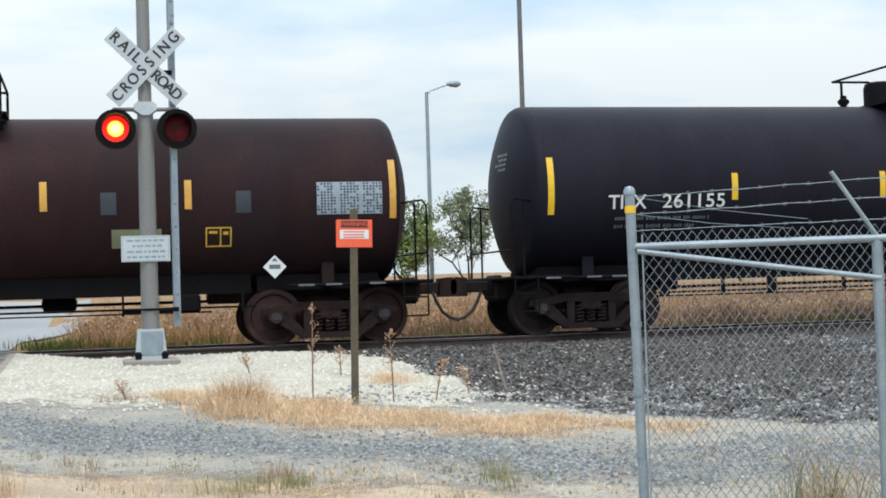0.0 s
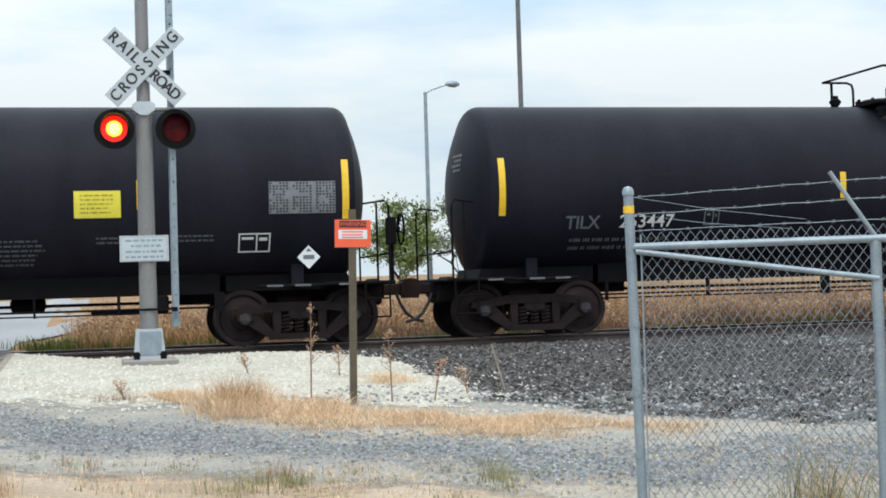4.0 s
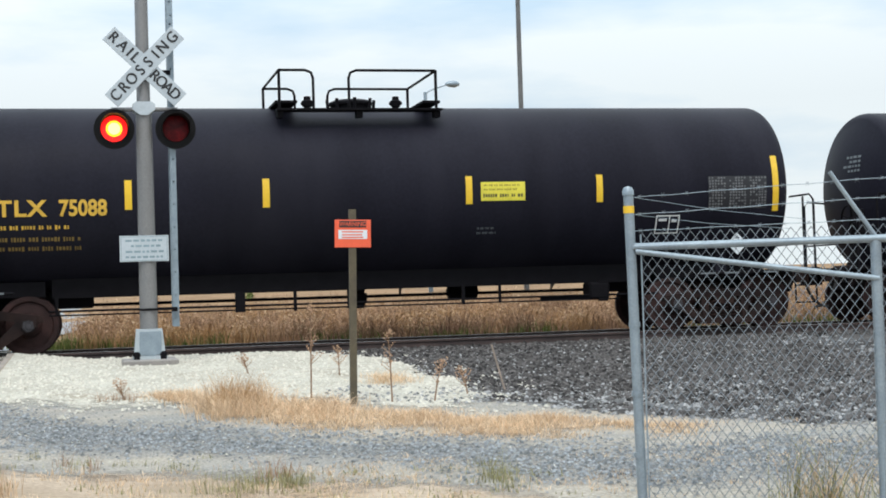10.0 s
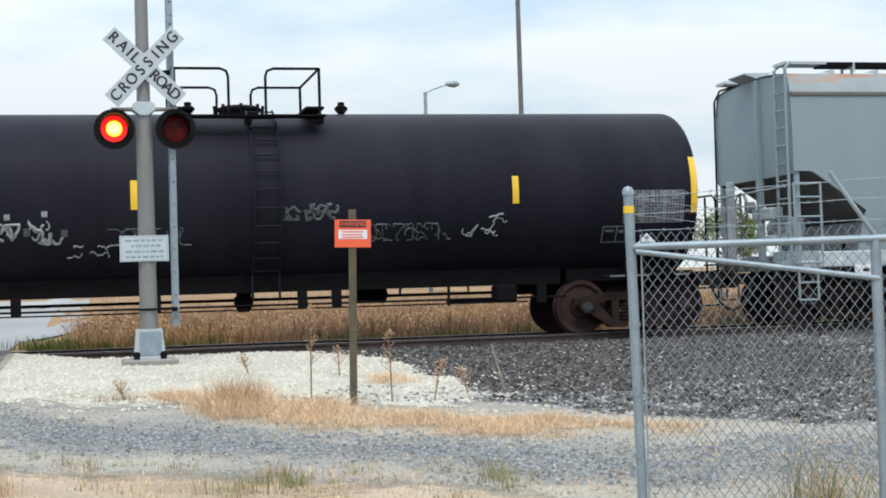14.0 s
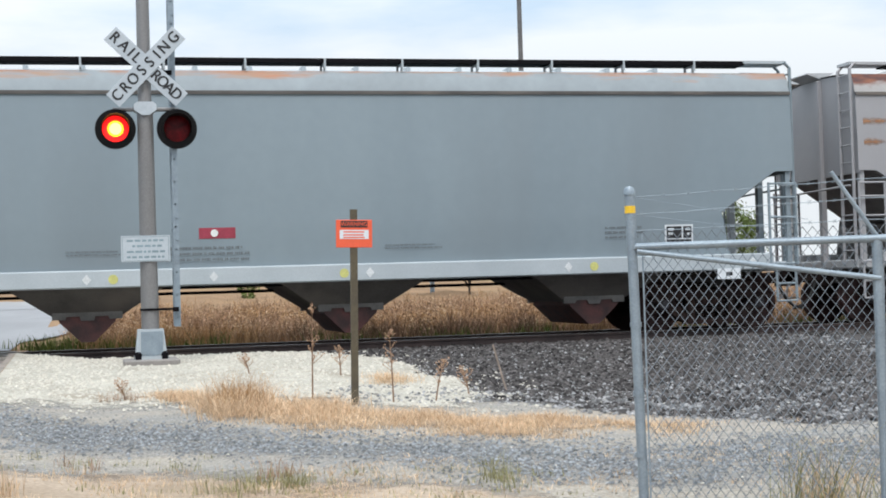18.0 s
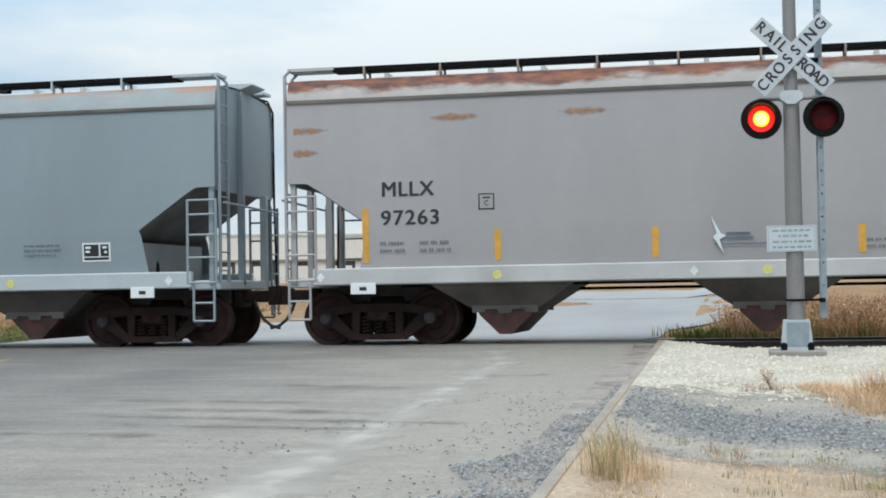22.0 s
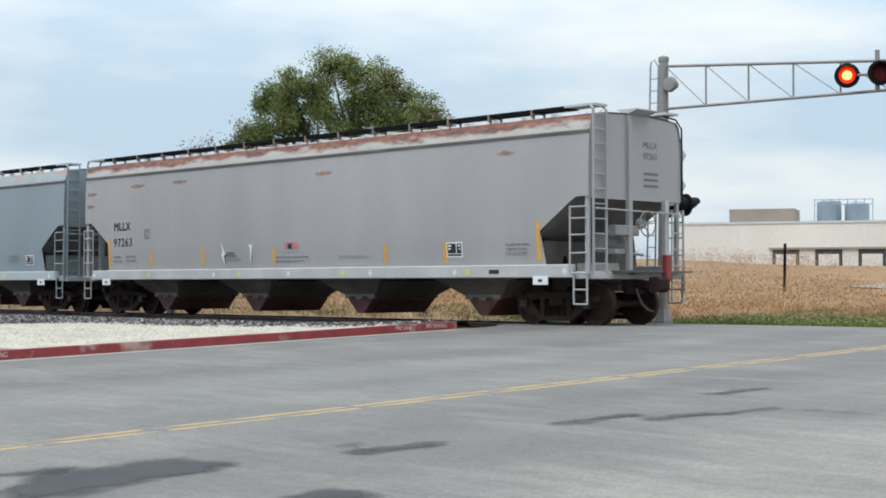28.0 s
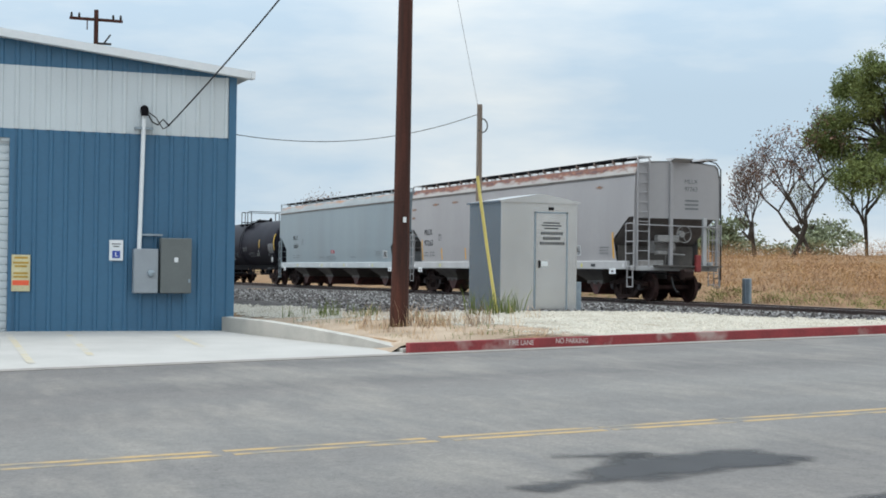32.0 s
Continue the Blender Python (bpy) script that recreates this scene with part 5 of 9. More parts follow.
part("header", Shape().box(-0.135, 0.135, -0.0322, -0.031, 1.80, 1.865), SIGN_BLACK, wb)
words("lettering", "WARNING", 0.058, WARN_ORANGE, wb, pose(0, -0.0335, 1.832, 90, 0, 0), widen=0.95)
part("white_panel", Shape().box(-0.145, 0.145, -0.0322, -0.031, 1.685, 1.775), SIGN_WHITE, wb)
pr = Shape()
for z in (1.755, 1.725, 1.70):
    pr.box(-0.11, 0.09 + 0.02 * random.random(), -0.0336, -0.033, z - 0.006, z + 0.006)
part("small_print", pr, WARN_ORANGE, wb)

# chain-link fence panel with barbed wire
FA, FB = Vector((3.058, 8.035, 0)), Vector((4.30, 7.44, 0))
fd = (FB - FA).normalized()
flen = (FB - FA).length
fz = ground_at(3.6, 7.8)
fence = thing("chain_link_fence", "galvanised chain-link fence panel with barbed wire on top", "fence", Matrix.Translation((FA.x, FA.y, 0)) @ Matrix.Rotation(math.atan2(fd.y, fd.x), 4, 'Z'))
LEAN = 0.018
post = Shape().tube([(LEAN * 1.4, 0, fz - 0.3), (-0.005, 0, 1.36)], 0.029, 16).lathe([(1.35, 0.034), (1.375, 0.034), (1.395, 0.024), (1.402, 0.005)], 'z', 14, (-0.006, 0, 0))
part("post", post, GALV, fence, "end post with a domed cap", smooth=True)
part("post", Shape().tube([(flen - 0.012, 0, fz - 0.3), (flen - 0.012, 0, 1.06)], 0.030, 16), GALV, fence, smooth=True)
part("post", Shape().tube([(flen * 2 + 0.3, 0, fz - 0.3), (flen * 2 + 0.3, 0, 1.06)], 0.030, 16), GALV, fence, smooth=True)
part("top_rail", Shape().tube([(0.0, -0.01, 1.048), (flen * 2 + 0.3, -0.01, 1.05)], 0.022, 12), GALV, fence, smooth=True)
part("brace", Shape().tube([(0.03, -0.02, 1.022), (flen, -0.02, 0.825)], 0.017, 10), GALV, fence, smooth=True)
for z in (1.05, 0.60, 0.20, -0.15):
    part("tension_band", Shape().lathe([(z - 0.014, 0.034), (z + 0.014, 0.034)], 'z', 14, (0.004 + 0.005 * (1.1 - z), 0, 0)), GALV, fence)
part("tension_bar", Shape().box(0.055, 0.064, -0.012, -0.004, fz, 1.12), GALV, fence)
part("barbed_arm", Shape().tube([(flen - 0.01, 0, 1.06), (flen - 0.25, -0.05, 1.43)], 0.013, 8), GALV, fence, smooth=True)
part("tape", Shape().lathe([(1.245, 0.0315), (1.287, 0.0315)], 'z', 14, (-0.005, 0, 0)), YELLOW, fence, "strip of yellow tape")
mesh_s = Shape()
step, amp = 0.028, 0.0138
z_lo, z_hi = fz + 0.02, 1.13
tall = 0.074
rows_n = int((z_hi - z_lo) / tall)
cols = int((flen * 2 + 0.3 - 0.06) / step)
for c in range(cols):
    x = 0.065 + c * step
    pts = []
    for r in range(rows_n * 2 + 1):
        s = 1 if (r + c) % 2 else -1
        bulge = 0.02 * math.sin(x * 5 + r * 0.2)
        pts.append((x + step / 2 + s * amp, s * 0.004 - 0.012 + bulge * 0.3, z_hi - r * tall / 2))
    mesh_s.tube(pts, 0.0029, 3, caps=False)
part("chain_link_mesh", mesh_s, MESHWIRE, fence)
for z0, z1, sag in ((1.335, 1.40, 0.0), (1.235, 1.29, 0.0), (1.14, 1.16, 0.0)):
    pts = [(flen * 1.3 * k / 14, -0.05 * k / 14, z0 + (z1 - z0) * k / 14 + 0.0025 * math.sin(k * 2.1)) for k in range(15)]
    b = Shape().tube(pts, 0.0021, 5)
    for k in range(11):
        x = 0.06 + k * 0.135
        z = z0 + (z1 - z0) * x / (flen * 1.3)
        b.tube([(x - 0.008, -0.01, z - 0.009), (x + 0.008, -0.02, z + 0.011)], 0.0016, 4).tube([(x + 0.009, -0.01, z - 0.008), (x - 0.007, -0.03, z + 0.010)], 0.0016, 4)
    part("barbed_wire", b, GALV, fence)
for z0, z1, x1 in ((1.335, 1.18, 1.0), (1.235, 1.13, 0.9)):
    part("barbed_wire", Shape().tube([(0.03, 0, z0), (x1 * 0.5, 0.10, (z0 + z1) / 2 - 0.01), (x1, 0.2, z1)], 0.0014, 5), GALV, fence)

# a thin leaning stake by the ballast
stake = fix_normals(part("marker_stake", Shape().tube([(4.45, 15.6, ground_at(4.45, 15.6) - 0.1), (4.36, 15.9, 0.20)], 0.012, 6), GREYWOOD))
tagged(stake, "thin leaning grey stake in ballast", "stake")

# ---- the far cantilever signal ----
FX, FY = -21.38, 28.3
far_sig = thing("cantilever_signal", "grey cantilever mast with truss arm and red flashers over the street", "railway signal", pose(FX, FY, 0.0))
part("mast", Shape().tube([(0.02, 0, 0.1), (0.05, 0, 6.25)], 0.135, 16, 0.115), MAST_DARK, far_sig, smooth=True)
part("mast_cap", Shape().lathe([(6.2, 0.13), (6.3, 0.13), (6.34, 0.03)], 'z', 14, (0.05, 0, 0)), MAST_DARK, far_sig, smooth=True)
part("base_casting", Shape().lathe([(-0.2, 0.24), (0.02, 0.24), (0.03, 0.20), (0.30, 0.16)], 'z', 8), MAST_DARK, far_sig)
tr = Shape()
for y in (0.0,):
    top, bot = [], []
    for k in range(6):
        x = 0.1 + k * 1.17
        top.append((x, y, 6.08 - 0.100 * k))
        bot.append((x, y, 5.06 - 0.020 * k))
    tr.tube([top[0], top[-1]], 0.035, 8).tube([bot[0], bot[-1]], 0.035, 8)
    for k in range(5):
        tr.tube([top[k], bot[k]], 0.022, 6)
        tr.tube([top[k], bot[k + 1]], 0.012, 6)
    tr.tube([top[5], bot[5]], 0.02, 6)
part("truss_arm", tr, MAST_DARK, far_sig)
part("lamp_post", Shape().tube([(5.82, -0.3, 4.9), (5.82, -0.3, 5.78)], 0.05, 10).tube([(5.1, -0.3, 5.30), (6.5, -0.3, 5.28)], 0.03, 8), MAST_DARK, far_sig, smooth=True)
turn = 30
flasher(far_sig, pose(5.17, -0.40, 5.30, 0, 0, turn), True)
flasher(far_sig, pose(5.95, -0.40, 5.28, 0, 0, turn), False)
flasher(far_sig, pose(6.38, -0.25, 5.12, 0, 0, 105), False, live=False)
fl = Shape()
for x in (-0.52, -0.28):
    fl.tube([(x, 0.05, 0.45), (x + 0.14, 0.05, 6.1)], 0.022, 6)
for k in range(19):
    x = 0.14 * k / 19
    fl.tube([(-0.52 + x, 0.05, 0.6 + k * 0.29), (-0.28 + x, 0.05, 0.6 + k * 0.29)], 0.014, 6)
fl.tube([(-0.38, 0.05, 6.1), (-0.36, 0.05, 6.22), (-0.26, 0.05, 6.28), (-0.14, 0.05, 6.1)], 0.018, 6)
for z in (0.62, 3.3, 5.0):
    fl.tube([(-0.45, 0.05, z), (0.0, 0.0, z)], 0.02, 6)
part("ladder", fl, GALV, far_sig)
for k, a in enumerate((45, -45)):
    part("crossbuck_board", Shape().box(-0.62, 0.62, -0.004, 0.004, -0.115, 0.115), BUCK_WHITE, far_sig, "white crossbuck board seen from its back", at=pose(0.20, 0.19 + 0.02 * k, 3.56, 0, 0, -21) @ pose(0, 0, 0, 0, a, 0))
part("lamp_arm", Shape().tube([(0.1, 0.0, 2.75), (0.55, 0.15, 2.78)], 0.03, 8), MAST_DARK, far_sig)
part("sign_bracket", Shape().box(-0.02, 0.18, -0.15, 0.15, 3.3, 3.5, 0.02), MAST_DARK, far_sig)
flasher(far_sig, pose(0.72, -0.05, 2.74, 0, 0, 163), False, live=False)
flasher(far_sig, pose(0.0, 0.30, 2.74, 0, 0, 150), False, live=False)
part("bell", Shape().lathe([(-0.18, 0.05), (-0.17, 0.16), (-0.08, 0.19), (0.0, 0.12), (0.1, 0.10)], 'y', 18, (0.32, 0, 5.62)), MAST_DARK, far_sig, smooth=True)


# ---- the blue metal building and its forecourt ----
BX = -30.4
shop = thing("metal_building", "blue ribbed-metal building with a pale band and white roof trim", "building", pose(0, 0, 0))
Y0, Y1 = -14.0, 7.68


def roof_z(y):
    return 6.19 - 0.107 * abs(y + 3.2)


def ribbed(y0, y1, z0, z1, pitch=0.305, proud=0.028):
    """Sheet metal with standing ribs, facing +x; z0 and z1 may be functions of y."""
    s = Shape()
    cuts = []
    y = y0
    while y < y1 - 0.01:
        e = min(y + pitch, y1)
        for q, d in ((0, 0), (0.10, 0), (0.125, proud), (0.18, proud), (0.205, 0)):
            if y + q <= e:
                cuts.append((y + q, d))
        y = e
    cuts.append((y1, 0))
    for yy, d in cuts:
        a = z0(yy) if callable(z0) else z0
        b = z1(yy) if callable(z1) else z1
        s.v += [(BX + d, yy, a), (BX + d, yy, b)]
    for i in range(len(cuts) - 1):
        s.f.append((2 * i, 2 * i + 2, 2 * i + 3, 2 * i + 1))
    return s


DOOR_R = 3.13
part("wall", ribbed(DOOR_R + 0.02, Y1, -0.75, 3.61), BLUEMETAL, shop)
part("wall", ribbed(Y0, DOOR_R + 0.02, 3.42, 3.61), BLUEMETAL, shop)
part("wall", ribbed(Y0, -1.3, -0.75, 3.42), BLUEMETAL, shop)
part("pale_band", ribbed(Y0, Y1 - 0.12, 3.61, 4.88), PALEMETAL, shop, "pale grey cladding band")
part("corner_trim", Shape().box(BX - 0.02, BX + 0.045, Y1 - 0.13, Y1 + 0.03, -0.5, 4.95), BLUEMETAL, shop)
part("gable", ribbed(Y0, Y1, 4.88, lambda y: roof_z(y) - 0.08), BLUEMETAL, shop)
part("side_wall", Shape().box(-48, BX - 0.02, Y1 - 0.12, Y1, -0.6, 4.92).box(-48, BX - 0.02, Y0, Y0 + 0.12, -0.8, 4.9).box(-48.1, -48, Y0, Y1, -0.8, 5.0), BLUEMETAL, shop)
rf = Shape()
for ya, yb in ((-3.2, Y1 + 0.32), (Y0 - 0.3, -3.2)):
    rf.add([(BX + 0.22, ya, roof_z(ya)), (BX + 0.22, yb, roof_z(yb)), (-48.2, yb, roof_z(yb)), (-48.2, ya, roof_z(ya)),
            (BX + 0.22, ya, roof_z(ya) - 0.1), (BX + 0.22, yb, roof_z(yb) - 0.1), (-48.2, yb, roof_z(yb) - 0.1), (-48.2, ya, roof_z(ya) - 0.1)],
           [(0, 1, 2, 3), (4, 7, 6, 5), (0, 4, 5, 1), (1, 5, 6, 2), (2, 6, 7, 3), (3, 7, 4, 0)])
part("roof", rf, PALEMETAL, shop)
tm = Shape()
for ya, yb in ((-3.2, Y1 + 0.34), (Y0 - 0.3, -3.2)):
    tm.prism([(ya, roof_z(ya) + 0.03), (yb, roof_z(yb) + 0.03), (yb, roof_z(yb) - 0.13), (ya, roof_z(ya) - 0.13)], BX + 0.05, BX + 0.25, 'x')
fix_normals(part("roof_trim", tm, SIGN_WHITE, shop))
part("roof_trim", Shape().box(BX + 0.05, BX + 0.3, Y1 + 0.28, Y1 + 0.36, roof_z(Y1) - 0.16, roof_z(Y1) + 0.0), SIGN_WHITE, shop, "white roof trim")
door = part("roller_door", Shape().box(BX - 0.16, BX - 0.02, -1.3, DOOR_R, 3.36, 3.44), PALEMETAL, shop, "pale slatted roller door, closed")
slat = Shape().prism([(0, 0), (0.025, 0.02), (0.03, 0.08), (0.025, 0.14), (0, 0.16)], -1.3, DOOR_R)
slat = fix_normals(part("slat", slat, PALEMETAL, door, at=pose(BX - 0.10, 0, -0.72))).data
for k in range(1, 26):
    o = new("slat", slat)
    o.parent = door
    o.matrix_basis = pose(BX - 0.10, 0, -0.72 + k * 0.16)
part("door_jamb", Shape().box(BX - 0.14, BX + 0.03, DOOR_R - 0.02, DOOR_R + 0.07, -0.7, 3.44), BLUEMETAL, shop)
# service entrance: conduit, meter box, switch box, signs
meter = thing("electric_meter_box", "grey electric meter cabinet with conduit on a blue wall", "meter box", pose(BX + 0.03, 5.82, 0.0))
mb = part("box", Shape().box(0.0, 0.20, -0.25, 0.25, 0.34, 1.25, 0.015), mat("grey_enamel_box", (0.26, 0.29, 0.32), rough=0.5, bump=0.03, spread=0.05), meter)
part("meter_dial", Shape().lathe([(0.20, 0.075), (0.25, 0.07), (0.27, 0.03)], 'x', 18, (0, 0.10, 0.75)), GALV, mb, "round glass meter", smooth=True)
part("conduit", Shape().tube([(0.09, -0.13, 1.25), (0.09, -0.07, 4.0)], 0.045, 12), SIGN_WHITE, meter, "white service conduit", smooth=True)
part("weatherhead", Shape().lathe([(3.98, 0.07), (4.08, 0.09), (4.16, 0.08), (4.20, 0.02)], 'z', 12, (0.12, -0.07, 0)), BLACKBAR, meter, smooth=True)
part("bracket", Shape().box(0.0, 0.1, -0.13, 0.35, 1.52, 1.56).box(0.0, 0.12, -0.25, 0.12, 3.70, 3.75), GALV, meter)
part("drip_loop", Shape().tube([(0.12, -0.05, 4.12), (0.2, 0.08, 3.85), (0.2, 0.2, 3.80), (0.2, 0.3, 3.92), (0.2, 0.42, 3.80)], 0.018, 6).tube([(0.12, -0.05, 4.1), (0.2, 0.15, 3.95), (0.2, 0.3, 3.72), (0.2, 0.42, 3.79)], 0.014, 6), CABLE, meter)
sw = thing("switch_box", "dark grey electrical switch cabinet on a blue wall", "electrical box", pose(BX + 0.03, 6.43, 0))
sb = part("box", Shape().box(0.0, 0.24, -0.32, 0.32, 0.34, 1.48, 0.015), mat("dark_enamel_box", (0.115, 0.13, 0.13), rough=0.5, bump=0.03, spread=0.06), sw)
part("label", Shape().box(0.241, 0.244, -0.04, 0.04, 0.98, 1.08), SIGN_WHITE, sb)
part("latch", Shape().box(0.24, 0.27, 0.25, 0.29, 0.56, 0.64, 0.005), GALV, sb)
hc = thing("parking_sign", "small white sign with a blue wheelchair square", "sign", pose(BX + 0.03, 5.24, 0))
hb = part("sign_board", Shape().box(0.0, 0.01, -0.14, 0.14, 1.0, 1.42, 0.003), SIGN_WHITE, hc)
part("blue_square", Shape().box(0.011, 0.013, -0.08, 0.08, 1.05, 1.20), mat("sign_blue", (0.02, 0.06, 0.35), rough=0.5, bump=0), hb)
part("symbol", Shape().box(0.0135, 0.0145, -0.02, 0.0, 1.10, 1.17).box(0.0135, 0.0145, -0.02, 0.04, 1.085, 1.10), SIGN_WHITE, hb)
part("small_print", Shape().box(0.011, 0.012, -0.09, 0.09, 1.33, 1.35).box(0.011, 0.012, -0.06, 0.06, 1.28, 1.30), DARK_INK, hb)
ws_ = thing("warning_notice", "yellow and red notice beside the roller door", "sign", pose(BX + 0.03, 3.36, 0))
wb2 = part("sign_board", Shape().box(0.0, 0.01, -0.18, 0.18, 0.36, 1.09, 0.003), mat("cream_notice", (0.62, 0.56, 0.34), rough=0.5, bump=0), ws_)
pr = Shape()
for z, w in ((1.03, 0.13), (0.93, 0.15), (0.86, 0.12), (0.72, 0.14), (0.65, 0.14)):
    pr.box(0.011, 0.012, -w, w, z - 0.02, z + 0.02)
part("small_print", pr, mat("amber_print", (0.45, 0.27, 0.03), rough=0.6, bump=0), wb2)
part("red_panel", Shape().box(0.011, 0.012, -0.16, 0.16, 0.48, 0.58), WARN_ORANGE, wb2)
# forecourt slab and low retaining wall
fc = Shape()
xs_, ys_ = lines((BX, KERB_L + 0.55, 1.0)), lines((-14, 8.0, 1.0)) + [8.55]
for y in ys_:
    for x in xs_:
        k = (KERB_L - x) / (KERB_L - BX)
        lim = 7.55 + (8.62 - 7.55) * (x - BX) / (KERB_L - BX)
        fc.v.append((x, min(y, lim), (road_z(y) + 0.005) * (1 - max(k, 0)) + (-0.44) * max(k, 0) - (0.05 if x > KERB_L + 0.5 else 0)))
n = len(xs_)
for j in range(len(ys_) - 1):
    for i in range(n - 1):
        fc.f.append((j * n + i, j * n + i + 1, (j + 1) * n + i + 1, (j + 1) * n + i))
tagged(part("forecourt", fc, mat("bright_concrete", (0.41, 0.40, 0.38), (0.35, 0.342, 0.325), rough=0.85, scale=0.7, fine=50, bump=0.2, dist=0.003,
       stain=(0.42, 0.41, 0.39), stain_at=(0.58, 0.8), spread=0.05)), "pale concrete forecourt with faded yellow bay lines", "pavement", kind="structure")
BAY_YELLOW = mat("faded_bay_paint", (0.43, 0.37, 0.25), (0.40, 0.36, 0.28), rough=0.85, scale=3, fine=60, bump=0.1, stain=(0.40, 0.39, 0.36), stain_at=(0.45, 0.58))
for pts in (((-29.4, 3.05), (-23.0, 2.72)), ((-29.2, 4.15), (-24.0, 3.77)), ((-29.0, 6.18), (-25.2, 5.85))):
    b = Shape()
    for x, yy in pts:
        k = (KERB_L - x) / (KERB_L - BX)
        z = (road_z(yy) + 0.005) * (1 - k) - 0.44 * k + 0.006
        b.v += [(x, yy - 0.06, z), (x, yy + 0.06, z)]
    b.f.append((0, 2, 3, 1))
    tagged(part("road_marking", b, BAY_YELLOW), "faded yellow bay line on concrete", "road marking", kind="structure")
rw = Shape()
for x, y, top in ((BX, 7.55, -0.15), (-28, 7.82, -0.16), (-26, 8.1, -0.22), (-24, 8.42, -0.31), (-22.5, 8.62, -0.42)):
    rw.v += [(x, y - 0.08, top), (x, y + 0.10, top + 0.01), (x, y + 0.10, -0.9), (x, y - 0.08, -0.9)]
for i in range(4):
    a, b = 4 * i, 4 * i + 4
    rw.f += [(a + j, a + (j + 1) % 4, b + (j + 1) % 4, b + j) for j in range(4)]
rw.f += [(0, 1, 2, 3), (16, 19, 18, 17)]
tagged(fix_normals(part("retaining_wall", rw, CONC)), "low grey concrete retaining wall", "wall", kind="structure")
# painted words on the red kerb
for y, text in ((10.6, "FIRE LANE"), (11.55, "NO PARKING"), (20.75, "FIRE LANE"), (21.7, "NO PARKING")):
    words("lettering", text, 0.12, mat("kerb_white", (0.62, 0.55, 0.52), rough=0.8, bump=0, stain=(0.4, 0.12, 0.11), scale=9), kerb_left,
          pose(KERB_L + 0.0825, y, road_z(y) + 0.085, 90, 0, 90) @ pose(0, 0, 0, 0, 0, 0.0), widen=0.85)

# ---- the signal cabinet ----
CZ = -0.03
cab = thing("signal_cabinet", "dull aluminium railway signal cabinet with a low gable roof", "equipment cabinet", pose(-29.1, 13.3, CZ))
cw, cdp, ch = 1.86, 1.73, 2.44
part("body", Shape().box(-cdp, 0, 0, cw, 0.04, ch, 0.01), ALU, cab)
roof_c = Shape().prism([(-0.05, ch - 0.02), (cw + 0.05, ch - 0.02), (cw + 0.05, ch + 0.02), (cw / 2, ch + 0.19), (-0.05, ch + 0.02)], -cdp - 0.06, 0.06, 'x')
fix_normals(part("roof", roof_c, ALU, cab))
dr = part("door", Shape().box(0.0, 0.022, 0.84, 1.58, 0.10, 2.19, 0.006), ALU, cab)
part("door_frame", Shape().box(0.0, 0.012, 0.80, 0.835, 0.08, 2.23).box(0.0, 0.012, 1.585, 1.62, 0.08, 2.23).box(0.0, 0.012, 0.80, 1.62, 2.20, 2.235), GALV, cab)
part("handle", Shape().box(0.022, 0.06, 0.90, 0.94, 1.0, 1.16, 0.008), BLACKBAR, dr)
part("label", Shape().box(0.0225, 0.026, 0.97, 1.13, 1.04, 1.14), SIGN_WHITE, dr, "white sticker")
pr = Shape()
for z, w in ((1.99, 0.20), (1.93, 0.24), (1.87, 0.17)):
    pr.box(0.0225, 0.024, 1.21 - w, 1.21 + w, z - 0.014, z + 0.014)
for z, w in ((1.76, 0.26), (1.65, 0.20), (1.54, 0.28)):
    x = 1.21 - w
    while x < 1.21 + w:
        pr.box(0.0225, 0.024, x, x + 0.045, z - 0.032, z + 0.032)
        x += 0.062
tagged(part("stencil", pr, DARK_INK, dr), "dark stencilled print", kind="stuff")
part("vent", Shape().box(0.0, 0.02, 1.15, 1.27, 2.27, 2.34, 0.004), BLACKBAR, cab)
part("side_box", Shape().box(-0.5, -0.1, cw, cw + 0.17, 0.0, 0.70, 0.01), GALV, cab)
for x in (-1.6, -0.12):
    for y in (0.08, cw - 0.2):
        part("foot", Shape().box(x, x + 0.12, y, y + 0.12, -0.2, 0.05), CONC, cab)
# the stained utility pole
wp = thing("utility_pole", "thick dark tarred wooden utility pole in dry weeds", "utility pole", pose(-26.2, 9.86, -0.2))
part("pole", Shape().tube([(0, 0, -0.4), (0, 0.03, 2.0), (0, 0.08, 9.0)], 0.185, 18, 0.125), WOOD, wp, smooth=True)
part("tag", Shape().box(0.165, 0.18, 0.0, 0.06, 1.98, 2.08), SIGN_WHITE, wp, "small pale tag")
part("ground_guard", Shape().tube([(-0.05, 0.16, -0.2), (-0.05, 0.19, 2.2)], 0.03, 8), WOOD, wp)
# thin service pole with its guy wire and guard
sp = thing("service_pole", "thin weathered wooden service pole", "utility pole", pose(-33.0, 14.47, 0))
part("pole", Shape().tube([(0, 0, -0.3), (0, 0, 4.97)], 0.085, 14, 0.065), GREYWOOD, sp, smooth=True)
part("cable_loop", Shape().tube([(0.05, 0.05 + 0.14 * math.sin(a) , 4.45 + 0.17 * math.cos(a)) for a in [k * 0.5 for k in range(9)]], 0.016, 6), CABLE, sp)
guy = thing("guy_wire", "yellow plastic guard on a steel guy wire", "guy wire", pose(0, 0, 0))
ga, gb = Vector((-28.2, 12.82, -0.16)), Vector((-28.2, 12.33, 2.87))
part("guard", Shape().tube([ga + Vector((0, 0, 0.10)), ga.lerp(gb, 0.5), gb], 0.034, 10), mat("yellow_plastic", (0.62, 0.52, 0.16), rough=0.5, bump=0.05, spread=0.08), guy, smooth=True)
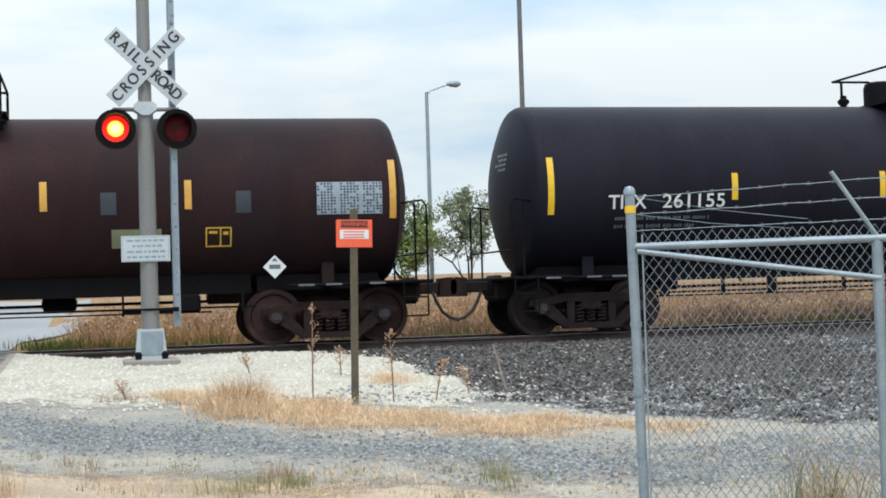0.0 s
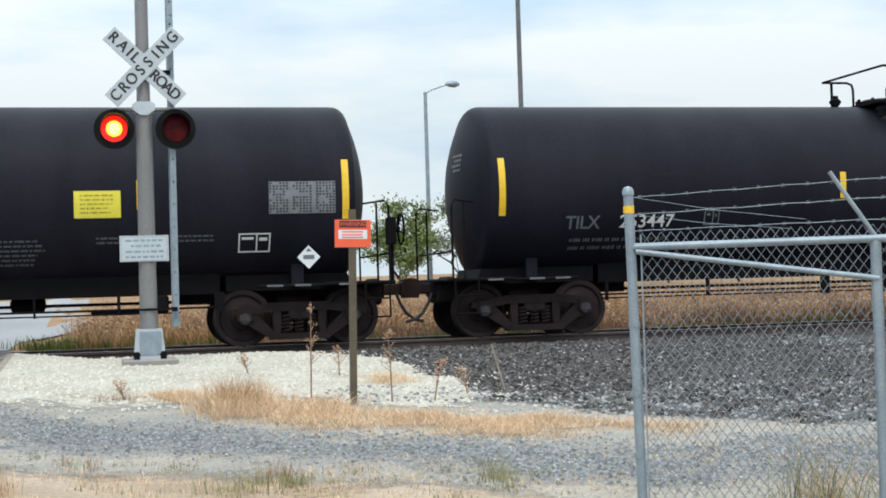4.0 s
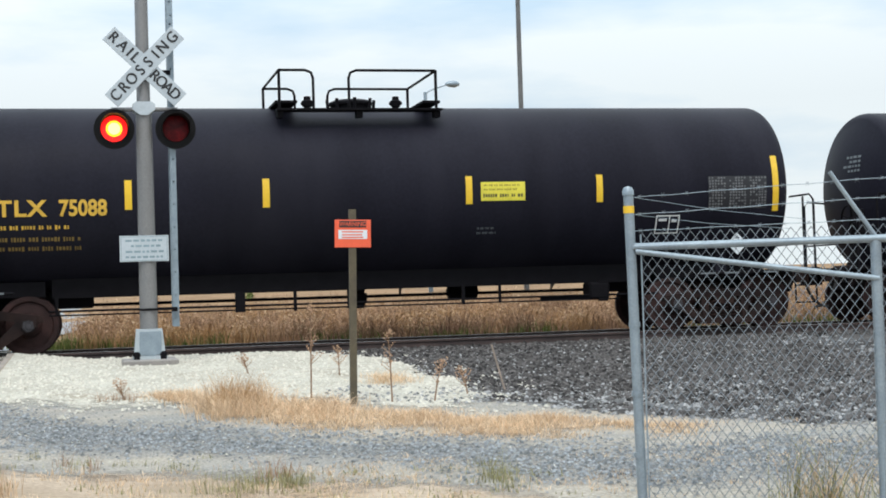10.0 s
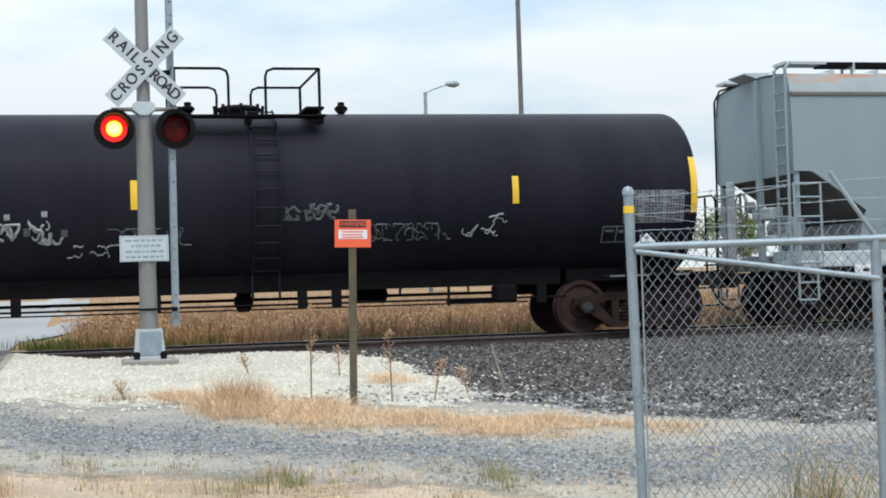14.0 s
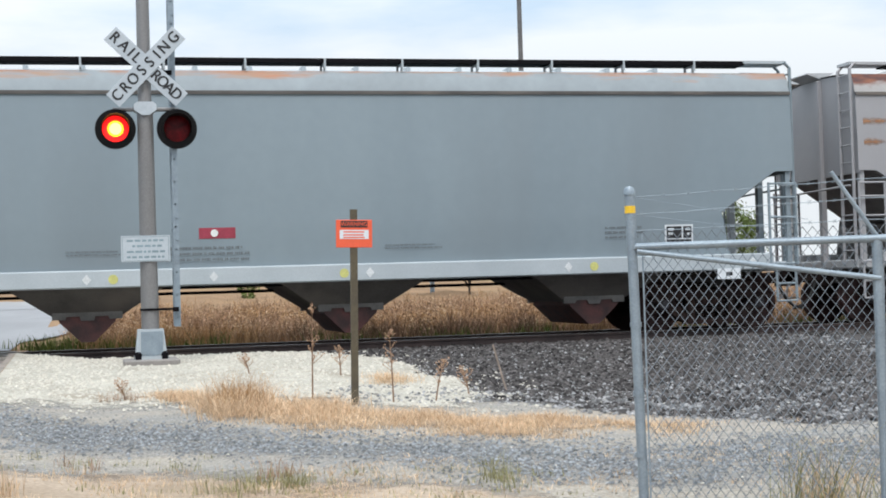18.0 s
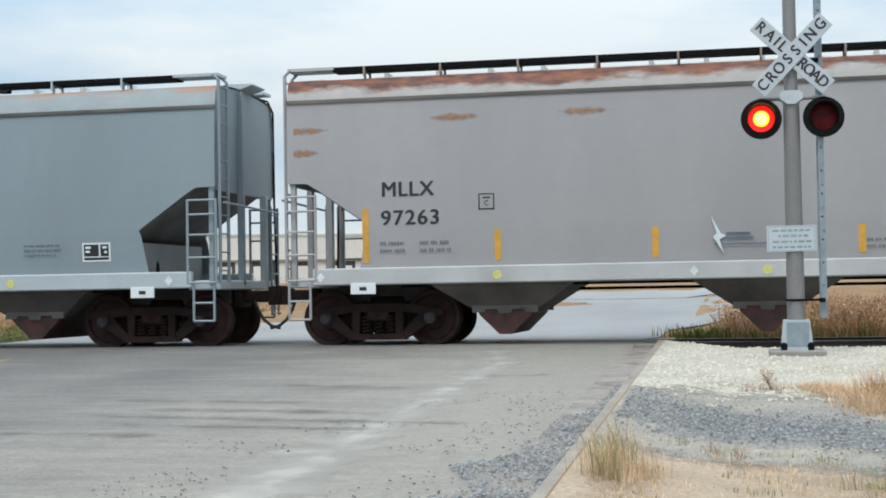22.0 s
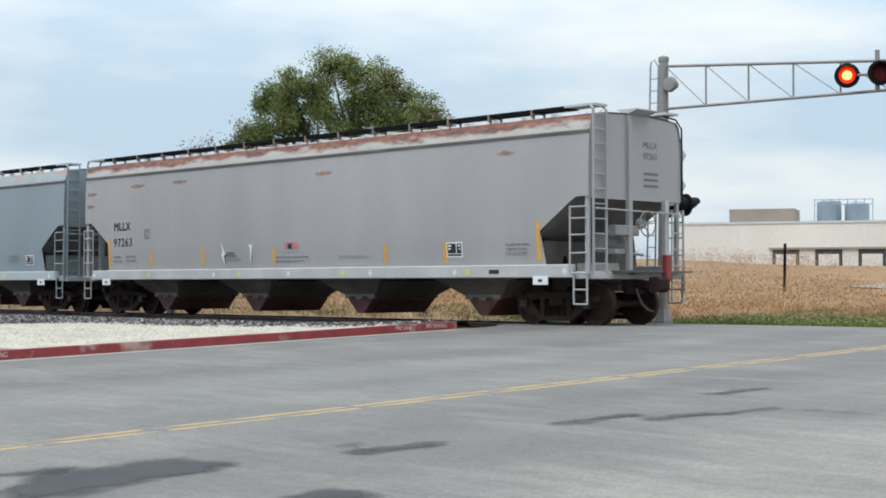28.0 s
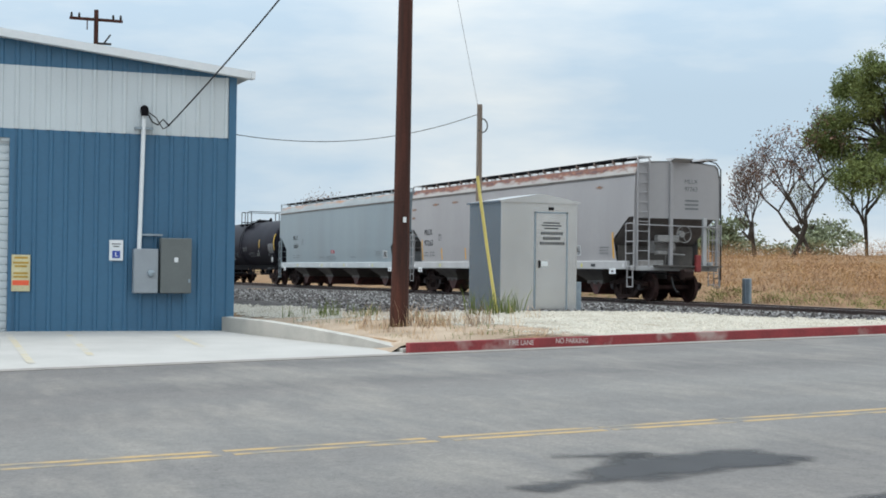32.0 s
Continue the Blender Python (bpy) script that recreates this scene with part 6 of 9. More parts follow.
part("wire", Shape().tube([ga, gb, gb + Vector((-4.8, 2.1, 2.0))], 0.006, 5), CABLE, guy)
part("anchor", Shape().tube([(-28.2, 12.83, -0.35), (-28.2, 12.82, -0.1)], 0.05, 8), CONC, guy)


def cable(name, a, b, sag, r, label):
    pts = [Vector(a).lerp(Vector(b), k / 20) - Vector((0, 0, sag * 4 * (k / 20) * (1 - k / 20))) for k in range(21)]
    return tagged(part(name, Shape().tube(pts, r, 6), CABLE), label, "cable")


cable("service_cable", (BX + 0.23, 6.24, 3.80), (-21.0, 8.75, 8.7), 0.22, 0.016, "black service cable from the building to a pole")
cable("overhead_wire", (-30.42, 7.72, 3.70), (-33.0, 14.40, 4.72), 0.36, 0.009, "thin overhead wire from building to service pole")
cable("overhead_wire", (-33.0, 14.45, 4.8), (-33.0, 13.6, 8.6), 0.02, 0.005, "thin overhead wire rising from a service pole")
fp = thing("utility_pole", "distant utility pole with a crossarm", "utility pole", pose(-80, 12.55, 0))
part("pole", Shape().tube([(0, 0, -0.5), (0, 0, 14.7)], 0.17, 10, 0.12), WOOD, fp)
part("crossarm", Shape().box(-0.06, 0.06, -1.4, 1.4, 14.1, 14.25).box(-0.05, 0.05, -0.5, -0.45, 13.6, 14.1), WOOD, fp)
ins = Shape()
for y in (-1.3, -0.9, 0.9, 1.3):
    ins.lathe([(14.25, 0.05), (14.33, 0.07), (14.48, 0.05), (14.5, 0.02)], 'z', 8, (0, y, 0))
part("insulator", ins, CABLE, fp)
part("fuse", Shape().tube([(0.1, 0.4, 12.9), (0.1, 0.75, 13.4)], 0.05, 6).box(-0.05, 0.1, 0.1, 0.8, 12.85, 12.95), CABLE, fp)
# short grey post beside the track, field post
gp = part("marker_post", Shape().box(-40.55, -40.12, 27.15, 27.25, -0.25, 0.77, 0.02).box(-40.36, -40.31, 27.11, 27.15, -0.2, 0.75), GALV)
tagged(gp, "short grey channel marker beside the track", "post")
gz_ = ground_at(-32.5, 51.0)
tagged(part("field_post", Shape().tube([(-32.5, 51.0, gz_ - 0.3), (-32.45, 51.0, gz_ + 1.9)], 0.06, 8), BLACKBAR), "thin dark post in dry grass", "post")

# ---- lamps and poles beyond the track ----
lp = thing("street_lamp", "grey street lamp with a curved arm", "street lamp", pose(13.55, 58.46, 0))
part("pole", Shape().tube([(0, 0, 0.2), (-0.0, 0, 8.9)], 0.10, 10, 0.07), GALV, lp, smooth=True)
part("arm", Shape().tube([(0, 0, 8.8), (0.15, 0, 8.95), (0.8, 0, 9.18), (1.1, 0, 9.25)], 0.035, 6), GALV, lp)
part("head", Shape().lathe([(0.85, 0.04), (1.0, 0.12), (1.25, 0.15), (1.42, 0.08), (1.46, 0.02)], 'x', 12, (0, 0, 9.24)), GALV, lp, smooth=True)
tp = thing("tall_pole", "tall thin dark steel pole", "pole", pose(17.3, 57.4, 0))
part("pole", Shape().tube([(0, 0, 0.2), (0, 0, 16)], 0.11, 10, 0.09), mat("dark_pole_paint", (0.13, 0.13, 0.13), rough=0.6), tp, smooth=True)

# ---- the warehouse ----
wh = thing("warehouse", "long white warehouse with loading docks, far across the field", "warehouse", Matrix.Translation((-107.5, 144.4, 2.0)) @ Matrix.Rotation(math.atan2(33.3, 67.5), 4, 'Z'))
part("wall", Shape().box(0, 98, 0, 0.4, -1.5, 6.3).box(0, 0.4, 0, 45, -1.5, 6.3).box(97.6, 98, 0, 45, -1.5, 6.3).box(0, 98, 44.6, 45, -1.5, 6.3), WAREHOUSE, wh)
part("roof", Shape().box(-0.1, 98.1, -0.1, 45.1, 6.2, 6.45), PALEMETAL, wh)
part("gable", Shape().prism([(0, 6.0), (45, 6.0), (22, 6.9)], -0.05, 0.2, 'x'), WAREHOUSE, wh)
for k in range(14):
    x = 11.8 + k * 4.9
    d = part("dock_door", Shape().box(x, x + 3.1, -0.06, 0.02, 0.75, 3.1), DARKHOLE, wh, "dark dock opening")
    part("door_panel", Shape().box(x + 0.40, x + 2.7, -0.10, -0.06, 0.75, 2.55), WAREHOUSE, d)
    part("canopy", Shape().box(x - 0.4, x + 4.45, -0.25, 0.0, 3.1, 3.35), TANBLOCK, d)
part("side_door", Shape().box(3.0, 5.6, -0.06, 0.02, 0.75, 2.9), WAREHOUSE, wh)
part("penthouse", Shape().box(5.0, 13.2, 12, 18, 6.4, 8.6, 0.05), TANBLOCK, wh, "tan rooftop block")
for k, (x, r, h) in enumerate(((17.2, 1.5, 3.3), (20.6, 1.5, 3.0))):
    part("roof_tank", Shape().lathe([(6.4, r), (6.4 + h - 0.3, r), (6.4 + h, r * 0.4)], 'z', 16, (x, 14, 0)), GALV, wh, "silver rooftop tank", smooth=True)
rr = Shape()
for k in range(8):
    rr.tube([(15.6 + k * 1.0, 12, 6.4), (15.6 + k * 1.0, 12, 9.7)], 0.05, 4)
rr.tube([(15.6, 12, 9.6), (22.6, 12, 9.6)], 0.05, 4).tube([(15.6, 12, 9.0), (22.6, 12, 9.0)], 0.05, 4)
part("roof_rail", rr, GALV, wh)
# small works beyond the crossing
pw = thing("plant_building", "low pale works building with a blue tank, in the distance", "building", pose(-32, 176, 2.3))
part("wall", Shape().box(0, 13, 0, 12, -1, 3.6, 0.05), WAREHOUSE, pw)
part("tower", Shape().box(13.6, 15.4, 0, 3, -1, 3.4, 0.05), GALV, pw)
part("tank", Shape().lathe([(3.0, 1.1), (5.0, 1.1), (5.3, 0.3)], 'z', 14, (14.5, 1.5, 0)), BLUEMETAL, pw, "blue tank", smooth=True)
# the street beyond the track: it narrows past a grassy corner, and a side street leaves it
far_road, side_road = Shape(), Shape()
ys = lines((27.4, 62, 0.4))
for y in ys:
    l, r = curve_at(FAR_L, y), curve_at(FAR_R, y)
    far_road.v += [(l + (r - l) * k / 8, y, max(road_z(y), ground_z(l + (r - l) * k / 8, y)) + 0.012) for k in range(9)]
for j in range(len(ys) - 1):
    far_road.f += [(9 * j + k, 9 * j + k + 1, 9 * j + k + 10, 9 * j + k + 9) for k in range(8)]
xs = lines((-34, 0, 1.0))
for x in xs:
    side_road.v += [(x, y, max(road_z(y), ground_z(x, y)) + 0.024) for y in (58.0, 61.5, 65.0, 68.5, 72.0)]
for j in range(len(xs) - 1):
    side_road.f += [(5 * j + k, 5 * j + k + 5, 5 * j + k + 6, 5 * j + k + 1) for k in range(4)]
FAR_ASPHALT = mat("pale_far_asphalt", (0.255, 0.255, 0.258), (0.205, 0.205, 0.208), rough=0.92, scale=0.35, fine=60, bump=0.3, dist=0.004,
                  stain=(0.30, 0.29, 0.275), stain_at=(0.5, 0.75), spread=0.14, stain_scale=(1.2, 0.3, 1))
tagged(part("road", far_road, FAR_ASPHALT, smooth=True), "pale asphalt street curving away beyond the crossing", "road", kind="structure")
tagged(part("road", side_road, FAR_ASPHALT, smooth=True), "pale asphalt side street across the field", "road", kind="structure")


# ---- trees ----
def tree(name, label, at, height, spread, seed, leaf_mat, leaves, leaf, trunk_r, lean=0.15, bare=False, crown_from=0.35, flat=0.75):
    """A tapered trunk that forks into limbs and twigs, with small leaves set round the twig ends."""
    rnd = random.Random(seed)
    t = thing(name, label, "tree", pose(*at))
    wood = Shape()
    tips = []

    def grow(p, d, length, r, depth):
        n = 4
        pts = [p]
        q, dd = p.copy(), d.copy()
        for _ in range(n):
            dd = (dd + Vector((rnd.uniform(-1, 1), rnd.uniform(-1, 1), rnd.uniform(-0.6, 0.9))) * 0.16).normalized()
            q = q + dd * length / n
            pts.append(q.copy())
        wood.tube(pts, r, 7 if depth < 2 else 4, r * 0.62, caps=depth == 0)
        if depth >= (5 if bare else 4):
            tips.append((pts[-1], dd))
            tips.append((pts[2], dd))
            return
        if depth >= 2:
            tips.append((pts[-1], dd))
        k = rnd.choice((3, 3, 4) if bare else (2, 3, 3)) if depth else rnd.choice((4, 5))
        for i in range(k):
            a = 2 * math.pi * (i + rnd.random() * 0.6) / k
            out = Vector((math.cos(a), math.sin(a), 0)) * (spread / height) * 1.7 * rnd.uniform(0.55, 1.1)
            nd = (dd * 0.55 + out * (0.9 if depth < 2 else 0.7) + Vector((0, 0, 0.35 * flat + rnd.uniform(-0.25, 0.25)))).normalized()
            start = pts[-1] if i < 2 else pts[rnd.choice((2, 3))]
            grow(start, nd, length * rnd.uniform(0.62, 0.85), r * 0.58, depth + 1)

    grow(Vector((0, 0, -0.4)), Vector((rnd.uniform(-lean, lean), rnd.uniform(-lean, lean), 1)).normalized(), height * crown_from, trunk_r, 0)
    top = max(p.z for p, _ in tips)
    k = height / top
    wide = max(max(abs(p.x), abs(p.y)) for p, _ in tips)
    kx = spread / 2 / wide
    wood.v = [(x * (kx if z > height * 0.2 else 1), y * (kx if z > height * 0.2 else 1), z * k) for x, y, z in wood.v]
    part("trunk", wood, BARK, t, smooth=True)
    if leaves:
        crown = Shape()
        per = max(1, leaves // len(tips))
        for p, _ in tips:
            c = Vector((p.x * kx, p.y * kx, p.z * k))
            rad = spread * rnd.uniform(0.03, 0.062)
            for _ in range(per):
                o = c + Vector((rnd.gauss(0, 1), rnd.gauss(0, 1), rnd.gauss(0, 0.7))) * rad
                u = Vector((rnd.uniform(-1, 1), rnd.uniform(-1, 1), rnd.uniform(-1, 1))).normalized() * leaf * rnd.uniform(0.6, 1.3)
                w = u.cross(Vector((rnd.uniform(-1, 1), rnd.uniform(-1, 1), rnd.uniform(-1, 1)))).normalized() * leaf * 0.45
                crown.v += [tuple(o - u), tuple(o + w), tuple(o + u), tuple(o - w)]
                i = len(crown.v)
                crown.f.append((i - 4, i - 3, i - 2, i - 1))
        part("crown", crown, leaf_mat, t)
    return t


def on(x, y):
    return (x, y, ground_at(x, y))




def big_tree():
    """A broad tree of many separate leafy lobes on crooked limbs, with sky between them."""
    rnd = random.Random(4)
    x, y, z = on(-64.7, 55.35)
    t = thing("shade_tree", "large spreading green tree in a dry field", "tree", pose(x, y, z, 0, 0, math.degrees(math.atan2(9.1, 7.8))))
    wood, crown, thin = Shape(), Shape(), Shape()
    fork = Vector((-0.3, 0, 3.0))
    wood.tube([(0.1, 0, -0.5), (0.0, 0.1, 1.5), tuple(fork)], 0.30, 12, 0.22)
    mains = [Vector((-2.2, 0.6, 6.3)), Vector((0.4, -0.5, 7.2)), Vector((2.6, 0.5, 6.6)), Vector((0.2, 1.2, 6.0))]
    for m in mains:
        wood.tube([tuple(fork), tuple(fork.lerp(m, 0.5) + Vector((rnd.uniform(-0.3, 0.3), 0, 0.2))), tuple(m)], 0.18, 8, 0.11)
    lobes = ((-0.7, 12.6, 1.4), (-1.9, 11.7, 1.3), (-4.1, 11.3, 0.9), (-3.3, 10.4, 0.7), (0.7, 12.0, 1.2), (2.5, 12.3, 1.2), (3.6, 11.2, 1.3), (4.9, 10.0, 1.1),
             (2.0, 9.7, 1.4), (0.2, 9.2, 1.2), (-1.1, 9.8, 0.9), (-2.5, 9.2, 1.0), (-4.5, 8.8, 1.15), (-5.5, 8.5, 0.65), (4.0, 8.9, 1.5), (6.0, 8.3, 0.8),
             (1.2, 7.4, 1.4), (-0.6, 6.7, 1.3), (-2.1, 7.0, 1.15), (5.3, 6.4, 1.1), (3.1, 7.4, 1.2), (-3.4, 6.0, 1.2), (2.0, 5.4, 1.2), (6.3, 5.9, 0.9), (-4.9, 6.9, 0.9),
             (-2.5, 4.9, 1.2), (0.5, 5.0, 1.3), (3.8, 5.0, 1.3), (-4.3, 4.9, 0.9), (5.4, 4.6, 1.0), (2.2, 4.0, 1.0), (-1.0, 4.1, 0.9), (0.9, 10.7, 1.0), (-0.3, 8.2, 1.0), (4.6, 7.6, 1.0),
             (0.2, 13.3, 0.6), (-4.8, 10.6, 0.5), (-3.0, 11.6, 0.8), (-3.2, 9.6, 1.0), (1.9, 11.2, 1.0), (3.0, 10.0, 1.0), (-1.6, 10.8, 1.0), (5.9, 9.3, 0.6), (-6.2, 7.6, 0.6), (-5.6, 7.2, 0.8))
    for k, (u, h, r) in enumerate(lobes):
        c = Vector((u * 0.97, rnd.uniform(-2.6, 2.6) * (1 - abs(u) / 9), h * 0.875))
        m = min(mains, key=lambda q: (q - c).length)
        mid = m.lerp(c, 0.5) + Vector((rnd.uniform(-0.5, 0.5), rnd.uniform(-0.5, 0.5), rnd.uniform(-0.2, 0.5)))
        wood.tube([tuple(m), tuple(mid), tuple(c)], 0.09, 6, 0.035)
        for _ in range(int(26 + 34 * r)):
            d = Vector((rnd.gauss(0, 1), rnd.gauss(0, 1), rnd.gauss(0, 0.8))).normalized() * r * rnd.uniform(0.35, 1.12)
            e = c + d
            wood.tube([tuple(c + d * 0.1), tuple(c + d * 0.6 + Vector((0, 0, 0.08))), tuple(e)], 0.028, 4, 0.010, caps=False)
            rad = rnd.uniform(0.18, 0.40)
            for _ in range(rnd.choice((30, 44, 60))):
                o = Vector((rnd.gauss(0, 1), rnd.gauss(0, 1), rnd.gauss(0, 0.7)))
                o = e + o.normalized() * min(o.length, 1.5) * rad
                a = Vector((rnd.uniform(-1, 1), rnd.uniform(-1, 1), rnd.uniform(-0.7, 0.7))).normalized() * 0.066 * rnd.uniform(0.6, 1.4)
                b = a.cross(Vector((rnd.uniform(-1, 1), rnd.uniform(-1, 1), rnd.uniform(-1, 1)))).normalized() * 0.040
                s = thin if k in (5, 7, 15) and rnd.random() < 0.25 else crown
                s.v += [tuple(o - a), tuple(o + b), tuple(o + a), tuple(o - b)]
                i = len(s.v)
                s.f.append((i - 4, i - 3, i - 2, i - 1))
    part("trunk", wood, BARK, t, smooth=True)
    part("crown", crown, LEAF, t)
    part("crown", thin, LEAF_RED, t, "thin withered leaves")


big_tree()
tree("bare_tree", "almost leafless grey-brown tree in a dry field", on(-54.3, 65.5), 9.2, 7.6, 12, LEAF_RED, 500, 0.05, 0.26, lean=0.03, bare=True, crown_from=0.36, flat=0.45)
tree("bare_tree", "leafless twiggy tree beyond the train", on(-111, 34), 6.2, 6.0, 51, LEAF_RED, 900, 0.08, 0.16, bare=True, crown_from=0.3)
# Distance haze over the far tree is put into its leaf colour.
LEAF_HAZE = by_piece(mat("haze_paled_leaves", (0.36, 0.39, 0.28), (0.29, 0.32, 0.225), rough=0.8, scale=0.6, bump=0, spread=0.15, spec=0.2), 0.25)
tree("pale_tree", "round grey-green tree behind the field", on(-74, 81), 6.6, 9.5, 8, LEAF_HAZE, 7000, 0.10, 0.14, lean=0.05, crown_from=0.2)
tree("scrub_tree", "many-stemmed half-bare tree beside a large tree", on(-67.6, 53.6), 7.6, 5.6, 57, LEAF, 5200, 0.06, 0.12, lean=0.1, crown_from=0.22)
for k, (x, y, h) in enumerate(((-108, 96, 6.0), (-126, 80, 5.0), (-94, 108, 5.5))):
    tree("pale_tree", "low grey-green tree behind the field", on(x, y), h * 0.55, 9.0, 8 + 3 * k, LEAF_PALE, 5000, 0.20, 0.14, crown_from=0.12, lean=0.5)
tree("bare_tree", "leafless tree with a few withered leaves in a dry field", on(-69.6, 49.8), 8.6, 7.0, 23, LEAF_RED, 1500, 0.10, 0.18, lean=0.4)
tree("bare_tree", "leafless leaning tree in a dry field", on(-71.2, 48.6), 7.4, 5.0, 29, LEAF_RED, 500, 0.08, 0.14, lean=0.6, bare=True)
tree("bare_tree", "leafless tree among dry field scrub", on(-74.5, 55.0), 7.2, 5.0, 31, LEAF_PALE, 500, 0.10, 0.14, lean=0.3)
for k, (x, y, h, w, m, nl) in enumerate(((11.8, 56, 3.6, 3.6, LEAF, 2200), (14.8, 57, 4.2, 3.2, LEAF_PALE, 1200), (17.5, 55, 4.4, 3.4, LEAF_PALE, 1600), (20.5, 58, 3.8, 3.6, LEAF, 1400),
                                          (24.5, 60, 4.4, 3.6, LEAF_PALE, 1300), (28, 60, 3.6, 3.6, LEAF, 1300), (6.4, 62, 1.5, 1.6, LEAF, 700))):
    tree("scrub_tree", "thin scrubby green bush beyond the track", on(x, y), h, w, 40 + k, m, nl * 4, 0.075, 0.06, crown_from=0.25, lean=0.3)
# Far western bushes take the paler leaves, standing in for haze.
for k, (x, y, h, w) in enumerate(((1.6, 150, 3.2, 7), (16, 150, 4, 9), (-88, 78, 2.6, 7), (-98, 72, 2.8, 8), (-106, 68, 3.0, 7), (-114, 66, 3.4, 8), (-135, 58, 5, 9), (-160, 52, 5, 8))):
    tree("far_bush", "dark green bush in the distance", on(x, y), h, w, 70 + k, LEAF_PALE if x < -70 else LEAF, 4200, 0.19, 0.15, crown_from=0.15)


# ---- lettering, panels and marks on the cars ----
def chart(car, x0, x1, z0, z1, R, cz, paint, seed, cols=20, rows=11, ink=DARK_INK):
    """A printed data panel: a plate with rows of plain bars."""
    p = curved("data_panel", x0, x1, z0, z1, R, cz, paint, car, "printed data panel", 0.005)
    rnd = random.Random(seed)
    s = Shape()
    for r in range(rows):
        z = z1 - (r + 0.6) * (z1 - z0) / (rows + 0.3)
        h = (z1 - z0) / rows * 0.30
        for c in range(cols):
            if rnd.random() < 0.2 or c % 7 == 6:
                continue
            a = x0 + (c + 0.15) * (x1 - x0) / cols
            b = a + (x1 - x0) / cols * rnd.uniform(0.45, 0.75)
            ya, yb = (-math.sqrt(R * R - (q - cz) ** 2) - 0.0075 for q in (z - h, z + h))
            s.quad((a, ya, z - h), (b, ya, z - h), (b, yb, z + h), (a, yb, z + h))
    tagged(part("small_print", s, ink, p), kind="stuff")
    return p


def frame_box(car, x0, x1, z0, z1, R, cz, ink, label="stencilled box"):
    s = Shape()

    def bar(a, b, c, d):
        n = max(1, round((d - c) / 0.06))
        for i in range(n):
            e, f = c + (d - c) * i / n, c + (d - c) * (i + 1) / n
            ya, yb = (-math.sqrt(R * R - (q - cz) ** 2) - 0.006 for q in (e, f))
            s.quad((a, ya, e), (b, ya, e), (b, yb, f), (a, yb, f))
    w = 0.022
    bar(x0, x1, z0, z0 + w); bar(x0, x1, z1 - w, z1); bar(x0, x0 + w, z0, z1); bar(x1 - w, x1, z0, z1)
    m = x0 + (x1 - x0) * 0.55
    bar(m, m + w, z0, z1); bar(x0 + 0.05, m - 0.04, z1 - 0.10, z1 - 0.06); bar(m + 0.05, x1 - 0.05, z1 - 0.12, z1 - 0.07)
    return part("stencil_box", s, ink, car, label)


PANEL_BLUE = mat("faded_blue_panel", (0.30, 0.36, 0.42), rough=0.5, bump=0, spread=0.1, scale=9)
PANEL_GREY = mat("grey_data_panel", (0.19, 0.20, 0.215), rough=0.5, bump=0, spread=0.12, scale=9)
PANEL_YELLOW = mat("yellow_notice_panel", (0.72, 0.62, 0.06), rough=0.45, bump=0, spread=0.05, scale=9)


def diamond(car, x, z, R, cz, size=0.19):
    y = -math.sqrt(R * R - (z + size - cz) ** 2)
    holder = part("placard", Shape().prism([(-size, 0), (0, -size), (size, 0), (0, size)], -0.012, 0.0), SIGN_WHITE, car, "white diamond placard", at=pose(x, y - 0.02, z))
    part("bracket", Shape().box(-0.02, 0.02, 0.0, 0.16, -0.10, -0.06), BLACKBAR, holder)
    part("mark", Shape().box(-0.09, 0.09, -0.014, -0.0125, -0.035, 0.035).prism([(-0.05, 0.09), (0.05, 0.09), (0.0, 0.15)], -0.014, -0.0125), SOFT_INK, holder)


R1, CA, CE, RE, RA = R0, 2.40, 2.42, 1.46, 1.41
chart(tank_a, 6.18, 7.25, 2.10, 2.62, RA, CA, PANEL_BLUE, 1)
frame_box(tank_a, 4.40, 4.81, 1.62, 1.93, RA, CA, GOLD_INK)
curved("panel", 2.94, 3.71, 1.63, 1.92, RA, CA, mat("olive_panel", (0.20, 0.22, 0.13), rough=0.5, bump=0), tank_a, "faded green panel")
diamond(tank_a, 5.51, 1.28, RA, CA)
for x in (2.9, 5.0):
    curved("patch", x - 0.12, x + 0.12, 2.15, 2.5, RA, CA, mat("blue_grey_patch", (0.035, 0.04, 0.055), rough=0.5, bump=0), tank_a, "dark repainted patch")

tank_words("TILX", -5.84, 2.20, 0.33, R1, C0, WHITE_INK, tank_b, 1.0, 0.004)
tank_words("261155", -4.63, 2.205, 0.33, R1, C0, WHITE_INK, tank_b, 1.12, 0.003, 1.06)
small_print(tank_b, -6.05, -4.25, 1.74, 2.0, 2, SOFT_INK, R1, C0, seed=3)
chart(tank_b, 5.90, 6.97, 2.12, 2.63, R1, C0, PANEL_GREY, 2)
pnl = curved("notice_panel", 2.88, 3.59, 2.10, 2.52, R1, C0, PANEL_YELLOW, tank_b, "yellow emergency notice panel", 0.006)
small_print(pnl, 2.98, 3.50, 2.15, 2.48, 5, mat("olive_print", (0.24, 0.19, 0.02), rough=0.6, bump=0), R1 + 0.003, C0, seed=4)
frame_box(tank_b, 5.42, 5.93, 1.52, 1.82, R1, C0, WHITE_INK)
diamond(tank_b, 6.55, 1.42, R1, C0)
small_print(tank_b, 1.69, 2.43, 1.37, 1.80, 6, SOFT_INK, R1, C0, seed=5)
small_print(tank_b, 3.21, 3.95, 1.68, 1.82, 2, SOFT_INK, R1, C0, seed=6)
small_print(tank_b, 4.47, 5.05, 1.69, 1.83, 2, SOFT_INK, R1, C0, seed=7)

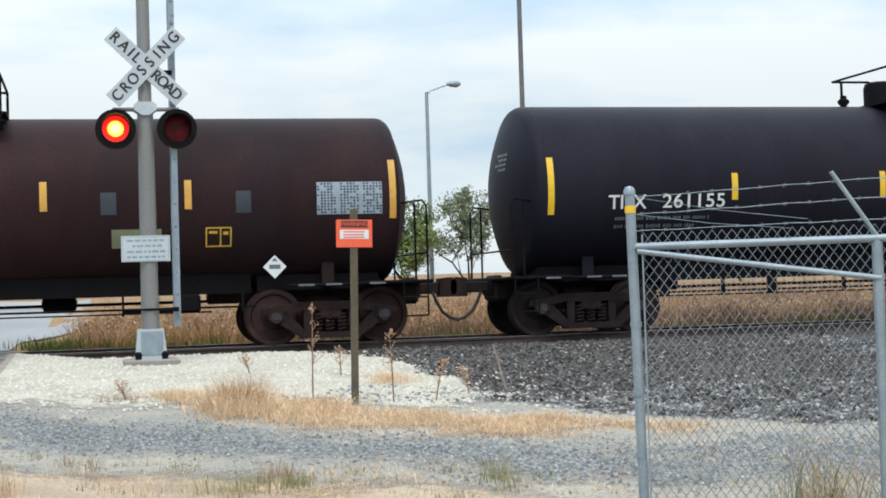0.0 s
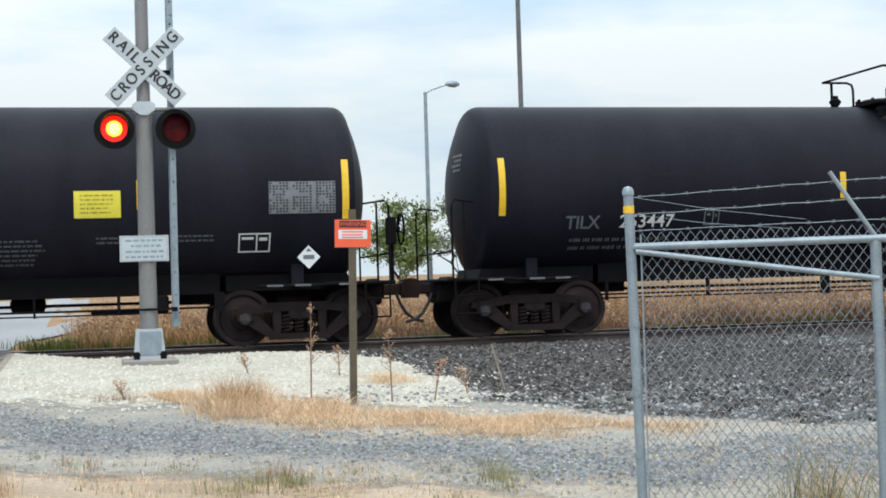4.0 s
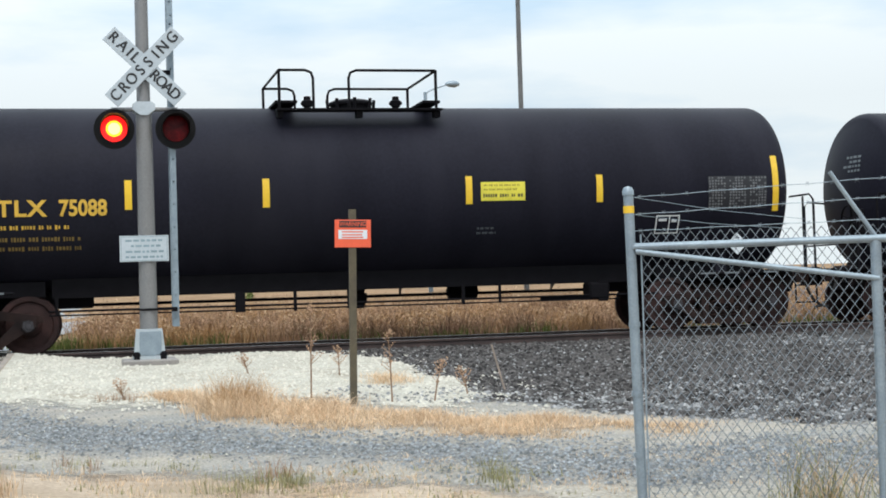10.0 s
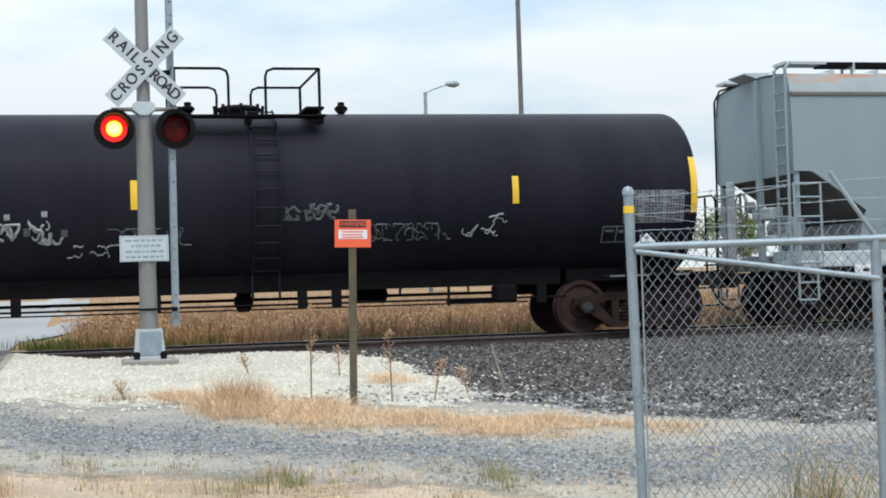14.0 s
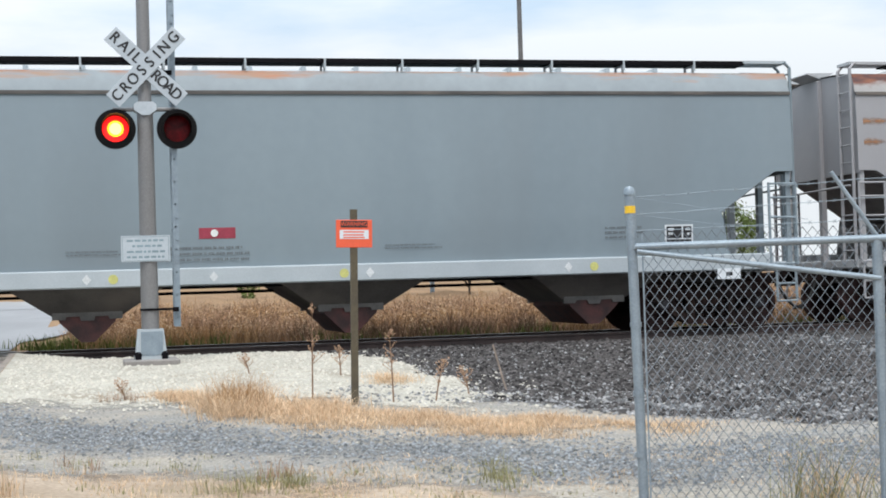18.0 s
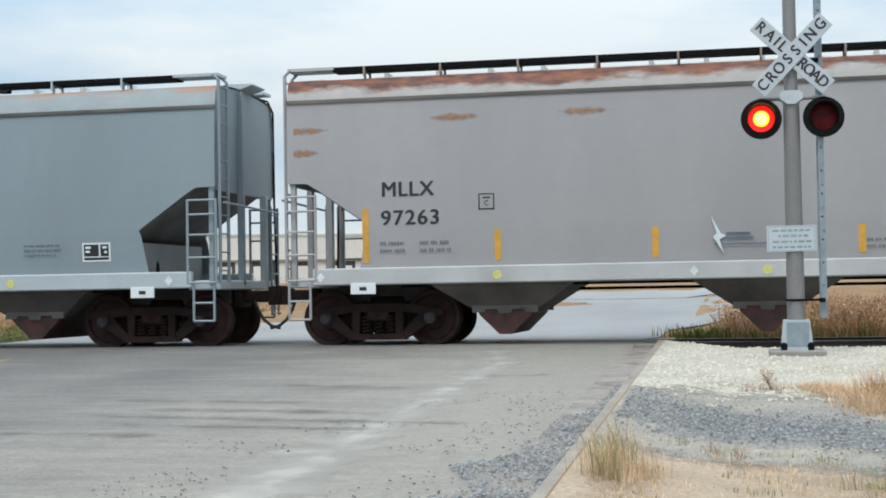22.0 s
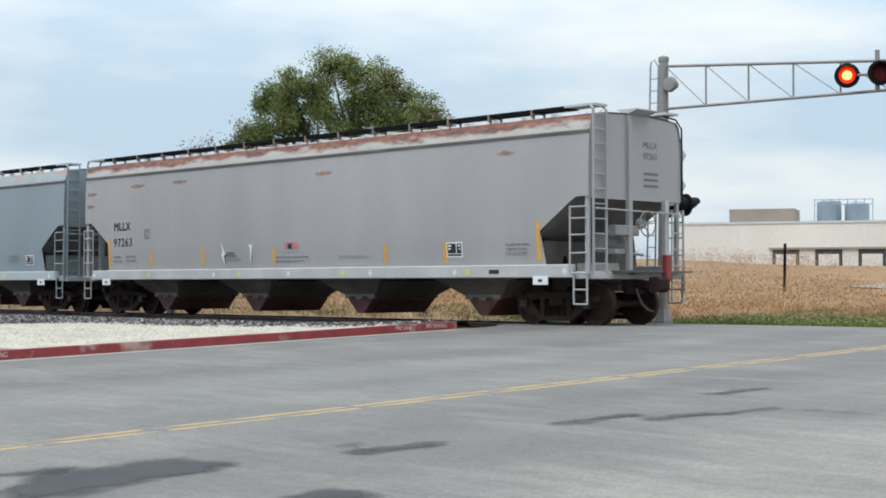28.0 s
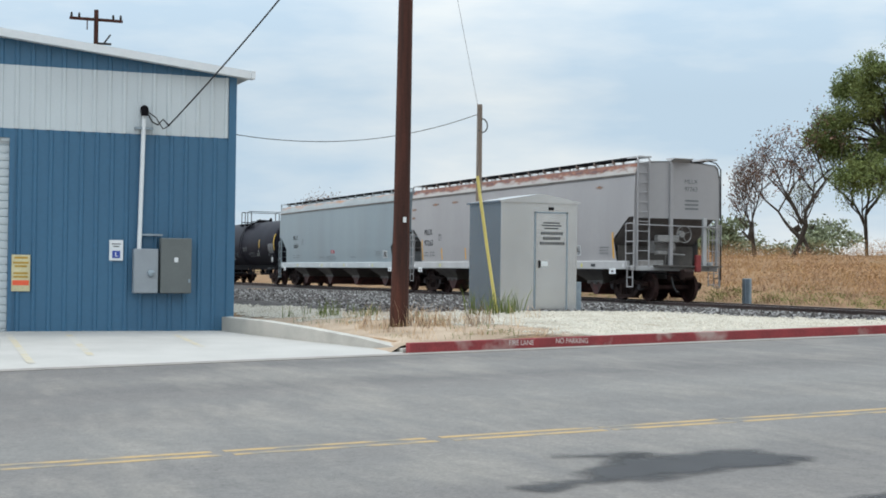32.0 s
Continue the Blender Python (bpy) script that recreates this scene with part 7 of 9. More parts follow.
tank_words("TILX", -6.31, 1.875, 0.30, R1, C0, SOFT_INK, tank_c, 0.98, 0.004)
tank_words("253447", -5.16, 1.88, 0.30, R1, C0, WHITE_INK, tank_c, 1.1, 0.003)
small_print(tank_c, -6.5, -4.7, 1.40, 1.66, 2, DIM_INK, R1, C0, seed=8)
chart(tank_c, 6.70, 7.70, 1.98, 2.48, R1, C0, PANEL_GREY, 3)
frame_box(tank_c, -4.12, -3.84, 1.80, 2.06, R1, C0, SOFT_INK)
frame_box(tank_c, 6.0, 6.49, 1.32, 1.62, R1, C0, SOFT_INK)
diamond(tank_c, 7.27, 1.40, R1, C0)
small_print(tank_c, 1.48, 2.5, 1.27, 1.63, 4, DIM_INK, R1, C0, seed=9)
small_print(tank_c, 4.74, 5.66, 1.48, 1.63, 2, DIM_INK, R1, C0, seed=10)

tank_words("UTLX", -5.61, 2.25, 0.34, R1, C0 - 0.02, GOLD_INK, tank_d, 1.12, 0.010, 1.12)
tank_words("75088", -4.54, 2.25, 0.34, R1, C0 - 0.02, GOLD_INK, tank_d, 0.86, 0.010)
small_print(tank_d, -6.11, -4.6, 1.90, 2.04, 1, GOLD_INK, R1, C0 - 0.02, seed=11)
small_print(tank_d, -6.11, -4.4, 1.58, 1.86, 2, mat("dim_gold_print", (0.22, 0.14, 0.03), rough=0.6, bump=0), R1, C0 - 0.02, seed=12)
pnl = curved("notice_panel", 1.84, 2.60, 2.27, 2.58, R1, C0 - 0.02, PANEL_YELLOW, tank_d, "yellow emergency notice panel", 0.006)
small_print(pnl, 1.89, 2.54, 2.42, 2.56, 2, mat("brown_print", (0.30, 0.22, 0.02), rough=0.6, bump=0), R1 + 0.003, C0 - 0.02, seed=13)
small_print(pnl, 1.88, 2.56, 2.29, 2.42, 1, SIGN_BLACK, R1 + 0.003, C0 - 0.02, seed=14)
chart(tank_d, 5.88, 6.96, 2.07, 2.63, R1, C0 - 0.02, mat("black_data_panel", (0.014, 0.014, 0.018), rough=0.5, bump=0), 4, ink=DIM_INK)
frame_box(tank_d, 4.94, 5.37, 1.67, 1.98, R1, C0 - 0.02, WHITE_INK)
diamond(tank_d, 6.47, 1.47, R1, C0 - 0.02)
small_print(tank_d, 1.79, 2.16, 1.71, 1.86, 2, SOFT_INK, R1, C0 - 0.02, seed=15)

tank_words("SRIX", -6.99, 2.08, 0.33, RE, CE, WHITE_INK, tank_e, 0.86, 0.010)
tank_words("80377", -5.94, 2.08, 0.33, RE, CE, WHITE_INK, tank_e, 0.90, 0.010)
small_print(tank_e, -7.2, -5.2, 1.68, 1.92, 2, SOFT_INK, RE, CE, seed=16)
chart(tank_e, 6.30, 7.40, 1.86, 2.41, RE, CE, PANEL_GREY, 5)
curved("patch", -6.35, -6.05, 1.06, 1.22, RE, CE, SIGN_WHITE, tank_e, "small pale plate")
frame_box(tank_e, 5.95, 6.40, 1.54, 1.82, RE, CE, SOFT_INK)
diamond(tank_e, 6.75, 1.50, RE, CE)


def scrawl(car, x0, x1, z0, z1, R, cz, ink, seed, strokes, r=0.012, label="chalky spray-paint scrawl"):
    """Loose sprayed strokes on the flank."""
    rnd = random.Random(seed)
    s = Shape()
    for k in range(strokes):
        x = x0 + (x1 - x0) * (k + 0.5) / strokes
        pts, z = [], rnd.uniform(z0, z1)
        a = rnd.uniform(0, 6.28)
        for i in range(9):
            zz = min(max(z, z0), z1)
            pts.append((x, -math.sqrt(R * R - (zz - cz) ** 2) - 0.004, zz))
            a += rnd.uniform(-1.0, 1.0)
            x += 0.035 * math.cos(a)
            z = zz + 0.055 * math.sin(a)
        s.tube(pts, r * rnd.uniform(0.6, 1.2), 4)
    return part("scrawl", s, ink, car, label)


CHALK = mat("chalky_spray", (0.36, 0.38, 0.38), rough=0.8, bump=0, spread=0.25, scale=14)
CHALK_DIM = mat("thin_chalky_spray", (0.10, 0.11, 0.12), rough=0.8, bump=0, spread=0.25, scale=14)
for x, z in ((-3.73, 1.92), (-3.17, 1.96)):        # chalky sprayed marks, plain blots
    scrawl(tank_e, x - 0.10, x + 0.10, z - 0.24, z + 0.10, RE, CE, CHALK, int(x * -10), 8, 0.024)
    curved("blot", x - 0.045, x + 0.045, z + 0.17, z + 0.26, RE, CE, CHALK, tank_e)
    curved("blot", x - 0.32, x - 0.22, z - 0.12, z + 0.0, RE, CE, CHALK_DIM, tank_e)
curved("blot", -2.93, -2.83, 1.82, 1.93, RE, CE, CHALK_DIM, tank_e)
scrawl(tank_e, -5.86, -5.0, 1.50, 1.60, RE, CE, CHALK, 77, 10, 0.010)
scrawl(tank_e, -2.80, -2.2, 1.50, 1.68, RE, CE, CHALK, 78, 5, 0.012)
scrawl(tank_e, -2.06, -1.06, 1.66, 1.92, RE, CE, CHALK_DIM, 79, 22, 0.014)
scrawl(tank_e, 0.55, 1.4, 2.02, 2.25, RE, CE, CHALK_DIM, 80, 12, 0.03)
scrawl(tank_e, 1.8, 3.2, 1.66, 1.92, RE, CE, CHALK_DIM, 81, 22, 0.014)
scrawl(tank_e, 3.6, 4.1, 1.70, 2.05, RE, CE, CHALK, 82, 8, 0.015)


def side_y(z):
    return -curve_at([(1.24, 1.53), (1.9, 1.585), (2.6, 1.60), (3.3, 1.60), (4.03, 1.57)], z) - 0.004


def side_panel(name, car, x0, x1, z0, z1, material, label="", proud=0.0):
    s = Shape()
    n = 6
    for i in range(n + 1):
        z = z0 + (z1 - z0) * i / n
        y = side_y(z) - proud
        s.v += [(x0, y, z), (x1, y, z), (x1, y + 0.014, z), (x0, y + 0.014, z)]
    for i in range(n):
        a, b = 4 * i, 4 * i + 4
        s.f += [(a, a + 1, b + 1, b), (a + 1, a + 2, b + 2, b + 1), (a + 3, a, b, b + 3)]
    s.f += [(3, 2, 1, 0), (4 * n, 4 * n + 1, 4 * n + 2, 4 * n + 3)]
    return part(name, s, material, car, label)


def hopper_words(car, text, x, z, size, ink, widen=1.0, bold=0.0, spacing=1.1):
    return words("lettering", text, size, ink, car, pose(x - 0.007, side_y(z) - 0.002, z, 90, 0, 0), spacing, bold, widen, 0.018)


PINK = mat("faded_red_panel", (0.55, 0.20, 0.22), rough=0.5, bump=0, spread=0.1, scale=9)
CRIMSON = mat("crimson_panel", (0.36, 0.045, 0.075), rough=0.5, bump=0, spread=0.1, scale=9)
DOTY = mat("pale_yellow_dot", (0.62, 0.60, 0.20), rough=0.5, bump=0)
DOTW = mat("white_dot", (0.68, 0.70, 0.70), rough=0.5, bump=0)


def sill_dot(car, x, z, material):
    part("sill_mark", Shape().lathe([(-1.636, 0.075), (-1.63, 0.075)], 'y', 12, (x, 0, z)) if material is DOTY else
         Shape().prism([(x - 0.07, z), (x, z - 0.085), (x + 0.07, z), (x, z + 0.085)], -1.636, -1.63), material, car)


def frame_mark(car, x, z, ink):
    s = Shape()
    for a, b, c, d in ((-0.13, 0.13, 0.11, 0.13), (-0.13, 0.13, -0.13, -0.11), (-0.13, -0.11, -0.13, 0.13), (0.11, 0.13, -0.13, 0.13), (-0.06, 0.06, 0.05, 0.075)):
        y = side_y(z)
        s.quad((x + a, y, z + c), (x + b, y, z + c), (x + b, y, z + d), (x + a, y, z + d))
    b = part("stencil_box", s, ink, car)
    words("lettering", "C", 0.12, ink, b, pose(x, side_y(z) - 0.001, z - 0.03, 90, 0, 0))


def data_box(car, x0, x1, z0, z1):
    b = side_panel("data_panel", car, x0, x1, z0, z1, SIGN_WHITE, "black and white data panel", 0.003)
    w = 0.03
    s = Shape()
    for a, b2, c, d in ((x0 + w, x0 + 0.30, z0 + 0.09, z1 - w), (x0 + 0.33, x1 - w, z0 + 0.09, z1 - w), (x0 + w, x1 - w, z0 + 0.03, z0 + 0.07)):
        s.quad((a, side_y(c) - 0.007, c), (b2, side_y(c) - 0.007, c), (b2, side_y(d) - 0.007, d), (a, side_y(d) - 0.007, d))
    part("black_field", s, SIGN_BLACK, b)
    s = Shape()
    for a, b2, c, d in ((x0 + 0.06, x0 + 0.16, z1 - 0.10, z1 - 0.06), (x0 + 0.06, x0 + 0.14, z1 - 0.17, z1 - 0.13), (x0 + 0.37, x1 - 0.06, z1 - 0.10, z1 - 0.06), (x0 + 0.40, x1 - 0.06, z1 - 0.18, z1 - 0.14)):
        s.quad((a, side_y(c) - 0.011, c), (b2, side_y(c) - 0.011, c), (b2, side_y(d) - 0.011, d), (a, side_y(d) - 0.011, d))
    part("small_print", s, SIGN_WHITE, b)


def end_brake(car, x, s):
    """A hand brake on its stand at the end of a tank car."""
    st = Shape().box(s * (x + 0.02), s * (x + 0.16), -1.02, -0.74, 1.60, 2.06, 0.02).tube([(s * (x + 0.1), -0.88, 1.0), (s * (x + 0.1), -0.88, 1.7)], 0.03, 8)
    stand = part("brake_stand", st, BLACKBAR, car)
    whl = Shape()
    pts = [(s * (x + 0.26), -0.88 + 0.26 * math.cos(k * math.pi / 8), 1.86 + 0.26 * math.sin(k * math.pi / 8)) for k in range(17)]
    whl.tube(pts, 0.018, 6)
    for k in range(4):
        whl.tube([(s * (x + 0.2), -0.88, 1.86), pts[4 * k + 1]], 0.014, 5)
    whl.lathe([(s * (x + 0.14), 0.05), (s * (x + 0.24), 0.05)], 'x', 10, (0, -0.88, 1.86))
    part("hand_brake_wheel", whl, BLACKBAR, stand)


end_brake(tank_b, 7.9, 1)
end_brake(tank_e, 8.05, -1)
end_brake(tank_c, 8.35, 1)
# grey hopper
hopper_words(hopper_f, "MLLX", -6.67, 2.63, 0.335, DARK_INK, 0.96)
hopper_words(hopper_f, "10054", -6.60, 2.17, 0.335, DARK_INK, 0.98, spacing=1.15)
frame_mark(hopper_f, -5.34, 2.40, DARK_INK)
small_print(hopper_f, -7.14, -6.75, 1.52, 1.74, 2, SOFT_INK, y=-1.578, seed=20)
small_print(hopper_f, -6.5, -5.9, 1.52, 1.74, 2, SOFT_INK, y=-1.578, seed=21)
pk = side_panel("logo_panel", hopper_f, -0.37, 0.20, 1.74, 1.91, CRIMSON, "small crimson panel with a pale mark", 0.002)
part("mark", Shape().lathe([(-1.597, 0.06), (-1.593, 0.06)], 'y', 10, (-0.13, 0, 1.825)), WHITE_INK, pk)
small_print(hopper_f, -1.09, 0.75, 1.37, 1.64, 3, SOFT_INK, y=-1.572, seed=22)
small_print(hopper_f, -2.4, -1.4, 1.50, 1.60, 2, SOFT_INK, y=-1.572, seed=23)
small_print(hopper_f, 2.6, 3.6, 1.50, 1.60, 2, SOFT_INK, y=-1.572, seed=24)
small_print(hopper_f, 6.36, 7.08, 1.58, 1.82, 3, SOFT_INK, y=-1.582, seed=25)
data_box(hopper_f, 7.43, 7.94, 1.49, 1.81)
for x, m in ((-0.16, DOTW), (1.91, DOTY), (2.33, DOTW), (5.68, DOTW), (6.13, DOTY), (-6.11, DOTY), (-5.66, DOTW), (-9.03, DOTW), (9.0, DOTW), (-2.1, DOTW), (-1.7, DOTY)):
    sill_dot(hopper_f, x, 1.14, m)
# pale hopper
hopper_words(hopper_g, "MLLX", -7.79, 2.545, 0.335, DARK_INK, 1.0)
hopper_words(hopper_g, "97263", -7.75, 2.08, 0.335, DARK_INK, 1.05, spacing=1.15)
frame_mark(hopper_g, -6.49, 2.32, DARK_INK)
small_print(hopper_g, -8.26, -7.8, 1.50, 1.74, 2, SOFT_INK, y=-1.578, seed=26)
small_print(hopper_g, -7.6, -7.05, 1.50, 1.74, 2, SOFT_INK, y=-1.578, seed=27)
for x, top in ((-6.32, 1.86), (-3.81, 1.84), (-0.67, 1.81), (3.57, 1.81), (5.58, 1.82), (8.42, 2.22), (-8.50, 2.25)):
    side_panel("reflector_stripe", hopper_g, x - 0.055, x + 0.055, 1.37, top, ORANGE, "worn orange reflector stripe", 0.002)
pk = side_panel("logo_panel", hopper_g, -0.22, 0.34, 1.78, 1.94, PINK, "small faded pink panel with a dark mark", 0.002)
part("mark", Shape().prism([(-0.08, 1.79), (0.08, 1.79), (0.08, 1.93), (0.02, 1.90), (-0.02, 1.90), (-0.08, 1.93)], -1.597, -1.593), DARK_INK, pk)
small_print(hopper_g, -0.60, 0.75, 1.42, 1.62, 2, SOFT_INK, y=-1.572, seed=28)
small_print(hopper_g, -0.3, 0.45, 1.68, 1.71, 1, SOFT_INK, y=-1.580, seed=29)
small_print(hopper_g, 1.9, 3.0, 1.50, 1.58, 2, SOFT_INK, y=-1.572, seed=30)
small_print(hopper_g, 7.47, 8.16, 1.50, 1.78, 3, SOFT_INK, y=-1.582, seed=31)
data_box(hopper_g, 5.64, 6.14, 1.48, 1.82)
part("sill_plate", Shape().box(7.02, 7.32, -1.636, -1.631, 1.10, 1.19), DARK_INK, hopper_g, "small dark plate on the sill")
sw_ = Shape()
y_ = -1.588
sw_.prism([(-2.95, 2.0), (-2.80, 1.72), (-2.72, 1.68), (-2.82, 1.62), (-2.76, 1.40), (-2.88, 1.60), (-2.92, 1.66), (-2.86, 1.72)], -1.600, -1.576)
FLAKE = mat("pale_flaking_paint", (0.58, 0.66, 0.68), (0.50, 0.56, 0.58), rough=0.7, bump=0, spread=0.1, scale=8)
fix_normals(part("paint_mark", sw_, FLAKE, hopper_g, "pale flaking paint mark"))
sw_ = Shape()
sw_.prism([(-1.72, 1.92), (-1.55, 1.90), (-1.58, 1.80), (-1.62, 1.45), (-1.65, 1.78)], -1.600, -1.576)
fix_normals(part("paint_mark", sw_, FLAKE, hopper_g, "pale flaking paint mark"))
part("small_print", Shape().box(-2.72, -2.35, y_, y_ + 0.004, 1.70, 1.73).box(-2.72, -2.3, y_, y_ + 0.004, 1.63, 1.66).box(-2.9, -2.1, y_, y_ + 0.004, 1.54, 1.56), mat("blue_grey_print", (0.10, 0.14, 0.20), rough=0.6, bump=0), hopper_g)
for x, m in ((-3.22, DOTW), (-2.1, DOTY), (-0.01, DOTW), (2.09, DOTY), (3.11, DOTW), (-6.33, DOTY), (-9.26, DOTW), (5.95, DOTW), (6.35, DOTY), (9.2, DOTW)):
    sill_dot(hopper_g, x, 1.14, m)
STREAK = feather(mat("thin_rust_streak", (0.42, 0.215, 0.095), (0.30, 0.135, 0.065), rough=0.8, scale=5, bump=0, spread=0.2), 0.05, 0.95, 8.0, 1.7, 0.75)
for x0, x1, z in ((-9.70, -8.75, 3.56), (-9.70, -8.95, 3.19), (-7.4, -6.4, 3.70), (-5.3, -4.3, 3.72), (7.2, 7.9, 3.72), (1.0, 1.8, 3.62)):
    s, cv = Shape(), []
    n, m = 24, 8
    for k in range(n + 1):
        u = k / n
        for j in range(m + 1):
            q = (j / m - 0.5) * 0.26
            s.v.append((x0 + (x1 - x0) * u, side_y(z + q) - 0.002, z + q))
            cv.append(max(-0.8, 0.95 - abs(q) / 0.085 - ((u - (0.2 if x0 < -9 else 0.4)) / 0.45) ** 2 * 0.8))
    for k in range(n):
        for j in range(m):
            i = k * (m + 1) + j
            s.f.append((i, i + m + 1, i + m + 2, i + 1))
    ob = part("rust_streak", s, STREAK, hopper_g, "thin orange rust streak")
    ob.data.attributes.new("cover", 'FLOAT', 'POINT').data.foreach_set("value", cv)
END_GREY = mat("dusty_grey_fittings", (0.27, 0.265, 0.26), (0.19, 0.185, 0.18), rough=0.7, scale=4, bump=0.1)
# end details of the last car: lettering, brake gear, red end marker
for z, t in ((3.86, "MLLX"), (3.62, "97263")):
    words("lettering", t, 0.20, SOFT_INK, hopper_g, pose(9.82 - 0.025, 0.50, z, 90, 0, 90))
pr = Shape()
for z in (3.25, 3.12, 2.99):
    pr.box(9.796, 9.799, 0.28, 0.78, z - 0.025, z + 0.025)
part("small_print", pr, SOFT_INK, hopper_g)
for car, e in ((hopper_g, 1), (hopper_f, -1)):
    b = Shape().box(e * 9.0, e * 9.7, -1.0, -0.45, 1.15, 1.32).lathe([(0, 0.05), (0.03, 0.20), (0.8, 0.20), (0.83, 0.05)], 'y', 16, (e * 9.35, -0.7, 1.75))
    b.box(e * 9.62, e * 9.86, -0.75, 0.05, 1.90, 2.12, 0.02).box(e * 9.5, e * 9.8, -0.7, -0.35, 1.5, 1.62, 0.02)
    b.tube([(e * 9.75, -0.5, 1.55), (e * 9.75, 0.3, 1.50)], 0.03, 6).tube([(e * 9.5, -0.2, 2.0), (e * 9.4, -0.2, 1.2)], 0.025, 6)
    part("brake_gear", b, HOP_SILL if car is hopper_f else END_GREY, car, "pale brake cylinder and levers", smooth=True)
    whl = Shape()
    for k in range(17):
        a = 2 * math.pi * k / 16
        if k:
            whl.tube([p0, (e * 10.02, 0.12 + 0.27 * math.cos(a), 2.16 + 0.27 * math.sin(a))], 0.016, 5)
        p0 = (e * 10.02, 0.12 + 0.27 * math.cos(a), 2.16 + 0.27 * math.sin(a))
    for k in range(4):
        a = k * math.pi / 2 + 0.3
        whl.tube([(e * 9.9, 0.12, 2.16), (e * 10.02, 0.12 + 0.27 * math.cos(a), 2.16 + 0.27 * math.sin(a))], 0.012, 5)
    whl.lathe([(e * 9.78, 0.12), (e * 9.92, 0.10)], 'x', 12, (0, 0.12, 2.16))
    part("hand_brake_wheel", whl, END_GREY, car)
    part("cross_platform", Shape().box(e * 9.84, e * 10.22, -0.9, 1.45, 1.12, 1.16), HOP_DARK, car)
marker = part("end_marker", Shape().box(10.15, 10.3, 0.42, 0.60, 0.95, 1.5, 0.02), mat("red_marker_case", (0.25, 0.03, 0.03), rough=0.5), hopper_g, "red end-of-train marker")
part("uncoupling_lever", Shape().tube([(10.05, -1.5, 0.95), (10.08, -0.2, 0.85), (10.1, 0.1, 0.55)], 0.018, 6), BLACKBAR, hopper_g)


# ---- gravel, stains and plants ----
def wob(x, y, f=0.9, k=0.0):
    return noise.noise(Vector((x * f, y * f, 3.1 + k))) + 0.5 * noise.noise(Vector((x * f * 3, y * f * 3, 7.7 + k)))


def cover_sheet(name, xs, ys, height, material, cover):
    """A thin sheet whose rim is feathered: cover(x, y) is 1 well inside and 0 outside."""
    s = Shape()
    n = len(xs)
    cv = [max(-0.6, min(1.6, cover(x, y))) for y in ys for x in xs]
    s.v = [(x, y, height(x, y)) for y in ys for x in xs]
    for j in range(len(ys) - 1):
        for i in range(n - 1):
            q = (j * n + i, j * n + i + 1, (j + 1) * n + i + 1, (j + 1) * n + i)
            if max(cv[k] for k in q) > 0.0:
                s.f.append(q)
    ob = part(name, s, material, smooth=True)
    ob.data.attributes.new("cover", 'FLOAT', 'POINT').data.foreach_set("value", cv)
    return ob


def white_in(x, y):
    w = wob(x, y) * 0.5 + 0.25 * noise.noise(Vector((x * 5, y * 3, 2)))
    east = curve_at([(13, 3.6), (14.3, 3.7), (15.1, 4.0), (16.5, 4.3), (18, 4.2), (20, 4.0), (23, 3.4)], y)
    return min(x + 1.5, east + w * 0.9 - x, y - curve_at([(-1, 15.45), (0.8, 15.4), (2.2, 14.9), (3.0, 14.2), (5, 14.2)], x) - w, 22.85 + w * 0.3 - y)


def white_zone(x, y):
    return white_in(x, y) > 0


def ballast_in(x, y):
    w = wob(x, y, 0.8, 2) * 0.5
    a = min(x - 2.0, y - curve_at([(2, 15.4), (4.2, 14.4), (5, 13.3), (6, 11.9), (8, 10.6), (14, 9.6)], x) - w, 28.4 + w - y)
    b = min(x - KERB_R - 0.1, y - 22.3 - w * 0.4, 27.8 + w - y)
    return max(a, b)


def ballast_zone(x, y):
    return ballast_in(x, y) > 0 and not white_zone(x, y)


def drive_in(x, y):
    w = wob(x, y, 0.7, 4) * 0.55
    near = curve_at([(-1, 11.1), (0.2, 10.9), (1.25, 10.1), (2.6, 8.9), (3.4, 7.4), (14, 7.0)], x)
    return min(x + 1.6, y - near - w, 16.6 + w - y)


def drive_zone(x, y):
    return drive_in(x, y) > 0 and not white_zone(x, y)


px, py = lines((-1.10, 14, 0.16)), lines((6.5, 24.0, 0.16))
tagged(cover_sheet("gravel_drive", px, py, lambda x, y: ground_at(x, y) + 0.010, GREYGRAVEL, lambda x, y: 0.5 + drive_in(x, y) / 1.5), "sandy grey gravel drive", "gravel", kind="structure")


def blue_in(x, y):
    """The band of blue-grey stone along the drive."""
    mid = curve_at([(-1, 13.7), (0.55, 12.6), (1.7, 11.4), (2.8, 10.7), (3.85, 10.1), (8, 9.2)], x)
    return 1.0 - abs(y - mid) + wob(x, y, 0.8, 12) * 0.7 + 0.3 * noise.noise(Vector((x * 4, y * 2.2, 8)))


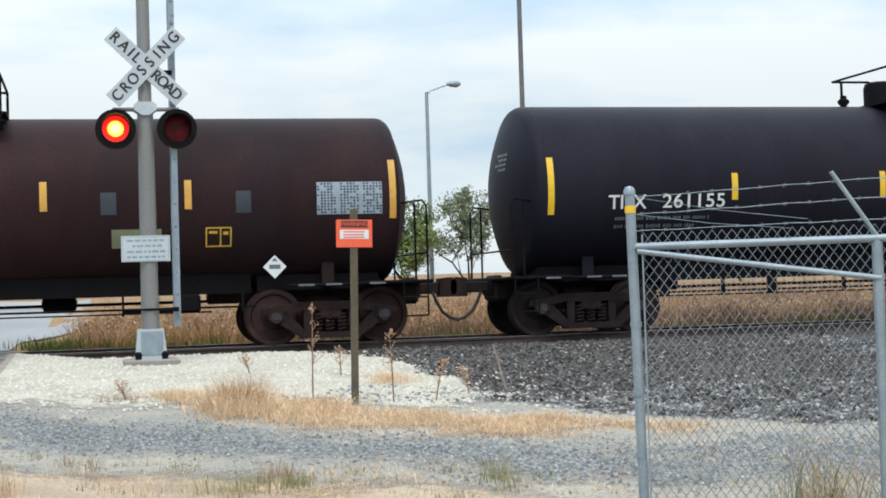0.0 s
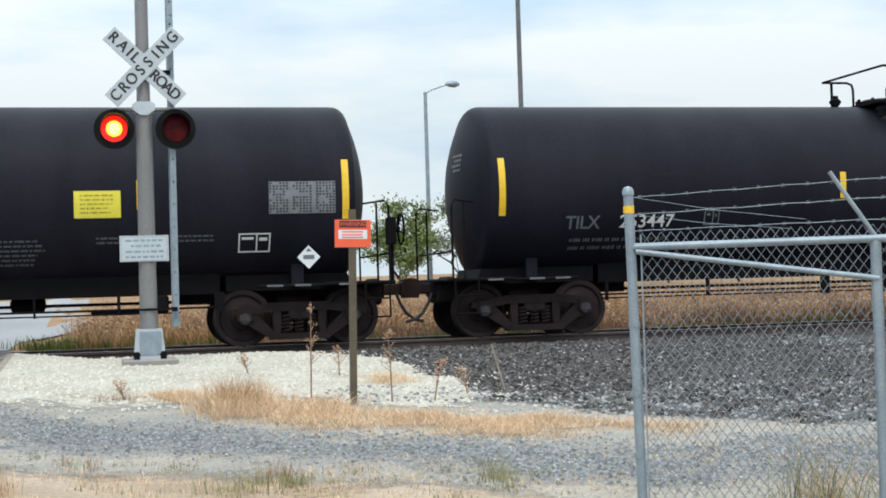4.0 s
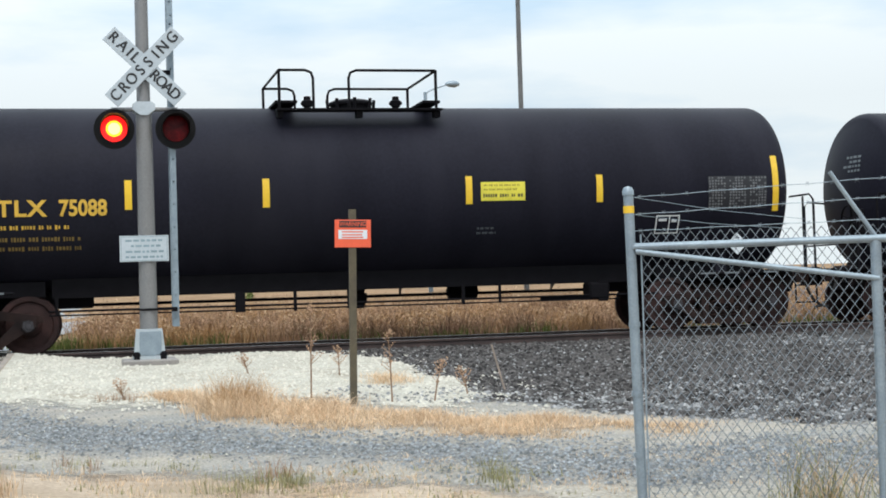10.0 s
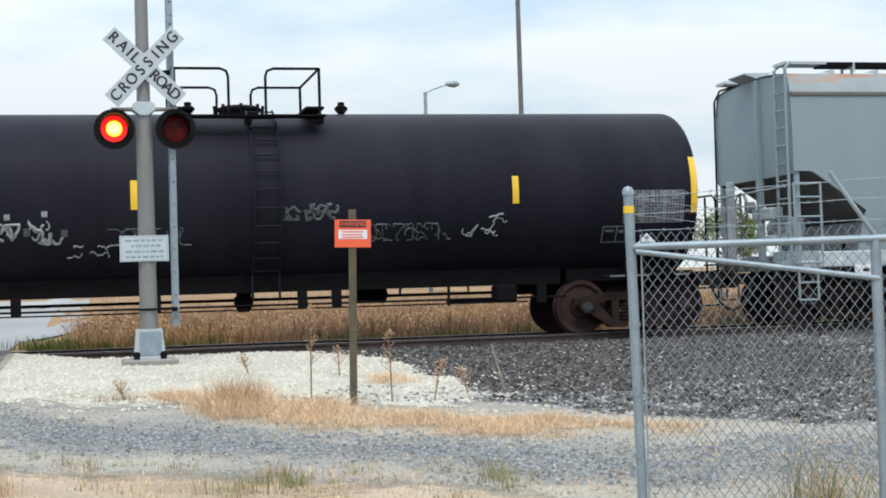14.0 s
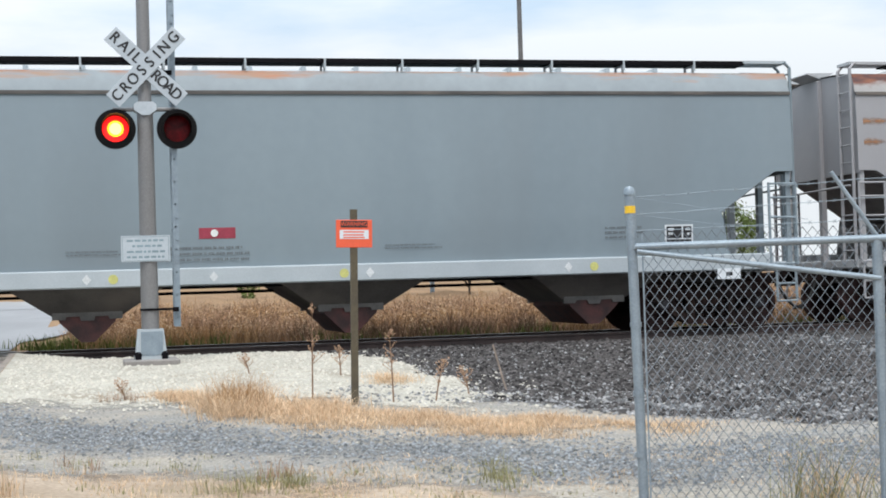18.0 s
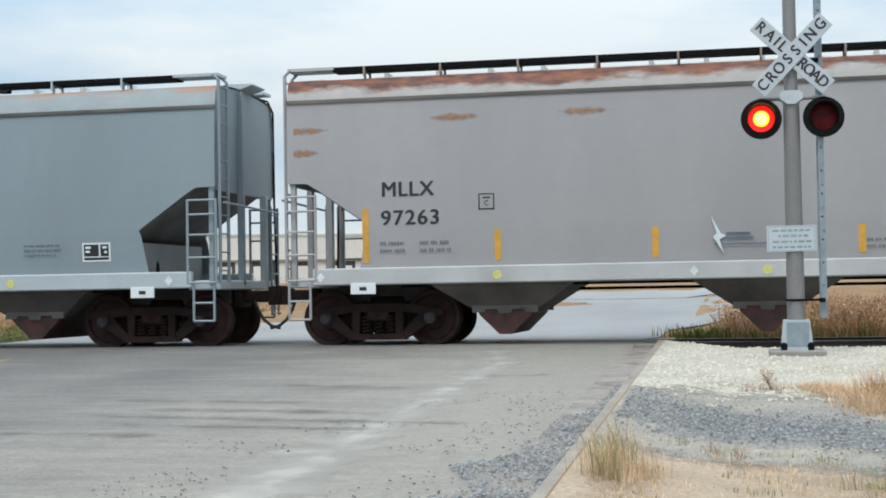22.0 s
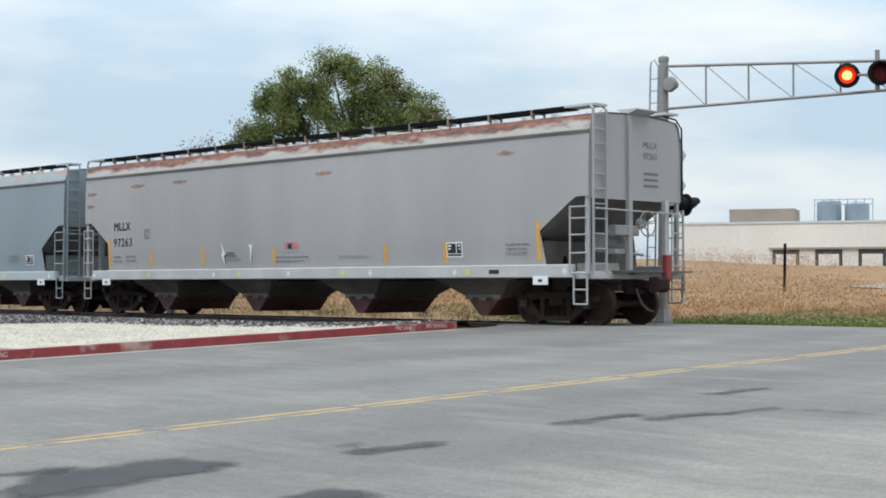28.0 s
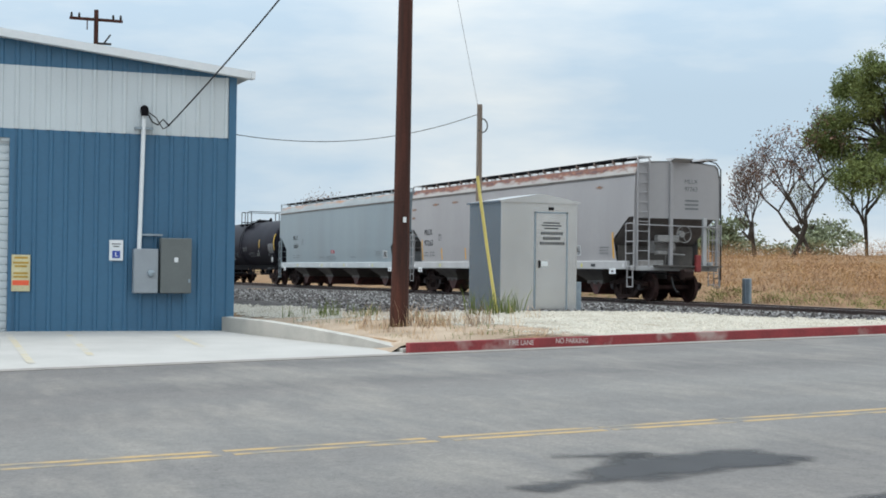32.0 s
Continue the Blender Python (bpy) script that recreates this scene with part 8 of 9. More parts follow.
tagged(cover_sheet("gravel_band", px, py, lambda x, y: ground_at(x, y) + 0.0135, BLUEGRAVEL, lambda x, y: min(0.35 + blue_in(x, y) / 1.6, 0.4 + (x + 1.05) * 3)), "blue-grey crushed stone strewn along the drive", "gravel", kind="structure")
bx_, by_ = lines((-1.0, 14, 0.2), (14, 60, 1.0)), lines((9.4, 24, 0.2), (24, 29.0, 0.5))
tagged(cover_sheet("ballast", bx_, by_, lambda x, y: ground_at(x, y) + 0.014, BALLAST, lambda x, y: 0.5 + ballast_in(x, y) / 1.3), "dark grey crushed-stone track ballast", "ballast", kind="structure")
tagged(cover_sheet("gravel_pad", px, py, lambda x, y: ground_at(x, y) + 0.018, WHITEGRAVEL, lambda x, y: 0.5 + white_in(x, y) / 1.3), "white limestone gravel around the signal", "gravel", kind="structure")
def pad_far(x):
    """Where the white gravel round the cabinet gives way to ballast."""
    return curve_at([(-120, 10.0), (-46, 10.0), (-32, 10.9), (-30.4, 11.6), (-29, 13.5), (-27.5, 16.2), (-25, 18.2), (-22.5, 20.5)], x)


def pad_in(x, y):
    return min(y - curve_at([(-60, 8.6), (-32, 9.2), (-28, 10.4), (-24, 11.6)], x) - wob(x, y) * 1.1, pad_far(x) + wob(x, y) * 0.6 - y, x + 46 - wob(x, y) * 2, 0.9 + 2 * (-22.5 - x))


lx_, ly_ = lines((-120, -60, 2), (-60, -22.55, 0.3)), lines((9.0, 28.8, 0.3))
tagged(cover_sheet("ballast", lx_, ly_, lambda x, y: ground_at(x, y) + 0.014, BALLAST, lambda x, y: 0.5 + min(y - pad_far(x) + 0.3 - wob(x, y) * 0.5, 28 + wob(x, y) * 0.5 - y) / 1.2), "dark grey crushed-stone track ballast", "ballast", kind="structure")
wx_, wy_ = lines((-50, -22.5, 0.3)), lines((8.0, 22.6, 0.3))
tagged(cover_sheet("gravel_pad", wx_, wy_, lambda x, y: ground_at(x, y) + 0.018, WHITEGRAVEL,
                   lambda x, y: 0.5 + pad_in(x, y) / 1.2), "white limestone gravel around the cabinet", "gravel", kind="structure")


def stones(name, label, n, area, zone, size, material, seed, category="gravel"):
    """Loose stones as one sheet of small lumps."""
    rnd = random.Random(seed)
    v, f = [], []
    tries = 0
    while n and tries < 400000:
        tries += 1
        x, y = rnd.uniform(*area[:2]), rnd.uniform(*area[2:])
        if not zone(x, y):
            continue
        n -= 1
        r = rnd.uniform(*size)
        z = (road_z(y) + 0.006 if KERB_L + 0.4 < x < KERB_R - 0.09 else ground_at(x, y) + 0.015)
        k = len(v)
        a = rnd.uniform(0, 6.28)
        ca, sa = math.cos(a) * r, math.sin(a) * r
        h = r * rnd.uniform(0.5, 0.9)
        e = rnd.uniform(0.6, 1.0)
        v += [(x + ca, y + sa, z), (x - sa * e, y + ca * e, z + h * 0.2), (x - ca * 0.9, y - sa * 0.9, z), (x + sa * e, y - ca * e, z + h * 0.1),
              (x + ca * 0.3 - sa * 0.2, y + sa * 0.3, z + h), (x - ca * 0.35, y - sa * 0.3 + ca * 0.2, z + h * 0.85)]
        f += [(k, k + 1, k + 4), (k + 1, k + 5, k + 4), (k + 1, k + 2, k + 5), (k + 2, k + 3, k + 5), (k + 3, k + 4, k + 5), (k + 3, k, k + 4)]
    s = Shape()
    s.v, s.f = v, f
    return tagged(part(name, s, material), label, category, kind="stuff")


ST_WHITE = by_piece(mat("limestone_chips", (0.52, 0.485, 0.415), (0.44, 0.41, 0.35), rough=0.95, scale=20, bump=0, spec=0.15), 0.16)
ST_DARK = by_piece(mat("ballast_stone", (0.085, 0.078, 0.075), (0.055, 0.050, 0.048), rough=0.95, scale=20, bump=0, spec=0.15), 0.75)
ST_GREY = by_piece(mat("blue_grey_chips", (0.232, 0.243, 0.250), (0.182, 0.190, 0.196), rough=0.95, scale=20, bump=0, spec=0.15), 0.48)
ST_PALE = by_piece(mat("pale_ballast_chips", (0.27, 0.265, 0.26), (0.19, 0.19, 0.19), rough=0.95, scale=20, bump=0, spec=0.15), 0.55)
stones("white_stones", "loose white limestone chips", 6400, (-1, 5.2, 13.2, 22.9), lambda x, y: white_zone(x, y) or (white_in(x, y) > -1.5 and noise.noise(Vector((x * 3, y * 3, 1))) + 0.4 * noise.noise(Vector((x * 70, y * 70, 1))) > 0.12 - white_in(x, y) * 0.25), (0.010, 0.038), ST_WHITE, 1)
stones("ballast_stones", "loose crushed ballast stones", 17000, (1.5, 11, 11.4, 23.4), lambda x, y: ballast_zone(x, y) and (y > 15.6 - max(0, x - 4) * 0.8 or noise.noise(Vector((x * 2, y * 2, 3))) > 0), (0.018, 0.050), ST_DARK, 2)
stones("ballast_stones", "loose crushed ballast stones", 3500, (-1, 30, 22.2, 24.0), lambda x, y: ballast_zone(x, y), (0.025, 0.06), ST_DARK, 3)
stones("pale_ballast_stones", "loose pale stones at the foot of the ballast", 5200, (2.4, 11, 10.4, 17.2), lambda x, y: ballast_in(x, y) > -0.5 and y < 15.9 + wob(x, y, 1.1, 9), (0.012, 0.036), ST_PALE, 4)
stones("pale_ballast_stones", "scattered pale stones on dark ballast", 4200, (2.2, 12, 14, 23.2), ballast_zone, (0.012, 0.036), ST_PALE, 14)
stones("grey_chips", "loose blue-grey gravel chips", 11000, (-1.05, 8, 7.5, 16.4), lambda x, y: drive_zone(x, y) and blue_in(x, y) + 1.2 * noise.noise(Vector((x * 60, y * 60, 5))) > 0.15, (0.007, 0.024), ST_GREY, 5)
stones("grey_chips", "sparse gravel chips on the sandy drive", 3200, (-1.05, 8, 7.5, 16.4), lambda x, y: drive_zone(x, y) and blue_in(x, y) < 0.3, (0.006, 0.017), ST_PALE, 25)
stones("white_stones", "pale chips scattered on the gravel drive", 900, (-1.0, 8, 8, 16.4), drive_zone, (0.006, 0.016), ST_WHITE, 15)
stones("grey_chips", "loose gravel chips strewn in the gutter", 2800, (-3.0, -1.2, 8, 17), lambda x, y: noise.noise(Vector((x * 1.6, y * 0.9, 4))) > 1.6 * noise.noise(Vector((x * 90, y * 90, 1))) and (KERB_R - x) < 0.22 + max(0, 15.5 - y) * 0.16 * (0.6 + 0.6 * noise.noise(Vector((y * 1.1, 0, 0)))), (0.006, 0.022), ST_GREY, 6)
stones("dark_chips", "small dark chips strewn on the asphalt", 420, (-4.6, -1.7, 7.8, 16), lambda x, y: noise.noise(Vector((x * 0.9, y * 0.9, 6))) + 0.25 * (x + 2.6) > 0.0, (0.006, 0.017), PATCHMAT, 7)
stones("ballast_stones", "loose crushed ballast stones", 9000, (-60, -22.6, 11.5, 23.8), lambda x, y: y > pad_far(x) + 0.2, (0.025, 0.07), ST_DARK, 8)
stones("pale_ballast_stones", "pale stones among the ballast by the cabinet", 9000, (-60, -22.6, 11.5, 23.4), lambda x, y: y > pad_far(x) - 0.4, (0.02, 0.06), ST_PALE, 18)
stones("white_stones", "loose white limestone chips", 5000, (-40, -22.7, 9.0, 21), lambda x, y: pad_in(x, y) > -0.3, (0.015, 0.045), ST_WHITE, 9)


def grass(name, label, clumps, height, spread, blades, material, seed, width=0.012, lean=0.5, category="grass"):
    """Tufts of thin blades as one mesh."""
    rnd = random.Random(seed)
    v, f = [], []
    for x, y, k in clumps:
        z = ground_at(x, y)
        for _ in range(blades):
            a, d = rnd.uniform(0, 6.28), abs(rnd.gauss(0, spread))
            bx, by = x + d * math.cos(a), y + d * math.sin(a)
            h = height * k * rnd.uniform(0.45, 1.15)
            t = rnd.uniform(0, 6.28)
            lx, ly = lean * h * rnd.uniform(0.1, 1) * math.cos(t), lean * h * rnd.uniform(0.1, 1) * math.sin(t)
            w = width * rnd.uniform(0.6, 1.4)
            c, s = w * math.cos(a), w * math.sin(a)
            i = len(v)
            v += [(bx - c, by - s, z - 0.02), (bx + c, by + s, z - 0.02), (bx + lx * 0.4 + c * 0.7, by + ly * 0.4 + s * 0.7, z + h * 0.6),
                  (bx + lx * 0.4 - c * 0.7, by + ly * 0.4 - s * 0.7, z + h * 0.6), (bx + lx, by + ly, z + h)]
            f += [(i, i + 1, i + 2, i + 3), (i + 3, i + 2, i + 4)]
    s = Shape()
    s.v, s.f = v, f
    return tagged(part(name, s, material), label, category, kind="stuff")


rg = random.Random(12)


def bed(name, label, xs, ys, cover):
    tagged(cover_sheet(name, xs, ys, lambda x, y: ground_at(x, y) + 0.022, STRAWBED, cover), label, "grass", kind="structure")


BAND_LOW = [(0.55, 15.6), (0.67, 15.4), (1.19, 14.0), (1.55, 12.8), (2.46, 12.1), (3.65, 11.5), (5.2, 11.2), (7, 11.0)]
BAND_TOP = [(0.55, 16.2), (0.75, 16.2), (1.5, 15.5), (2.1, 14.9), (2.35, 14.3), (3.34, 13.5), (4.8, 13.1), (7, 12.4)]


def band_in(x, y):
    """1 in the middle of the straw between the gravels, 0 at its ragged rim."""
    lo, hi = curve_at(BAND_LOW, x), curve_at(BAND_TOP, x)
    return 1.0 - abs(y - (lo + hi) / 2) / ((hi - lo) / 2) + 0.75 * wob(x, y, 1.4, 8) - max(0, 0.75 - x) * 2 - max(0, x - 3.4) * 0.42


bed("straw_bed", "matted dry straw between the gravels", lines((0.2, 8.0, 0.12)), lines((10.6, 16.8, 0.12)), lambda x, y: 0.15 + 0.8 * band_in(x, y))
tagged(cover_sheet("bare_earth", lines((-33, -22.6, 0.25)), lines((8.3, 13.5, 0.25)), lambda x, y: ground_at(x, y) + 0.012, SAND, lambda x, y: 0.75 + (12.0 - y) * 0.3 + 0.7 * wob(x, y, 0.8, 21) - max(0, x + 23.2) * 1.0), "bare sandy earth behind the red kerb", "earth", kind="structure")
tagged(cover_sheet("bare_earth", lines((-1.10, 5.0, 0.16)), lines((4.0, 12.6, 0.16)), lambda x, y: ground_at(x, y) + 0.008, SAND, lambda x, y: 1.1 + (11.2 - y) * 0.5 + 0.5 * wob(x, y, 0.9, 15) - max(0, x - 3.5)), "bare sandy earth beside the drive", "earth", kind="structure")
bed("straw_bed", "matted dry straw on bare earth", lines((-0.95, 3.4, 0.16)), lines((6.0, 11.0, 0.16)), lambda x, y: 0.10 + (9.6 - y) * 0.30 + 0.9 * wob(x, y, 0.9, 5) - max(0, x - 1.6) * 0.7)
band = []
while len(band) < 620:
    x = rg.uniform(0.6, 6.2)
    y = rg.uniform(10.9, 16.4)
    q = band_in(x, y)
    if q + rg.uniform(-0.5, 0.4) > 0.15:
        band.append((x, y, rg.uniform(0.2, 0.45) + 0.45 * max(0, min(q, 1))))
for _ in range(70):
    band.append((1.36 + rg.gauss(0, 0.17), 14.35 + rg.gauss(0, 0.35), rg.uniform(1.0, 2.1)))
for _ in range(30):
    band.append((2.10 + rg.gauss(0, 0.12), 13.9 + rg.gauss(0, 0.25), rg.uniform(0.7, 1.5)))
for _ in range(30):
    band.append((3.31 + rg.gauss(0, 0.12), 16.9 + rg.gauss(0, 0.25), rg.uniform(0.5, 1.0)))
grass("dry_grass", "band of short dry straw-coloured grass", band, 0.145, 0.13, 30, STRAW_PALE, 1, 0.0026, 1.6)
near = [(rg.uniform(-0.9, 6.5), rg.uniform(7.2, 10.8), rg.uniform(0.3, 1.0)) for _ in range(1300)]
near = [(x, y, k) for x, y, k in near if (wob(x, y, 0.9, 5) > -0.1 or y < 9) and not (x > 2.2 and rg.random() < 0.72)]
grass("weed_tuft", "upright tuft of russet-gold dry grass", [(1.38 + rg.gauss(0, 0.11), 14.3 + rg.gauss(0, 0.22), rg.uniform(0.5, 1.1)) for _ in range(16)], 0.40, 0.08, 36, FIELDGOLD, 28, 0.0024, 0.8)
grass("dry_grass", "short trampled dry grass", near[:520], 0.065, 0.12, 20, STRAW_PALE, 2, 0.0026, 1.5)
grass("green_weeds", "low green weeds in dry grass", [(rg.uniform(-0.8, 3.0), rg.uniform(8.6, 10.2), rg.uniform(0.4, 1.1)) for _ in range(60)], 0.08, 0.10, 14, OLIVE, 3, 0.0035, 1.0, "weeds")
grass("weed_tuft", "tall dry weed tuft beside the kerb", [(-0.80 + rg.gauss(0, 0.10), 9.6 + rg.gauss(0, 0.3), rg.uniform(0.5, 1.2)) for _ in range(15)], 0.34, 0.08, 34, STRAW_PALE, 4, 0.0022, 0.6, "weeds")
grass("weed_tuft", "green tinged weeds beside the kerb", [(-0.82 + rg.gauss(0, 0.09), 9.75 + rg.gauss(0, 0.25), rg.uniform(0.6, 1.2)) for _ in range(10)], 0.33, 0.09, 26, OLIVE, 5, 0.0022, 0.6, "weeds")
grass("weed_tuft", "scattered weeds on bare earth", [(1.0 + rg.gauss(0, 0.25), 9.7 + rg.gauss(0, 0.15), rg.uniform(0.5, 1.3)) for _ in range(16)] + [(2.62 + rg.gauss(0, 0.05), 9.4 + rg.gauss(0, 0.1), rg.uniform(0.8, 1.8)) for _ in range(7)] + [(0.2 + rg.gauss(0, 0.5), 10.9 + rg.gauss(0, 0.2), rg.uniform(0.3, 0.8)) for _ in range(10)], 0.13, 0.08, 22, OLIVE, 15, 0.0022, 0.8, "weeds")
grass("weed_tuft", "small russet weeds on gravel", [(1.25 + rg.gauss(0, 0.12), 10.1 + rg.gauss(0, 0.1), rg.uniform(0.7, 1.4)) for _ in range(7)] + [(0.25 + rg.gauss(0, 0.12), 15.6 + rg.gauss(0, 0.15), rg.uniform(0.5, 1.0)) for _ in range(9)] + [(-0.1 + rg.gauss(0, 0.1), 10.9 + rg.gauss(0, 0.1), 1.0) for _ in range(3)], 0.14, 0.05, 16, RUSSET, 16, 0.0022, 0.8, "weeds")
grass("gutter_moss", "low rust and green weeds in the gutter", [(-1.45 + rg.gauss(0, 0.12), 10.4 + rg.gauss(0, 0.12), rg.uniform(0.5, 1.0)) for _ in range(24)], 0.04, 0.07, 20, RUSSET, 17, 0.004, 1.2, "weeds")
grass("gutter_moss", "low green weeds in the gutter", [(-1.33 + rg.gauss(0, 0.06), 10.45 + rg.gauss(0, 0.06), rg.uniform(0.5, 1.0)) for _ in range(10)], 0.05, 0.05, 20, GREENGRASS, 27, 0.004, 1.2, "weeds")
grass("fence_grass", "tall dry grass at the fence", [(4.15 + rg.gauss(0, 0.13), 7.75 + rg.gauss(0, 0.15), rg.uniform(0.4, 1.2)) for _ in range(16)], 0.44, 0.05, 7, STRAW, 6, 0.0028, 0.8)
grass("fence_grass", "tall green grass at the fence", [(4.15 + rg.gauss(0, 0.15), 7.75 + rg.gauss(0, 0.15), rg.uniform(0.4, 1.2)) for _ in range(18)], 0.46, 0.05, 9, OLIVE, 7, 0.0030, 0.8)
# the dry field beyond the track
field, russet, dark_f, green_f = [], [], [], []
for _ in range(10500):
    x, y = rg.uniform(-0.5, 34), 28.2 + abs(rg.gauss(0, 7))
    if x < -0.2 + max(0, y - 34) * 0.08:
        continue
    q = noise.noise(Vector((x * 0.30, y * 0.30, 2))) + 0.6 * noise.noise(Vector((x * 1.1, y * 0.6, 6))) + rg.uniform(-0.2, 0.2)
    (dark_f if q > 0.30 else russet if q > -0.02 else field).append((x, y, rg.uniform(0.5, 1.2)))
for _ in range(6200):
    x, y = rg.uniform(-105, -23), 29.0 + abs(rg.gauss(0, 12))
    q = noise.noise(Vector((x * 0.12, y * 0.12, 9)))
    if y > 33 + 3 * q:
        (russet if rg.random() < 0.25 else field).append((x, y, rg.uniform(0.25, 0.8)))
    elif q > 0.0 and rg.random() < 0.6:
        dark_f.append((x, y, rg.uniform(0.2, 0.6)))
    elif q < -0.22:
        green_f.append((x, y, rg.uniform(0.3, 0.8)))
for _ in range(2600):
    x = rg.uniform(-23, -15.3)
    y = 28.6 + abs(rg.gauss(0, 10))
    g = y < 31 + 3 * wob(x, y, 0.3) or (rg.random() < 0.5 and x > -16.2) or (noise.noise(Vector((x * 0.2, y * 0.12, 4))) > 0.16 and y < 44)
    (green_f if g else russet).append((x, y, rg.uniform(0.2, 0.5)))
for _ in range(420):
    x = rg.uniform(0, 26)
    if noise.noise(Vector((x * 0.45, 0, 3))) > -0.05:
        green_f.append((x, 27.9 + abs(rg.gauss(0, 0.6)), rg.uniform(0.3, 0.9)))
for _ in range(60):
    green_f.append((-0.6 + rg.gauss(0, 0.3), 28.3 + abs(rg.gauss(0, 0.5)), rg.uniform(0.5, 1.0)))
grass("field_grass", "dry golden field grass", field, 0.46, 0.22, 12, FIELDGOLD, 8, 0.007, 1.0)
grass("field_weeds", "russet dry weeds in the field", russet, 0.50, 0.20, 12, RUSSET, 18, 0.007, 0.9, "weeds")
grass("field_weeds", "dense dry brown weeds in the field", dark_f, 0.56, 0.16, 12, STRAW_DARK, 9, 0.007, 0.8, "weeds")
grass("green_weeds", "patches of green weeds by the track", green_f, 0.40, 0.16, 12, GREENGRASS, 10, 0.009, 0.6, "weeds")


def brush(name, label, clumps, height, radius, bits, size, material, seed):
    """Bushy dry weeds: small leaves and seed heads in loose clumps."""
    rnd = random.Random(seed)
    v, f = [], []
    for x, y, k in clumps:
        z = ground_at(x, y)
        for _ in range(bits):
            h = height * k * rnd.random() ** 0.7
            r = radius * (0.5 + 0.6 * h / height)
            o = Vector((x + rnd.gauss(0, r), y + rnd.gauss(0, r), z + h))
            a = Vector((rnd.uniform(-1, 1), rnd.uniform(-1, 1), rnd.uniform(-0.4, 1.2))).normalized() * size * rnd.uniform(0.5, 1.5)
            b = a.cross(Vector((rnd.uniform(-1, 1), rnd.uniform(-1, 1), rnd.uniform(-1, 1)))).normalized() * size * 0.32
            i = len(v)
            v += [tuple(o - a), tuple(o + b), tuple(o + a), tuple(o - b)]
            f.append((i, i + 1, i + 2, i + 3))
    s = Shape()
    s.v, s.f = v, f
    return tagged(part(name, s, material), label, "weeds", kind="stuff")


bush_a = [(rg.uniform(-0.3, 30), 28.2 + abs(rg.gauss(0, 5)), rg.uniform(0.5, 1.3)) for _ in range(1500)]
brush("field_brush", "bushy russet weeds beyond the track", bush_a[:700], 0.62, 0.16, 40, 0.030, RUSSET, 31)
brush("field_brush", "bushy straw-coloured weeds beyond the track", bush_a[700:1200], 0.58, 0.18, 40, 0.030, STRAW, 32)
brush("field_brush", "bushy brown weeds beyond the track", bush_a[1200:], 0.66, 0.15, 40, 0.030, STRAW_DARK, 33)
bush_b = [(rg.uniform(-80, -24), 31.0 + abs(rg.gauss(0, 12)), rg.uniform(0.5, 1.3)) for _ in range(1500)]
brush("field_brush", "bushy russet weeds in the dry field", bush_b[:350], 0.60, 0.25, 34, 0.040, RUSSET, 34)
brush("field_brush", "bushy golden weeds in the dry field", bush_b[350:1100], 0.60, 0.25, 34, 0.040, FIELDGOLD, 36)
brush("field_brush", "low bushy russet weeds in the dry field", bush_b[1300:], 0.50, 0.25, 34, 0.040, RUSSET, 35)
brush("green_brush", "green weeds along the track", [(rg.uniform(-60, -23), 28.6 + abs(rg.gauss(0, 0.9)), rg.uniform(0.4, 1.2)) for _ in range(220)], 0.5, 0.2, 40, 0.035, GREENGRASS, 37)
clump = [(cx + rg.gauss(0, 2.4), cy + abs(rg.gauss(0, 1.6)), rg.uniform(0.5, 1.2)) for cx, cy in [(rg.uniform(-75, -17), 32 + rg.uniform(0, 1) ** 1.6 * 55) for _ in range(60)] for _ in range(14)]
brush("field_brush", "taller rust-brown weeds massed in the dry field", clump[:420], 0.95, 0.32, 44, 0.050, RUSSET, 41)
brush("field_brush", "taller golden weeds massed in the dry field", clump[420:], 0.85, 0.32, 44, 0.050, FIELDGOLD, 42)
brush("green_brush", "fresh green weeds beside the crossing", [(rg.gauss(-26.0, 1.2), 28.6 + abs(rg.gauss(0, 0.8)), rg.uniform(0.5, 1.2)) for _ in range(170)], 0.5, 0.22, 50, 0.040, FRESHGREEN, 43)
brush("green_brush", "fresh green weeds beyond the street", [(rg.uniform(-21.5, -15.4), 29.0 + abs(rg.gauss(0, 2.0)), rg.uniform(0.3, 0.8)) for _ in range(260)], 0.35, 0.24, 44, 0.035, FRESHGREEN, 44)
left = [(rg.uniform(-31, -22.8), rg.uniform(8.9, 11.8), rg.uniform(0.3, 1.0)) for _ in range(95)]
grass("dry_grass", "sparse dry weeds behind the red kerb", left[:60], 0.20, 0.14, 14, STRAW, 11, 0.004, 1.1)
grass("green_weeds", "sparse green weeds behind the red kerb", left[60:], 0.17, 0.14, 14, GREENGRASS, 19, 0.004, 1.1, "weeds")
grass("green_weeds", "green weeds at the foot of the poles", [(-27.9 + rg.gauss(0, 0.25), 12.6 + rg.gauss(0, 0.3), rg.uniform(0.5, 1.4)) for _ in range(16)] + [(-31 + rg.gauss(0, 0.8), 10.2 + rg.gauss(0, 0.4), rg.uniform(0.4, 0.9)) for _ in range(14)], 0.50, 0.10, 11, GREENGRASS, 12, 0.008, 0.6, "weeds")
grass("dry_grass", "dry weeds round the tarred pole", [(-26.0 + rg.gauss(0, 0.7), 10.4 + rg.gauss(0, 0.8), rg.uniform(0.4, 1.3)) for _ in range(34)], 0.38, 0.14, 11, STRAW, 13, 0.005, 0.9)
